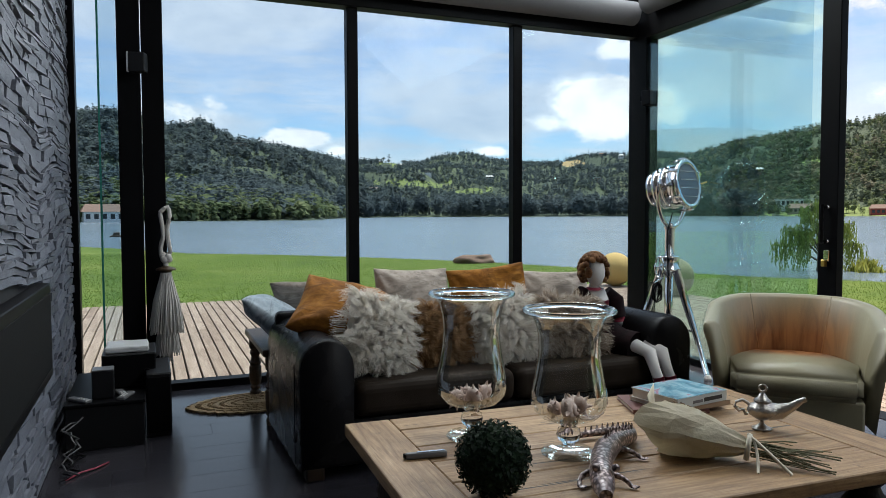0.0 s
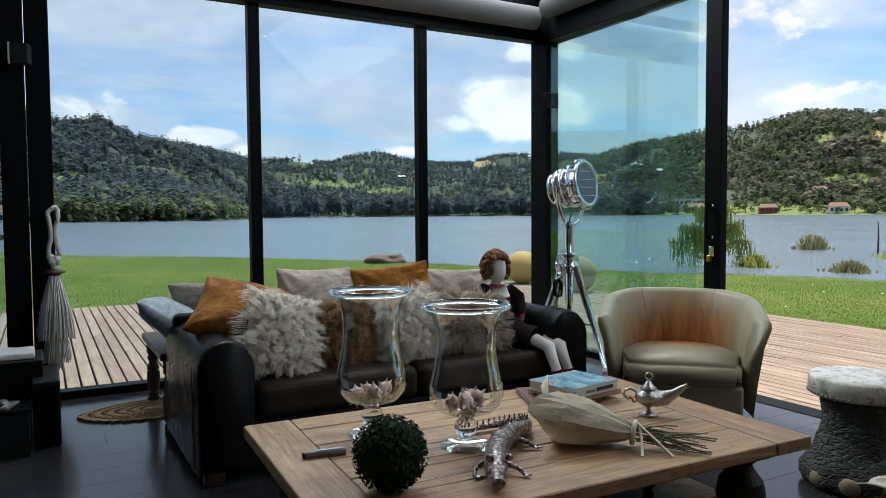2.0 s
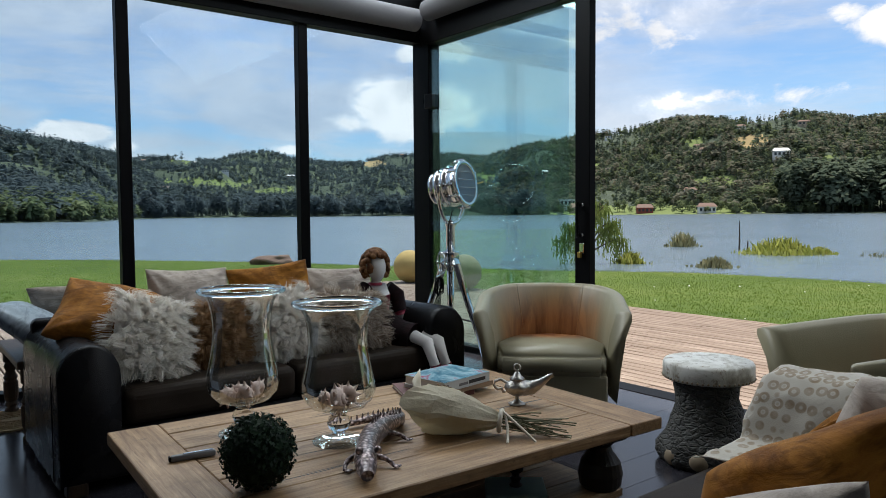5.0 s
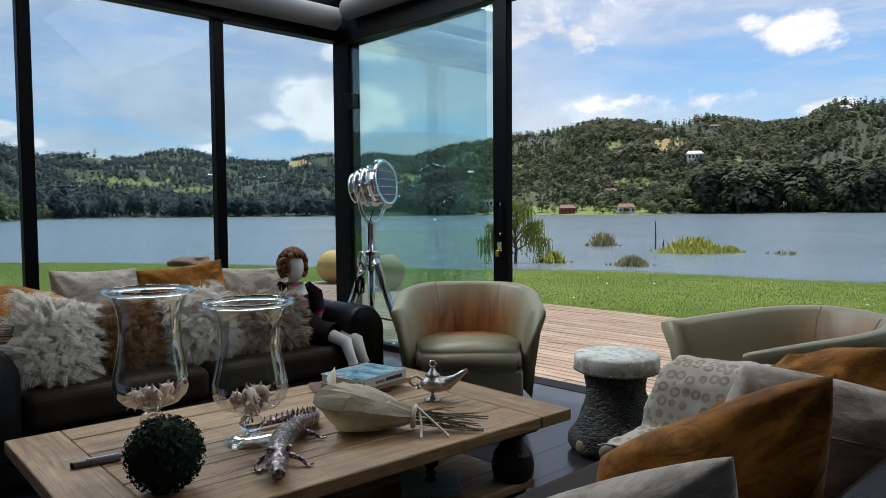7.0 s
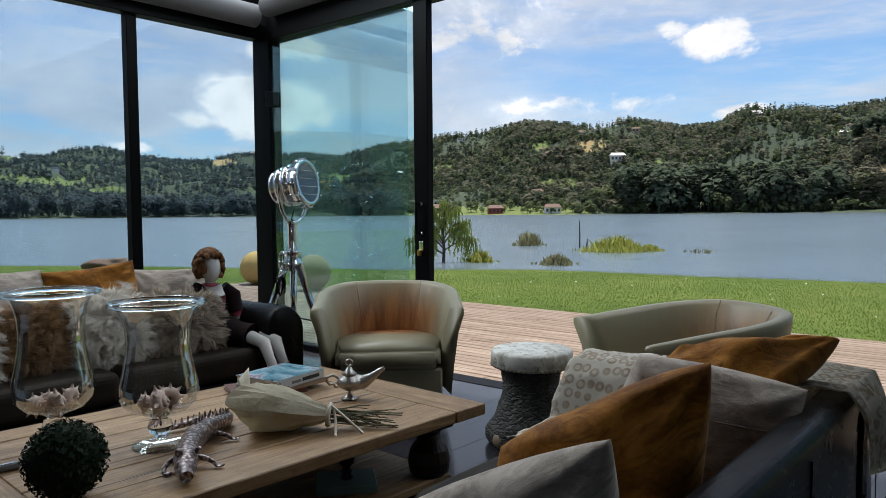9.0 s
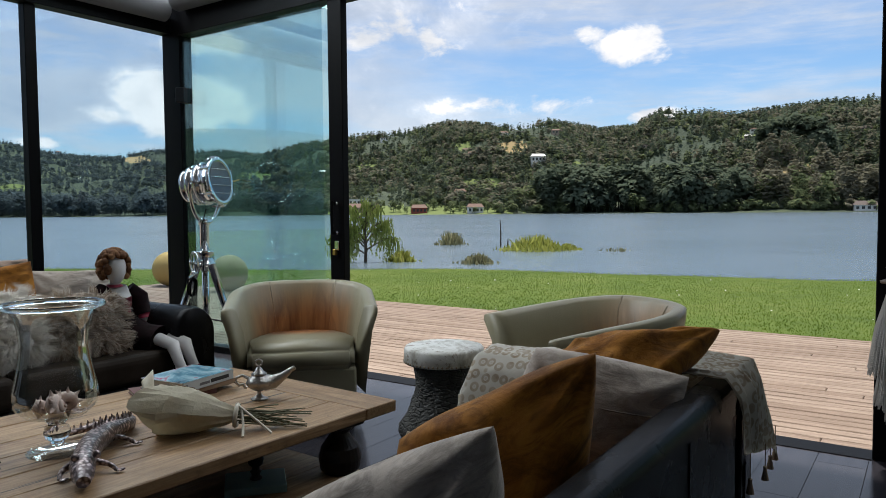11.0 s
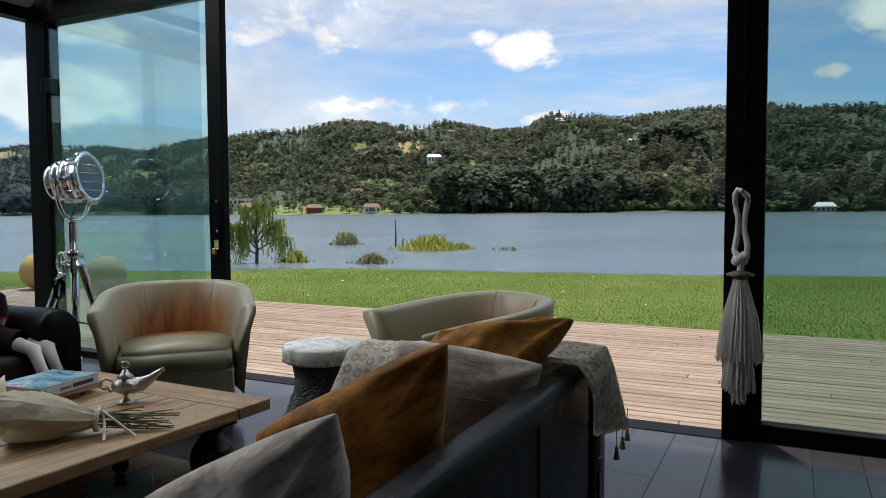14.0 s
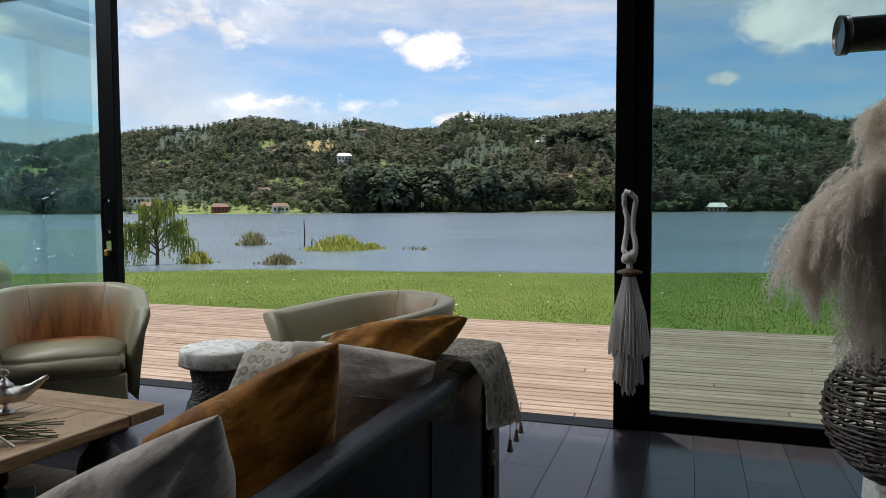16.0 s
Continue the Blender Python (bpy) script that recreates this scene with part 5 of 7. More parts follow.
# ---- stool ----
stool = thing("footstool", pose(3.005, 1.682, 0), "stool of wrinkled grey hide with studded white drum top", "stool")
bm = bmesh.new()
prof = [(0, 0), (0.205, 0), (0.225, 0.03), (0.222, 0.07), (0.19, 0.13), (0.155, 0.20), (0.140, 0.29), (0.148, 0.385), (0, 0.385)]
lathe(bm, [(r, z) for r, z in prof], 40)
bmesh.ops.subdivide_edges(bm, edges=bm.edges[:], cuts=1, use_grid_fill=True)
for v in bm.verts:
    d = Vector((v.co.x, v.co.y, 0))
    if d.length > 0.05:
        k = 0.014 * noise.noise(Vector((v.co.x * 9, v.co.y * 9, v.co.z * 26))) + 0.010 * noise.noise(v.co * 30)
        v.co += d.normalized() * k
part("leg", bm, HIDE, stool, smooth=True)
for k in range(5):
    a = radians(165 + 38 * k)
    bm = ball(bmesh.new(), (0, 0, 0), 0.045, 14, 8, (1.0, 0.55, 0.85))
    bmesh.ops.transform(bm, verts=bm.verts, matrix=Matrix.Translation((0.207 * math.cos(a), 0.207 * math.sin(a), 0.045)) @ Matrix.Rotation(a + math.pi / 2, 4, 'Z'))
    part("toenail", bm, NAIL, stool, smooth=True)
bm = lathe(bmesh.new(), [(0, 0.380), (0.192, 0.380), (0.199, 0.388), (0.199, 0.448), (0.192, 0.460), (0.10, 0.464), (0, 0.465)], 40)
drum = part("drum_top", bm, DRUM, stool, smooth=True)
stud = bmesh.new()
ball(stud, (0, 0, 0), 0.0055, 6, 4)
stud_me = mesh_of(stud, "stud", True)
stud_me.materials.append(NAIL)
for k in range(56):
    a = 2 * math.pi * k / 56
    s_ = new("stud", stud_me)
    s_.parent = drum
    s_.location = (0.199 * math.cos(a), 0.199 * math.sin(a), 0.390)

# ---- hurricane vases with shells ----
def vase(m, H, R, label, shells):
    o = thing("glass_vase", m, label, "vase", "hurricane vases")
    part("base", lathe(bmesh.new(), [(0, 0.0), (0.088, 0.0), (0.090, 0.005), (0.086, 0.009), (0.05, 0.016), (0.022, 0.027), (0, 0.027)], 40), GLASS_FOOT, o, smooth=True)
    bm = lathe(bmesh.new(), [(0, 0.028), (0.022, 0.03), (0.020, 0.036), (0.034, 0.045), (0.040, 0.062), (0.034, 0.082), (0.022, 0.090), (0.030, 0.098), (0.03, 0.104), (0, 0.104)], 40)
    part("stem", bm, GLASS_SOLID, o, smooth=True)
    k = (H - 0.10) / 0.40
    prof = [(0.0, 0.104), (0.05, 0.108), (0.09, 0.122), (0.116, 0.15), (0.125, 0.18), (0.122, 0.215), (0.110, 0.27), (0.101, 0.325), (0.098, 0.37), (0.102, 0.42), (0.112, 0.46), (0.128, 0.485), (R, 0.497)]
    prof = [(r, 0.10 + (z - 0.10) * k) for r, z in prof]
    bowl_ = part("bowl", lathe(bmesh.new(), prof, 48), GLASS_BOWL, o, smooth=True)
    zr = 0.10 + (0.497 - 0.10) * k
    ring = [(R + 0.002 + 0.010 * math.cos(t * math.pi / 5), zr + 0.009 * math.sin(t * math.pi / 5)) for t in range(10)]
    part("rim", lathe(bmesh.new(), ring, 48, closed=True), GLASS_SOLID, bowl_, smooth=True)
    for x, y, rz, s in shells:
        sh = thing("sea_shell", m @ pose(x, y, 0.116 + s * 0.036, 84, 34, rz), "spiked pale pink sea shell lying in a glass vase", "shell", "shells in the vases")
        bm = bmesh.new()
        pts, rs = [], []
        for q in range(26):
            th = q * 0.62
            f = q / 25
            pts.append((s * 0.030 * (1 - f) * math.cos(th), s * 0.030 * (1 - f) * math.sin(th), s * (0.05 * f - 0.01)))
            rs.append(s * (0.023 * (1 - f) + 0.003))
        tube(bm, pts, rs, 8)
        for q in range(9):
            th = q * 0.75
            c0 = Vector((s * 0.05 * math.cos(th), s * 0.05 * math.sin(th), s * (0.006 * (q % 3) - 0.004)))
            tube(bm, [c0 * 0.7, c0 * 1.0, c0 * 1.32], [s * 0.013, s * 0.007, s * 0.001], 5)
        part("body", bm, SHELL, sh, smooth=True)
    return o


vase(pose(1.03, 2.25, TZ), 0.505, 0.140, "tall clear glass hurricane vase holding sea shells", [(-0.058, 0.0, 10, 0.66), (-0.005, -0.035, 80, 0.78), (0.055, 0.01, 200, 0.74), (0.0, 0.045, 300, 0.6)])
vase(pose(1.245, 1.965, TZ), 0.470, 0.140, "clear glass hurricane vase with two shells inside", [(-0.02, -0.03, 40, 0.9), (0.045, 0.02, 150, 0.8), (-0.03, 0.045, 260, 0.6)])

# ---- leaf ball ----
topiary = thing("topiary_ball", pose(0.862, 1.742, TZ + 0.104), "ball of dark green box leaves on the table", "topiary")
part("core", ball(bmesh.new(), (0, 0, 0), 0.090, 20, 14), LEAF, topiary)
r = np.random.default_rng(8)
nl = 3200
dv = r.normal(0, 1, (nl, 3))
dv /= np.linalg.norm(dv, axis=1)[:, None]
rad = r.uniform(0.085, 0.107, nl)[:, None]
t1 = np.cross(dv, r.normal(0, 1, (nl, 3)))
t1 /= np.linalg.norm(t1, axis=1)[:, None]
t2 = np.cross(dv, t1)
tl = dv * r.uniform(0.1, 0.9, nl)[:, None] + t1
tl /= np.linalg.norm(tl, axis=1)[:, None]
ln = r.uniform(0.006, 0.010, nl)[:, None]
c = dv * rad
V = np.stack([c - tl * ln, c + t2 * ln * 0.55 + dv * 0.001, c + tl * ln, c - t2 * ln * 0.55 + dv * 0.001], 1).reshape(-1, 3)
V[:, 2] = np.maximum(V[:, 2], -0.1035)
F = (np.array([[0, 1, 2], [0, 2, 3]])[None] + (np.arange(nl) * 4)[:, None, None]).reshape(-1, 3)
me = fast_mesh("leaves", V, faces_tri=F)
me.materials.append(LEAF)
o = new("leaves", me)
o.parent = topiary

# ---- oil lamp ----
lamp = thing("oil_lamp", pose(2.03, 1.92, TZ, 0, 0, -42), "engraved silver oil lamp with long spout and ring handle", "oil lamp")
part("foot", lathe(bmesh.new(), [(0, 0), (0.034, 0), (0.036, 0.004), (0.02, 0.010), (0.008, 0.02), (0.008, 0.032), (0.014, 0.038), (0, 0.04)], 24), SILVER, lamp, smooth=True)
bm = lathe(bmesh.new(), [(0, 0.034), (0.02, 0.036), (0.045, 0.052), (0.052, 0.068), (0.045, 0.085), (0.026, 0.096), (0.024, 0.102), (0, 0.102)], 28)
part("body", bm, SILVER, lamp, smooth=True)
part("spout", tube(bmesh.new(), [(0.02, 0, 0.066), (0.06, 0, 0.068), (0.095, 0, 0.088), (0.125, 0, 0.112), (0.142, 0, 0.120)], [0.034, 0.028, 0.017, 0.010, 0.009], 12), SILVER, lamp, smooth=True)
part("handle", tube(bmesh.new(), [(-0.04, 0, 0.085), (-0.065, 0, 0.100), (-0.088, 0, 0.092), (-0.092, 0, 0.074), (-0.078, 0, 0.060), (-0.062, 0, 0.064), (-0.056, 0, 0.050), (-0.046, 0, 0.05)], 0.006, 8), SILVER, lamp, smooth=True)
bm = lathe(bmesh.new(), [(0, 0.1), (0.03, 0.1), (0.031, 0.104), (0.018, 0.114), (0.010, 0.128), (0.004, 0.134), (0, 0.136)], 24)
lid = part("lid", bm, SILVER, lamp, smooth=True)
bm = bmesh.new()
tube(bm, [(0.013 * math.cos(q * 0.5236), 0, 0.148 + 0.013 * math.sin(q * 0.5236)) for q in range(13)], 0.004, 6)
part("ring", bm, SILVER, lid, smooth=True)

# ---- books ----
def book(m, w, d, h, cover, label, name="book"):
    o = thing(name, m, label, "book", "books on the coffee table")
    bm = box(bmesh.new(), -w / 2, -d / 2, 0, w / 2, d / 2, 0.003, bev=0.001)
    box(bm, -w / 2, -d / 2, 0, w / 2, -d / 2 + 0.004, h, bev=0.001)
    part("back_cover", bm, cover, o)
    part("pages", nbox(-w / 2 + 0.004, -d / 2 + 0.004, 0.0031, w / 2 - 0.004, d / 2 - 0.004, h - 0.0031), PAGES, o)
    part("front_cover", nbox(-w / 2, -d / 2, h - 0.003, w / 2, d / 2, h, bev=0.001), cover, o)
    return o


book(pose(1.90, 2.31, TZ, 0, 0, -20), 0.30, 0.235, 0.018, MAROON, "maroon book at the bottom of a stack")
book(pose(1.96, 2.275, TZ + 0.018, 0, 0, 4), 0.31, 0.24, 0.020, BROWN_BOARD, "brown book in the middle of a stack")
bk3 = book(pose(1.945, 2.262, TZ + 0.038, 0, 0, 9), 0.285, 0.235, 0.040, WHITE_PAPER, "thick art book with a blue painted cover on a stack")
part("cover_picture", nbox(-0.141, -0.116, 0.0402, 0.141, 0.116, 0.0412), COVER, bk3)
xs = -0.055
for wd in (0.055, 0.105):
    part("spine_bar", nbox(xs, -0.1185, 0.012, xs + wd, -0.1174, 0.027 if wd > 0.08 else 0.023), INK if wd > 0.08 else GREY_PLASTIC, bk3)
    xs += wd + 0.008
part("spine_mark", nbox(-0.13, -0.1185, 0.010, -0.12, -0.1174, 0.03), GREY_PLASTIC, bk3)

# ---- small things on the table ----
rem = thing("lighter", pose(0.802, 2.103, TZ, 0, 0, -8), "grey metal gas lighter lying on the table", "lighter")
part("body", nbox(-0.068, -0.011, 0.0, 0.068, 0.011, 0.020, bev=0.006, seg=2), GREY_PLASTIC, rem, smooth=True)
part("tip", nbox(-0.074, -0.009, 0.003, -0.067, 0.009, 0.018, bev=0.002), BLACK, rem)
part("top_plate", nbox(-0.03, -0.006, 0.0195, 0.06, 0.006, 0.0215, bev=0.001), CHROME, rem)

# scaly silver crocodile figure, one mesh
bm = bmesh.new()
body = [(1.105, 1.560, 0.030), (1.120, 1.590, 0.040), (1.145, 1.635, 0.050), (1.185, 1.70, 0.052), (1.235, 1.765, 0.052), (1.295, 1.83, 0.05), (1.36, 1.885, 0.046), (1.43, 1.93, 0.036), (1.49, 1.965, 0.028), (1.52, 2.00, 0.024), (1.51, 2.035, 0.022), (1.46, 2.055, 0.020), (1.40, 2.065, 0.016), (1.33, 2.07, 0.012), (1.28, 2.065, 0.008)]
tube(bm, [(x, y, 0.004 + r_ * 0.85) for x, y, r_ in body], [0.82 * q for q in (0.022, 0.036, 0.042, 0.038, 0.043, 0.045, 0.042, 0.034, 0.027, 0.022, 0.019, 0.017, 0.014, 0.010, 0.004)], 14)
for i in range(5, 14):
    x, y, r_ = body[i]
    x2, y2, r2_ = body[min(i + 1, 14)]
    for f in (0, 0.33, 0.66):
        cx, cy, cr = x + (x2 - x) * f, y + (y2 - y) * f, r_ + (r2_ - r_) * f
        h0 = 0.004 + cr * 1.7
        tube(bm, [(cx, cy, h0 - 0.006), (cx, cy, h0 + 0.014)], [0.007, 0.001], 4)
for p0, p1, p2 in (((1.20, 1.70, 0.03), (1.24, 1.665, 0.03), (1.245, 1.635, 0.007)), ((1.17, 1.72, 0.03), (1.125, 1.725, 0.03), (1.11, 1.695, 0.007)), ((1.36, 1.87, 0.03), (1.40, 1.85, 0.03), (1.42, 1.82, 0.007))):
    tube(bm, arc(p0, p1, p2, 6), [0.013, 0.011, 0.009, 0.008, 0.007, 0.007, 0.006], 8)
    for da in (-0.5, 0, 0.5, 1.0):
        q0 = Vector(p2)
        dd = Vector((math.sin(da) + 0.3, -math.cos(da), 0)) * 0.018
        tube(bm, [q0, q0 + dd], [0.005, 0.002], 5)
for sx in (-1, 1):
    ball(bm, (1.148 + sx * 0.024, 1.622 - sx * 0.012, 0.078), 0.012, 8, 6)
croc = part("crocodile_figure", bm, SCALES, smooth=True)
croc.location = (0, 0, TZ)
tagged(croc, "silvery scaled crocodile figure curled on the table", "figurine")

# bouquet in paper
bq = thing("bouquet", pose(0, 0, TZ), "dried flower stems wrapped in cream paper with ribbon", "bouquet")
mouth, tie = Vector((1.535, 1.865, 0.085)), Vector((1.71, 1.67, 0.05))
ax = (tie - mouth).normalized()
sd = ax.cross(Vector((0, 0, 1))).normalized()
upv = sd.cross(ax).normalized()
bm = bmesh.new()
rings = []
for i in range(13):
    f = i / 12
    ctr = mouth.lerp(tie, f)
    ring = []
    for k in range(28):
        a = 2 * math.pi * k / 28
        rr = 0.082 * (1 - f) + 0.028 + 0.022 * math.sin(math.pi * f)  + 0.008 * noise.noise(Vector((math.cos(a) * 2, math.sin(a) * 2, f * 4)))
        rr *= 1 + (0.10 * math.sin(a * 9) * f * f)
        flat = 0.72
        p = ctr + sd * rr * math.cos(a) * 1.08 + upv * rr * math.sin(a) * flat
        if i == 0:
            p -= ax * (0.05 * math.cos(a - 0.6) + 0.02 * math.sin(3 * a))
        cr = Vector((noise.noise(p * 17), noise.noise(p * 17 + Vector((5, 0, 0))), noise.noise(p * 17 + Vector((0, 9, 0))))) * 0.013 * (1 - f * 0.6)
        p += cr
        p.z = max(p.z, 0.004)
        ring.append(bm.verts.new(p))
    rings.append(ring)
for r0, r1 in zip(rings, rings[1:]):
    for k in range(28):
        bm.faces.new((r0[k], r0[(k + 1) % 28], r1[(k + 1) % 28], r1[k]))
bmesh.ops.solidify(bm, geom=bm.faces[:], thickness=0.0015)
part("wrapping_paper", bm, PAPER, bq)
bm = bmesh.new()
v4 = [mouth + sd * sx_ + upv * sz_ - ax * sa_ for sx_, sz_, sa_ in ((-0.14, -0.07, 0.03), (-0.13, 0.10, 0.06), (0.05, 0.10, 0.05), (0.03, -0.05, 0.0))]
for p in v4:
    p.z = max(p.z, 0.004)
bm.faces.new([bm.verts.new(p) for p in v4])
bmesh.ops.subdivide_edges(bm, edges=bm.edges[:], cuts=5, use_grid_fill=True)
for v in bm.verts:
    v.co += sd * 0.012 * noise.noise(v.co * 14)
bmesh.ops.solidify(bm, geom=bm.faces[:], thickness=0.0015)
part("paper_flap", bm, PAPER, bq, smooth=True)
for k in range(9):
    f_, a_ = 0.10 + 0.09 * (k % 5), 1.75 + 0.42 * (k // 5) + 0.12 * (k % 2)
    rr = (0.082 * (1 - f_) + 0.028 + 0.022 * math.sin(math.pi * f_)) + 0.007
    c_ = mouth.lerp(tie, f_) + sd * rr * math.cos(a_) * 1.08 + upv * rr * math.sin(a_) * 0.72
    part("print_mark", nbox(-0.007, -0.0025, -0.001, 0.007, 0.0025, 0.001), BROWN_BOARD, bq).matrix_basis = Matrix.Translation(c_) @ (sd * math.cos(a_) + upv * math.sin(a_)).to_track_quat('Z', 'Y').to_matrix().to_4x4()
part("ribbon", lathe(bmesh.new(), [(0.040, -0.008), (0.043, 0), (0.040, 0.008), (0.037, 0)], 20, closed=True), RIBBON, bq, smooth=True).matrix_basis = Matrix.Translation(tie) @ ax.to_track_quat('Z', 'Y').to_matrix().to_4x4()
for p1, p2 in (((1.72, 1.64, 0.08), (1.66, 1.58, 0.004)), ((1.70, 1.62, 0.08), (1.74, 1.53, 0.004))):
    bm = tube(bmesh.new(), arc(tie + Vector((0, 0, 0.04)), p1, p2, 8), 0.0045, 4)
    part("ribbon_end", bm, RIBBON, bq, smooth=True)
brng = random.Random(4)
for k in range(34):
    spread = Vector((brng.uniform(-0.05, 0.09), brng.uniform(-0.07, 0.06), brng.uniform(-0.045, 0.045)))
    end = tie + ax * brng.uniform(0.11, 0.21) + spread * 0.8
    end.z = max(end.z, 0.006)
    st = tie + Vector((brng.uniform(-0.02, 0.02), brng.uniform(-0.02, 0.02), brng.uniform(-0.025, 0.02)))
    part("stem", tube(bmesh.new(), arc(st, (st + end) / 2 + Vector((0, 0, brng.uniform(-0.01, 0.02))), end, 4), brng.uniform(0.0013, 0.0024), 4), STEMS, bq)

# things on the table's lower shelf
teal = thing("boxed_book", pose(1.86, 1.755, 0.105, 0, 0, -40), "pale turquoise board box on the lower table shelf", "box")
part("body", nbox(-0.11, -0.09, 0, 0.11, 0.09, 0.03, bev=0.003), TEAL, teal)
stp = thing("bottle", pose(1.86, 1.752, 0.136), "small dark bottle with a cork on a turquoise box", "bottle")
part("body", lathe(bmesh.new(), [(0, 0), (0.022, 0), (0.024, 0.004), (0.016, 0.012), (0.016, 0.02), (0.022, 0.03), (0.014, 0.036), (0.014, 0.046), (0.026, 0.056), (0.03, 0.075), (0.024, 0.092), (0.012, 0.096), (0, 0.096)], 20), PLASTIC, stp, smooth=True)
part("cork", lathe(bmesh.new(), [(0, 0.094), (0.018, 0.094), (0.02, 0.115), (0, 0.117)], 16), CORK, stp)

# ---- chrome spotlight on a tripod ----
spot = thing("tripod_spotlight", pose(3.488, 4.182, 0), "polished chrome searchlight lamp on a tall tripod", "floor lamp")
HZ = 1.348
face = Vector((0.36, -0.93, 0.14)).normalized()
hm = Matrix.Translation((0.03, 0.0, HZ)) @ face.to_track_quat('Z', 'Y').to_matrix().to_4x4()


def on_head(bm):
    bmesh.ops.transform(bm, verts=bm.verts, matrix=hm)
    return bm


prof = [(0, -0.16), (0.09, -0.16), (0.125, -0.145), (0.132, -0.12), (0.120, -0.112), (0.120, -0.095), (0.146, -0.088), (0.152, -0.07), (0.146, -0.052), (0.134, -0.046), (0.134, -0.028), (0.156, -0.02), (0.162, 0.0), (0.156, 0.02), (0.146, 0.026), (0.150, 0.04), (0.158, 0.10), (0.175, 0.105), (0.180, 0.118), (0.175, 0.132), (0.150, 0.134), (0.146, 0.118), (0, 0.116)]
head = part("lamp_head", on_head(lathe(bmesh.new(), prof, 40)), CHROME, spot, smooth=True)
part("lens", on_head(lathe(bmesh.new(), [(0, 0.128), (0.148, 0.126), (0.148, 0.122), (0, 0.122)], 40)), LENS, head, "dark glass lens of the searchlight")
for k in range(4):
    part("guard_wire", on_head(tube(bmesh.new(), [(-0.14 + 0.02 * abs(k - 1.5), -0.09 + 0.06 * k, 0.133), (0.14 - 0.02 * abs(k - 1.5), -0.09 + 0.06 * k, 0.133)], 0.0016, 5)), CHROME, head)
for k in range(6):
    a = radians(30 + 60 * k)
    part("clamp_bolt", on_head(tube(bmesh.new(), [(0.172 * math.cos(a), 0.172 * math.sin(a), 0.03), (0.185 * math.cos(a), 0.185 * math.sin(a), 0.08), (0.180 * math.cos(a), 0.180 * math.sin(a), 0.135)], [0.006, 0.009, 0.012], 8)), CHROME, head, smooth=True)
for s in (-1, 1):
    part("side_pin", on_head(tube(bmesh.new(), [(s * 0.15, 0, 0.02), (s * 0.22, 0, 0.02)], [0.016, 0.010], 10)), CHROME, head, smooth=True)
part("side_handle", on_head(tube(bmesh.new(), [(0.155, 0.0, 0.12), (0.26, 0.02, 0.135)], 0.005, 6)), BRASS, head)
# yoke
yoke = []
sdv = hm.to_3x3() @ Vector((1, 0, 0))
for k in range(17):
    a = math.pi * k / 16
    p = Vector((0.03, 0, HZ)) + sdv * 0.205 * math.cos(a) + Vector((0, 0, -0.29 * math.sin(a) ** 0.8))
    yoke.append(p)
part("yoke", tube(bmesh.new(), yoke, 0.015, 10), CHROME, spot, smooth=True)
part("mast", lathe(bmesh.new(), [(0, 0.70), (0.034, 0.70), (0.034, 1.04), (0.042, 1.045), (0.042, 1.075), (0.02, 1.09), (0, 1.09)], 24, 0.01), CHROME, spot, smooth=True)
part("collar", lathe(bmesh.new(), [(0, 0.735), (0.075, 0.735), (0.082, 0.745), (0.072, 0.76), (0.066, 0.765), (0.066, 0.835), (0.07, 0.84), (0.062, 0.848), (0, 0.848)], 28, 0.01), CHROME, spot, smooth=True)
for a in (-80, 52, 170):
    ca, sa = math.cos(radians(a)), math.sin(radians(a))
    leg = part("leg", tube(bmesh.new(), [(0.01 + 0.06 * ca, 0.06 * sa, 0.745), (0.01 + 0.19 * ca, 0.19 * sa, 0.42), (0.01 + 0.24 * ca, 0.24 * sa, 0.30), (0.01 + 0.34 * ca, 0.34 * sa, 0.02)], [0.029, 0.027, 0.020, 0.018], 10), CHROME, spot, smooth=True)
    part("rubber_foot", lathe(bmesh.new(), [(0, 0), (0.026, 0), (0.028, 0.012), (0.017, 0.035), (0, 0.036)], 14, 0.01 + 0.343 * ca, 0.343 * sa), PALE_PLASTIC, leg)
    part("brace", tube(bmesh.new(), [(0.01, 0, 0.34), (0.01 + 0.215 * ca, 0.215 * sa, 0.32)], 0.007, 6), IRON, spot)
part("inner_tube", lathe(bmesh.new(), [(0, 0.20), (0.026, 0.20), (0.026, 0.735), (0, 0.735)], 16, 0.01), CHROME, spot, smooth=True)
bm = bmesh.new()
tube(bm, [(-0.16 + 0.0 * q, 0.045 * math.cos(q * math.pi / 10) - 0.10, 0.775 + 0.075 * math.sin(q * math.pi / 10)) for q in range(21)], 0.007, 6)
for q in range(4):
    tube(bm, [(-0.16, -0.10, 0.775), (-0.16, 0.045 * math.cos(q * math.pi / 2) - 0.10, 0.775 + 0.075 * math.sin(q * math.pi / 2))], 0.005, 5)
tube(bm, [(-0.16, -0.10, 0.775), (-0.05, -0.03, 0.775)], 0.010, 8)
part("hand_wheel", bm, CHROME, spot, smooth=True)
part("crank", tube(bmesh.new(), [(-0.24, -0.14, 0.67), (-0.17, -0.11, 0.69), (-0.12, -0.08, 0.70)], 0.008, 6), CHROME, spot)
part("cord", tube(bmesh.new(), [(0.0, -0.04, 1.16), (-0.05, -0.05, 1.04), (-0.06, -0.06, 0.86), (-0.05, -0.06, 0.7), (-0.06, -0.07, 0.52), (-0.04, -0.06, 0.44)], 0.004, 5), BLACK, spot)
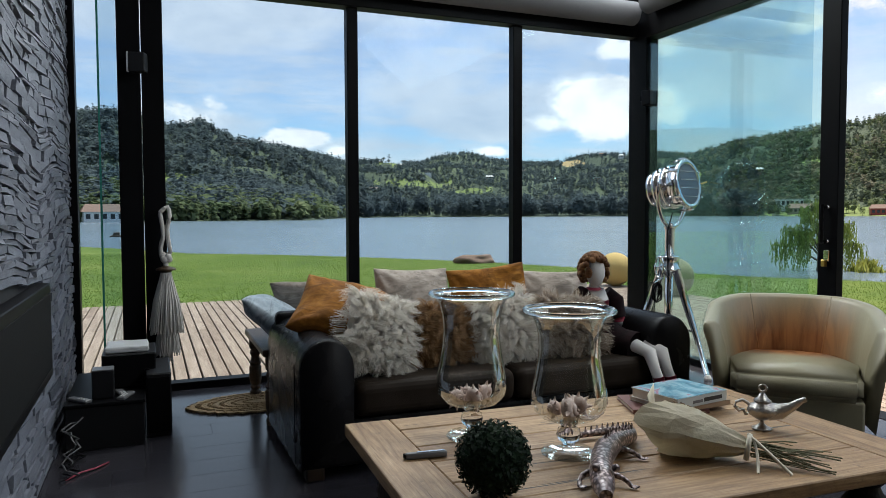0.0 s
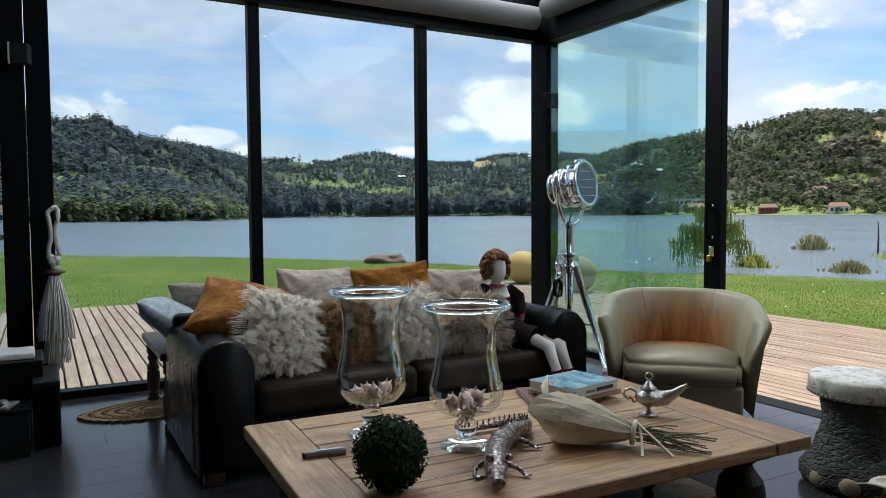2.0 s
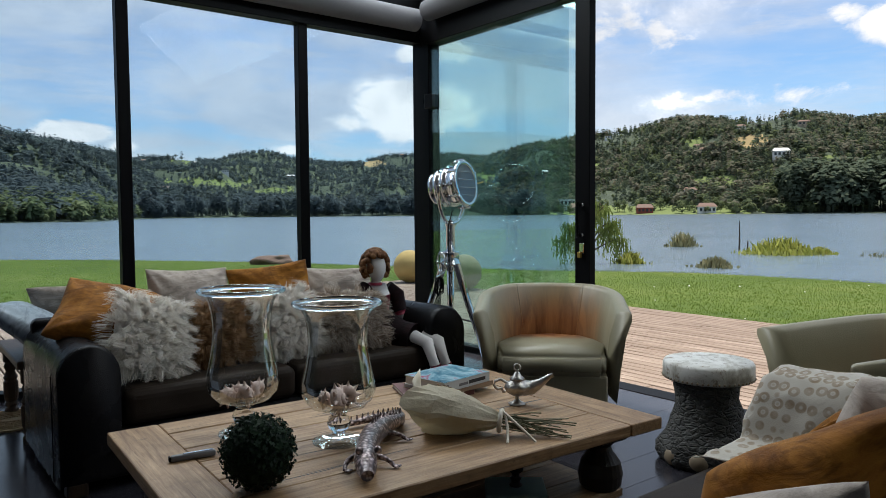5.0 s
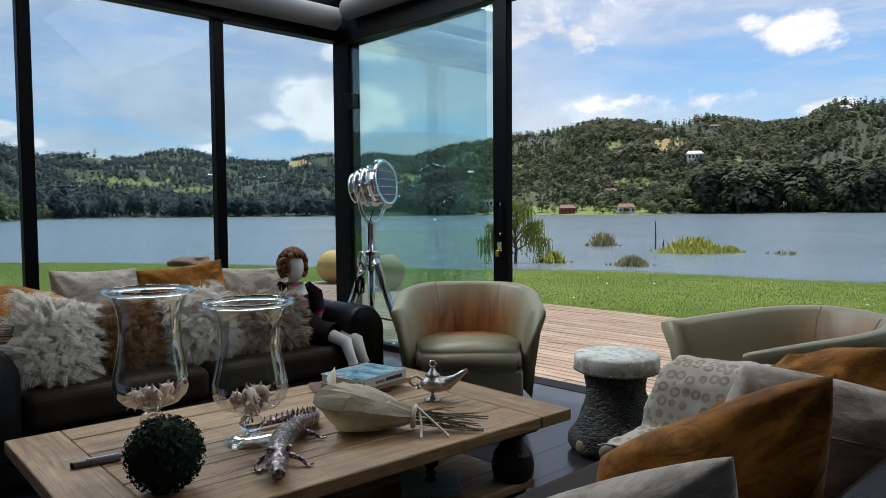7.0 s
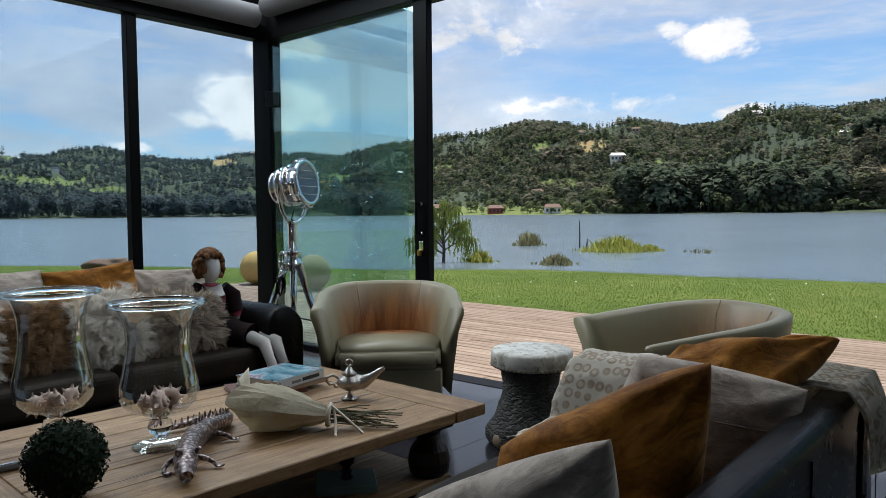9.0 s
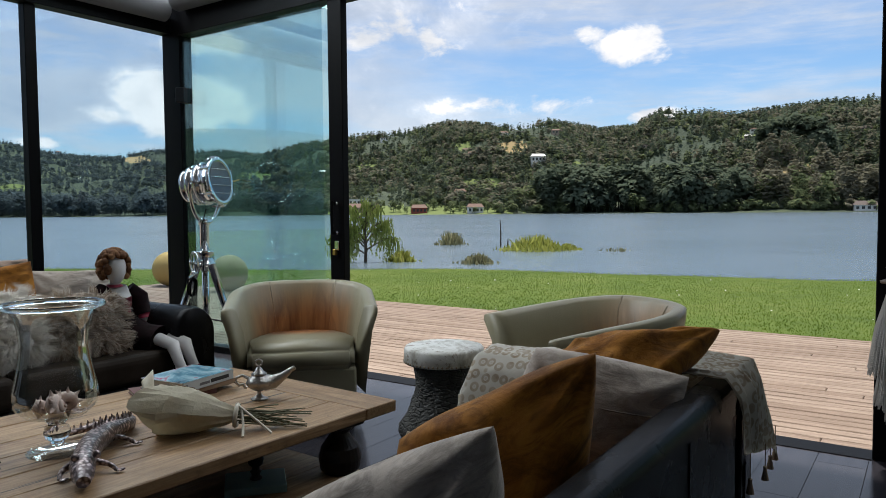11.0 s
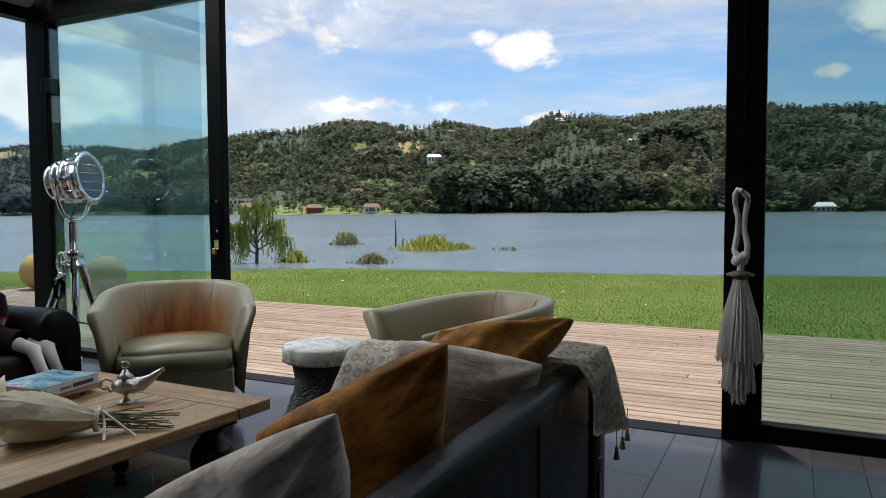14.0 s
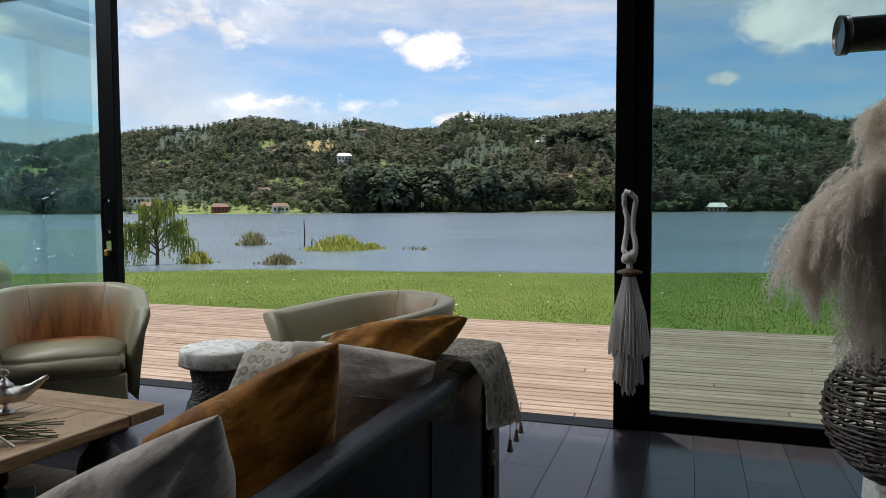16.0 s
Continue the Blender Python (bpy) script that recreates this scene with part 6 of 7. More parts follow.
part("cord_bundle", tube(bmesh.new(), [(-0.18 + 0.03 * math.cos(q * 1.1), -0.10 + 0.02 * math.sin(q * 0.9), 0.60 + 0.075 * math.sin(q * 1.1)) for q in range(24)], 0.006, 5), BLACK, spot)

# ---- cloth doll: one mesh ----
bm = bmesh.new()
face_sets = []


def dress(slot):
    for f in bm.faces:
        if f.index == -1:
            f.material_index = slot
    bm.faces.index_update()


def add(slot, fn):
    n0 = len(bm.faces)
    fn()
    bm.faces.ensure_lookup_table()
    for f in bm.faces[n0:]:
        f.material_index = slot
        f.smooth = True


dr = random.Random(6)
HX, HY, HZd = 2.275, 3.325, 0.832
add(0, lambda: ball(bm, (HX, HY, HZd), 0.066, 16, 12, (0.80, 0.85, 1.22)))
for k in range(260):
    a, e = dr.uniform(0, 6.28), dr.uniform(-0.7, 1.5)
    d = Vector((math.cos(a) * math.cos(e), math.sin(a) * math.cos(e), math.sin(e)))
    if d.y < -0.35 and d.z < 0.6 and abs(d.x + 0.1) < 0.66:
        continue
    add(1, lambda: ball(bm, (HX + d.x * 0.075 - 0.006, HY + d.y * 0.075 + 0.01, HZd + 0.012 + d.z * 0.088), dr.uniform(0.012, 0.02), 6, 4))
add(0, lambda: tube(bm, [(HX, HY + 0.01, HZd - 0.06), (HX, HY + 0.02, HZd - 0.12)], [0.025, 0.035], 10))
add(3, lambda: tube(bm, [(HX, HY + 0.02, HZd - 0.085), (HX, HY + 0.02, HZd - 0.10)], [0.034, 0.05], 12))
add(0, lambda: tube(bm, [(HX, HY + 0.02, HZd - 0.10), (HX + 0.01, HY + 0.02, HZd - 0.16)], [0.06, 0.078], 12))
add(3, lambda: tube(bm, [(HX + 0.01, HY + 0.02, HZd - 0.155), (HX + 0.015, HY + 0.025, HZd - 0.26), (HX + 0.02, HY + 0.03, HZd - 0.31)], [0.080, 0.066, 0.075], 14))
add(2, lambda: tube(bm, [(HX + 0.015, HY + 0.03, HZd - 0.29), (HX + 0.03, HY - 0.03, HZd - 0.37), (HX + 0.06, HY - 0.14, HZd - 0.40), (HX + 0.10, HY - 0.24, HZd - 0.405)], [0.075, 0.12, 0.105, 0.10], 16))
for s, pts in ((-1, [(HX - 0.055, HY + 0.02, HZd - 0.11), (HX - 0.115, HY + 0.01, HZd - 0.16), (HX - 0.125, HY - 0.01, HZd - 0.26)]), (1, [(HX + 0.075, HY + 0.02, HZd - 0.12), (HX + 0.125, HY + 0.0, HZd - 0.17), (HX + 0.135, HY - 0.03, HZd - 0.26)])):
    add(2, lambda: tube(bm, pts, [0.045, 0.056, 0.042], 12))
    p = Vector(pts[-1])
    add(3, lambda: tube(bm, [p + Vector((0, 0, 0.01)), p + Vector((0.003, -0.006, -0.02))], [0.036, 0.030], 10))
    h = p + Vector((0.04, -0.05, -0.12))
    add(0, lambda: tube(bm, [p + Vector((0, -0.004, -0.015)), h], [0.026, 0.020], 10))
    add(0, lambda: ball(bm, h + Vector((0.008, -0.006, -0.012)), 0.030, 10, 8, (0.9, 0.9, 1.1)))
    for q in (-1, 0, 1):
        add(0, lambda: tube(bm, [h + Vector((0.012 * q, -0.01, -0.02)), h + Vector((0.016 * q + 0.01, -0.025, -0.055))], [0.010, 0.006], 6))
for s, x in ((0, 2.345), (1, 2.42)):
    add(0, lambda: tube(bm, [(x, 3.06, 0.462), (x + 0.01, 2.955, 0.44), (x + 0.04, 2.925, 0.31)], [0.036, 0.036, 0.028], 12))
    add(3, lambda: tube(bm, [(x + 0.04, 2.925, 0.32), (x + 0.047, 2.918, 0.275), (x + 0.055, 2.88, 0.262)], [0.031, 0.033, 0.022], 10))
me = mesh_of(bm, "cloth_doll")
for mm in (DOLL_SKIN, DOLL_HAIR, DOLL_DRESS, DOLL_RED):
    me.materials.append(mm)
tagged(new("cloth_doll", me), "cloth doll with auburn curls and dark dress on the sofa", "doll")

# ---- bench with pale cushion behind the sofa ----
bench = thing("side_bench", pose(0, 0, 0), "old wooden bench with turned legs behind the sofa", "bench")
part("seat", nbox(0.55, 3.90, 0.385, 0.98, 4.70, 0.425, bev=0.006), STOOL_WOOD, bench)
for cx, cy in ((0.605, 4.64), (0.605, 3.955), (0.92, 4.64), (0.92, 3.955)):
    bm = lathe(bmesh.new(), [(0, 0), (0.034, 0), (0.036, 0.03), (0.026, 0.045), (0.036, 0.06), (0.028, 0.075), (0.036, 0.09), (0.036, 0.10), (0.038, 0.105), (0.038, 0.19), (0.03, 0.20), (0.038, 0.215), (0.03, 0.23), (0.024, 0.25), (0.034, 0.28), (0.026, 0.30), (0.036, 0.31), (0.036, 0.385), (0, 0.385)], 16, cx, cy)
    part("leg", bm, STOOL_WOOD, bench, smooth=False)
pillow(pose(0.66, 4.10, 0.555, -58, 6, 78), "pale blue-grey satin cushion on a wooden bench", BLUE_GREY, 0.50, 0.46, 0.20, 41)
pillow(pose(0.90, 4.35, 0.60, -40, 0, 150), "white pillow lying on the bench", TAUPE, 0.42, 0.42, 0.13, 42)

# ---- jute mat with stepped edge ----
bm = bmesh.new()
cx, cy = 0.60, 4.45
outer = []
for k in range(72):
    a = 2 * math.pi * k / 72
    rr = 1.0 if k % 2 else 0.93
    outer.append((cx + 0.43 * rr * math.copysign(abs(math.cos(a)) ** 0.9, math.cos(a)), cy + 0.24 * rr * math.copysign(abs(math.sin(a)) ** 1.2, math.sin(a))))
bm.faces.new([bm.verts.new((x, y, 0.012)) for x, y in outer])
ext = bmesh.ops.extrude_face_region(bm, geom=bm.faces[:])
bmesh.ops.translate(bm, verts=[v for v in ext["geom"] if isinstance(v, bmesh.types.BMVert)], vec=(0, 0, -0.011))
bmesh.ops.recalc_face_normals(bm, faces=bm.faces)
mat_o = thing("floor_mat", pose(0, 0, 0), "plaited tan jute mat with toothed edge", "mat")
part("weave", bm, JUTE, mat_o)
for q in (0.86, 0.70, 0.54, 0.38, 0.22):
    part("braid", tube(bmesh.new(), [(cx + (x - cx) * q, cy + (y - cy) * q, 0.013) for x, y in outer + outer[:1]], 0.006, 5), JUTE, mat_o)

# ---- media corner ----
cab = thing("media_cabinet", pose(0, 0, 0), "low black media cabinet under a slate wall", "cabinet")
part("body", nbox(-0.40, 3.86, 0.0, -0.045, 4.62, 0.215, bev=0.004), PLASTIC, cab)
part("top", nbox(-0.405, 3.85, 0.215, -0.04, 4.63, 0.232, bev=0.003), BLACK, cab)
sub = thing("subwoofer", pose(0, 0, 0), "tall black loudspeaker box beside the cabinet", "speaker")
part("body", nbox(-0.035, 3.98, 0.0, 0.088, 4.42, 0.33, bev=0.006), PLASTIC, sub)
part("grille", nbox(-0.028, 3.975, 0.02, 0.08, 3.981, 0.31, bev=0.002), BLACK, sub)
av = thing("receiver", pose(0, 0, 0.232), "black audio receiver on a low cabinet", "receiver")
part("body", nbox(-0.25, 4.12, 0.006, 0.015, 4.45, 0.185, bev=0.004), PLASTIC, av)
panel = part("front_panel", nbox(-0.245, 4.114, 0.012, 0.01, 4.121, 0.18, bev=0.002), BLACK, av)
for k in range(2):
    part("knob", tube(bmesh.new(), [(-0.2 + 0.17 * k, 4.115, 0.09), (-0.2 + 0.17 * k, 4.095, 0.09)], 0.016, 14), BLACK, panel)
bm = box(bmesh.new(), -0.235, 4.15, 0, -0.02, 4.38, 0.032, bev=0.01, seg=2)
bmesh.ops.subdivide_edges(bm, edges=bm.edges[:], cuts=4, use_grid_fill=True)
for v in bm.verts:
    v.co += Vector((noise.noise(v.co * 30), noise.noise(v.co * 31), abs(noise.noise(v.co * 28)))) * 0.008 * (1 if v.co.z > 0.01 else 0)
pk = part("wrapped_packet", bm, PALE_PLASTIC, smooth=False)
pk.location = (0, 0, 0.418)
tagged(pk, "crumpled pale plastic packet on the receiver", "packet")
spk = thing("small_speaker", pose(0, 0, 0.233), "small black cube speaker on a low cabinet", "speaker")
part("body", nbox(-0.285, 3.93, 0, -0.185, 4.03, 0.14, bev=0.004), PLASTIC, spk)
part("lid", nbox(-0.285, 3.93, 0.1405, -0.185, 4.03, 0.146, bev=0.002), GREY_PLASTIC, spk)
for x, y, a, nm in ((-0.34, 3.92, 40, 0), (-0.13, 3.93, -20, 1), (-0.15, 3.99, 15, 2)):
    rm = thing("remote_control", pose(x, y, 0.2325, 0, 0, a), "slim dark remote control on the cabinet", "remote", "remotes")
    part("body", nbox(-0.02, -0.07, 0, 0.02, 0.07, 0.016, bev=0.004), GREY_PLASTIC, rm)
    for k in range(6):
        part("button", nbox(-0.012 + 0.014 * (k % 2), -0.05 + 0.02 * (k // 2), 0.016, -0.003 + 0.014 * (k % 2), -0.04 + 0.02 * (k // 2), 0.0185), PALE_PLASTIC, rm)
crng = random.Random(9)
for k in range(5):
    pts = [Vector((-0.36 + crng.uniform(-.03, .05), 3.80 + crng.uniform(-.03, .03), 0.012 + 0.15 * (k % 2) * (1 - q / 9))) + Vector((0.03 * math.sin(q * 1.3 + k), -0.035 * q * (0.3 + 0.25 * k), 0.02 * abs(math.sin(q + k)) * (q < 6))) for q in range(10)]
    cb = part("cable", tube(bmesh.new(), pts, 0.004, 5), GREY_PLASTIC if k % 2 else BLACK, smooth=True)
    tagged(cb, "loose cable curling over the floor", "cable", "cables under the cabinet")
cb = part("cable", tube(bmesh.new(), [(-0.20, 3.62, 0.006), (-0.25, 3.55, 0.008), (-0.31, 3.50, 0.012), (-0.36, 3.44, 0.006)], 0.004, 5), DOLL_RED, smooth=True)
tagged(cb, "loose red-tipped cable on the floor", "cable", "cables under the cabinet")

fire = thing("fireplace", pose(0, 0, 0), "black linear fireplace set into the slate wall", "fireplace")
part("surround", nbox(-0.46, 1.55, 0.455, -0.405, 3.515, 0.862, bev=0.004), BLACK, fire)
part("glass_front", nbox(-0.4049, 1.60, 0.50, -0.401, 3.47, 0.82), SCREEN, fire)

# ---- rope tassels on the door posts ----
def tassel(m, label):
    o = thing("rope_tassel", m, label, "tassel", "rope tassels")
    pts = []
    for k in range(25):
        t = k / 24
        a = 2 * math.pi * t
        pts.append((0.026 * math.sin(a) + 0.014 * math.sin(3 * a), 0.012 * math.cos(2 * a), 1.20 - 0.155 * (1 - math.cos(a)) + 0.012 * math.sin(5 * a)))
    part("loop", tube(bmesh.new(), pts, 0.0135, 8), ROPE, o, smooth=True)
    kb = bmesh.new()
    for q in range(5):
        ball(kb, (0.018 * math.cos(q * 1.4), 0.014 * math.sin(q * 1.4), 0.875 + 0.012 * (q % 3)), 0.024, 10, 8)
    part("knot", kb, ROPE, o, smooth=True)
    part("neck", tube(bmesh.new(), [(0, 0, 0.87), (0, 0, 0.80)], 0.016, 8), ROPE, o)
    part("cap", lathe(bmesh.new(), [(0, 0.79), (0.030, 0.79), (0.034, 0.80), (0.060, 0.805), (0.062, 0.815), (0.02, 0.83), (0, 0.83)], 20), STOOL_WOOD, o, smooth=True)
    rr = random.Random(2)
    for nm, n, z0, z1, r0, r1 in (("skirt", 170, 0.79, 0.415, 0.030, 0.104), ("lower_skirt", 130, 0.47, 0.275, 0.040, 0.074), ("tip_skirt", 34, 0.33, 0.215, 0.02, 0.034)):
        bm = bmesh.new()
        for q in range(n):
            a = 2 * math.pi * q / n + rr.uniform(-.05, .05)
            k0, k1 = r0 * rr.uniform(0.75, 1.0), r1 * rr.uniform(0.65, 1.05)
            ze = z1 + rr.uniform(-0.02, 0.02)
            tube(bm, [(k0 * math.cos(a), k0 * math.sin(a), z0), ((k0 * 0.45 + k1 * 0.62) * math.cos(a + 0.05), (k0 * 0.45 + k1 * 0.62) * math.sin(a + 0.05), (z0 + ze) / 2), (k1 * math.cos(a), k1 * math.sin(a), ze)], [0.004, 0.0045, 0.003], 4)
        tagged(part(nm, bm, ROPE, o), kind="stuff")
    return o


tassel(pose(3.70, -0.19, 0.0, 0, 0, 90), "grey rope tassel hanging from the door post")
tassel(pose(0.09, 4.87, 0.0), "grey rope tassel hanging from the window post")

# door pulls on the open leaf
pull = thing("door_handle", pose(0, 0, 0), "bent steel pull handle with brass padlock on the leaf", "handle")
for z in (1.19, 0.985):
    part("mount", tube(bmesh.new(), [(3.79, 3.115, z), (3.745, 3.115, z)], 0.012, 10), CHROME, pull, smooth=True)
part("grip", tube(bmesh.new(), [(3.745, 3.115, 1.205), (3.742, 3.115, 1.19), (3.738, 3.115, 1.1), (3.742, 3.115, 0.985), (3.745, 3.115, 0.97)], 0.011, 8), BLACK, pull, smooth=True)
part("escutcheon", nbox(3.782, 3.095, 0.86, 3.7899, 3.135, 0.93, bev=0.003), CHROME, pull)
part("padlock", nbox(3.755, 3.10, 0.83, 3.778, 3.13, 0.872, bev=0.004), BRASS, pull)

# small loudspeakers on the posts
for x, y, z, rz, lb in ((3.80, 4.83, 2.10, 20, "small black loudspeaker fixed to the corner post"), (-0.045, 4.88, 2.10, -15, "small black loudspeaker with a pale edge on the post")):
    sp = thing("wall_speaker", pose(x, y, z, 0, 0, rz), lb, "speaker", "post speakers")
    part("body", nbox(-0.05, -0.05, -0.06, 0.05, 0.03, 0.06, bev=0.008, seg=2), PLASTIC, sp)
    part("bracket", nbox(-0.015, 0.025, -0.02, 0.015, 0.06, 0.02), BLACK, sp)
    if x < 1:
        part("edge_strip", nbox(-0.056, -0.052, -0.062, -0.048, -0.03, 0.062), PALE_PLASTIC, sp, "pale edge strip")

# blind cassettes under the clerestory
bl = tagged(part("roller_blind", tube(bmesh.new(), [(-0.42, 4.885, 2.785), (3.70, 4.885, 2.785)], 0.095, 20), BLIND, smooth=True), "rolled grey roller blind along the window head", "blind")
bl2 = tagged(part("roller_blind", tube(bmesh.new(), [(3.70, -4.4, 2.83), (3.70, 4.72, 2.83)], 0.085, 20), BLIND, smooth=True), "rolled grey roller blind along the door head", "blind")

# ---- basket and plumes ----
bx, by = 3.10, -1.26
bask = thing("wicker_basket", pose(bx, by, 0), "round dark wicker basket on a pale stone foot", "basket")
part("foot", lathe(bmesh.new(), [(0, 0), (0.15, 0), (0.165, 0.02), (0.16, 0.10), (0.14, 0.115), (0, 0.115)], 20), DRUM, bask)
for k in range(26):
    z = 0.125 + 0.019 * k
    f = (z - 0.36) / 0.27
    R = 0.30 * math.sqrt(max(0.05, 1 - f * f)) * 0.97 + 0.012
    pts = [((R + 0.006 * math.sin(a * 12 + k * math.pi)) * math.cos(a), (R + 0.006 * math.sin(a * 12 + k * math.pi)) * math.sin(a), z + 0.004 * math.sin(a * 3 + k)) for a in (2 * math.pi * q / 48 for q in range(49))]
    part("weave", tube(bmesh.new(), pts, 0.0062, 5), WICKER, bask)
for k in range(24):
    a = 2 * math.pi * k / 24
    pts = []
    for q in range(9):
        z = 0.12 + 0.49 * q / 8
        f = (z - 0.36) / 0.27
        R = 0.30 * math.sqrt(max(0.05, 1 - f * f)) * 0.97 + 0.012
        pts.append((R * math.cos(a), R * math.sin(a), z))
    part("rib", tube(bmesh.new(), pts, 0.0055, 5), WICKER, bask)
part("rim", lathe(bmesh.new(), [(0.13 + 0.014 * math.cos(t * math.pi / 4), 0.605 + 0.014 * math.sin(t * math.pi / 4)) for t in range(8)], 32, closed=True), WICKER, bask, smooth=True)

pr = np.random.default_rng(12)


def plume(base, ctrl, tip, seed, count=2600, width=0.13):
    o = thing("pampas_plume", pose(0, 0, 0), "fluffy cream pampas grass plume drooping from a basket", "dried grass", "pampas plumes")
    pts = arc(base, ctrl, tip, 16)
    part("stalk", tube(bmesh.new(), pts, [0.005] * 10 + [0.004] * 7, 6), STEMS, o)
    P = np.array([p[:] for p in pts])
    nb = 210
    t = pr.uniform(0.36, 1.0, nb)
    seg = t * 16
    k = np.minimum(seg.astype(int), 15)
    f = (seg - k)[:, None]
    root = P[k] * (1 - f) + P[k + 1] * f
    tan = P[k + 1] - P[k]
    tan /= np.linalg.norm(tan, axis=1)[:, None]
    side = pr.normal(0, 1, (nb, 3))
    side -= tan * (side * tan).sum(1)[:, None]
    side /= np.linalg.norm(side, axis=1)[:, None]
    bl = (width * 1.75 * np.sin(np.clip((t - 0.30) / 0.70, 0.05, 1) * np.pi * 0.86) ** 0.6 * pr.uniform(0.6, 1.2, nb))[:, None]
    # points along each drooping branch
    per = count // nb
    fb = pr.uniform(0.08, 1.0, (nb, per))[..., None]
    out = side * 0.55 + tan * 0.62
    c = root[:, None] + out[:, None] * bl[:, None] * (fb - 0.35 * fb ** 2) + np.array([0, 0, -1.0]) * bl[:, None] * 0.62 * fb ** 2
    c = c.reshape(-1, 3)
    m_n = len(c)
    hl = pr.uniform(0.016, 0.046, m_n)[:, None]
    hd = pr.normal(0, 0.8, (m_n, 3)) + np.array([0, 0, -0.85])
    hd /= np.linalg.norm(hd, axis=1)[:, None]
    mid, end = c + hd * hl * 0.5, c + hd * hl + np.array([0, 0, -0.25]) * hl
    wv = np.cross(hd, pr.normal(0, 1, (m_n, 3)))
    wv = wv / (np.linalg.norm(wv, axis=1)[:, None] + 1e-6) * 0.0011
    V = np.stack([c - wv, c + wv, mid - wv, mid + wv, end], 1).reshape(-1, 3)
    F = (np.array([[0, 1, 3], [0, 3, 2], [2, 3, 4]])[None] + (np.arange(m_n) * 5)[:, None, None]).reshape(-1, 3)
    me = fast_mesh("plume", V, faces_tri=F)
    me.materials.append(PLUME)
    q = new("plume", me)
    q.parent = o
    return o


B = (bx, by, 0.30)
plume(B, (bx, by + 0.12, 1.55), (bx - 0.05, by + 0.40, 0.98), 1, 30000, 0.20)
plume(B, (bx + 0.05, by + 0.05, 1.60), (bx - 0.05, by + 0.16, 0.72), 2, 30000, 0.20)
plume(B, (bx, by, 1.3), (bx + 0.1, by + 0.10, 1.50), 3, 28000, 0.19)
plume(B, (bx - 0.02, by + 0.16, 1.72), (bx - 0.08, by + 0.27, 0.98), 6, 26000, 0.21)
plume(B, (bx + 0.04, by + 0.02, 1.75), (bx - 0.02, by + 0.10, 1.10), 7, 24000, 0.20)
plume(B, (bx, by - 0.2, 1.5), (bx - 0.05, by - 0.5, 1.2), 4, 12000, 0.16)
plume(B, (bx - 0.1, by - 0.1, 1.5), (bx - 0.2, by - 0.15, 0.95), 5, 12000, 0.15)

# dark tube of a telescope on its own stand
tel = thing("telescope", pose(3.0, -1.02, 0), "dark metal telescope tube on a tall stand", "telescope")
tx0, tx1 = Vector((0.0, 0.055, 1.735)), Vector((0.12, -0.95, 1.76))
part("tube", tube(bmesh.new(), [tx0, tx1], 0.062, 28), IRON, tel, smooth=True)
dd = (tx1 - tx0).normalized()
part("end_ring", tube(bmesh.new(), [tx0 - dd * 0.006, tx0 + dd * 0.022], 0.070, 28), IRON, tel, smooth=True)
mid = tx0.lerp(tx1, 0.75)
part("stand_post", tube(bmesh.new(), [mid, Vector((mid.x, mid.y, 0.9))], 0.02, 10), IRON, tel)
for a in (20, 140, 260):
    part("stand_leg", tube(bmesh.new(), [(mid.x, mid.y, 0.92), (mid.x + 0.35 * math.cos(radians(a)), mid.y + 0.35 * math.sin(radians(a)), 0.0)], 0.014, 8), IRON, tel)

# ---- outside: stone balls, rock, reeds, willow ----
for x, y, rd, mt, lb in ((7.05, 9.75, 0.275, STONE_BALL, "ochre stone ball on the corner of the deck"), (7.0, 8.25, 0.27, GREY_BALL, "brown-grey stone ball standing on the deck")):
    b = part("stone_ball", ball(bmesh.new(), (0, 0, 0), rd, 40, 26), mt, smooth=True)
    b.location = (x, y, DECK_Z + rd - 0.004)
    tagged(b, lb, "stone ball", "stone balls")
bm = bmesh.new()
bmesh.ops.create_icosphere(bm, subdivisions=4, radius=0.5)
for v in bm.verts:
    v.co = Vector((v.co.x * 1.15, v.co.y * 0.7, max(-0.06, min(0.15, v.co.z * 0.42)))) * (1 + 0.25 * noise.noise(v.co * 3))
rk = part("rock", bm, ROCK)
rk.location = (7.86, 16.9, LAWN_Z + 0.05)
tagged(rk, "flat reddish boulder lying on the lawn by the shore", "rock")

wr = np.random.default_rng(31)
REED = m_foliage("yellow_green_reeds", (0.32, 0.36, 0.08), (0.48, 0.50, 0.13), (0.62, 0.60, 0.22), 4.0, 0.2)
WILLOW = m_foliage("willow_leaves", (0.20, 0.26, 0.07), (0.31, 0.37, 0.10), (0.44, 0.47, 0.17), 2.0, 0.3)
TWIG = m_foliage("grey_green_twigs", (0.26, 0.26, 0.15), (0.36, 0.35, 0.2), (0.46, 0.42, 0.26), 4.0, 0.2)


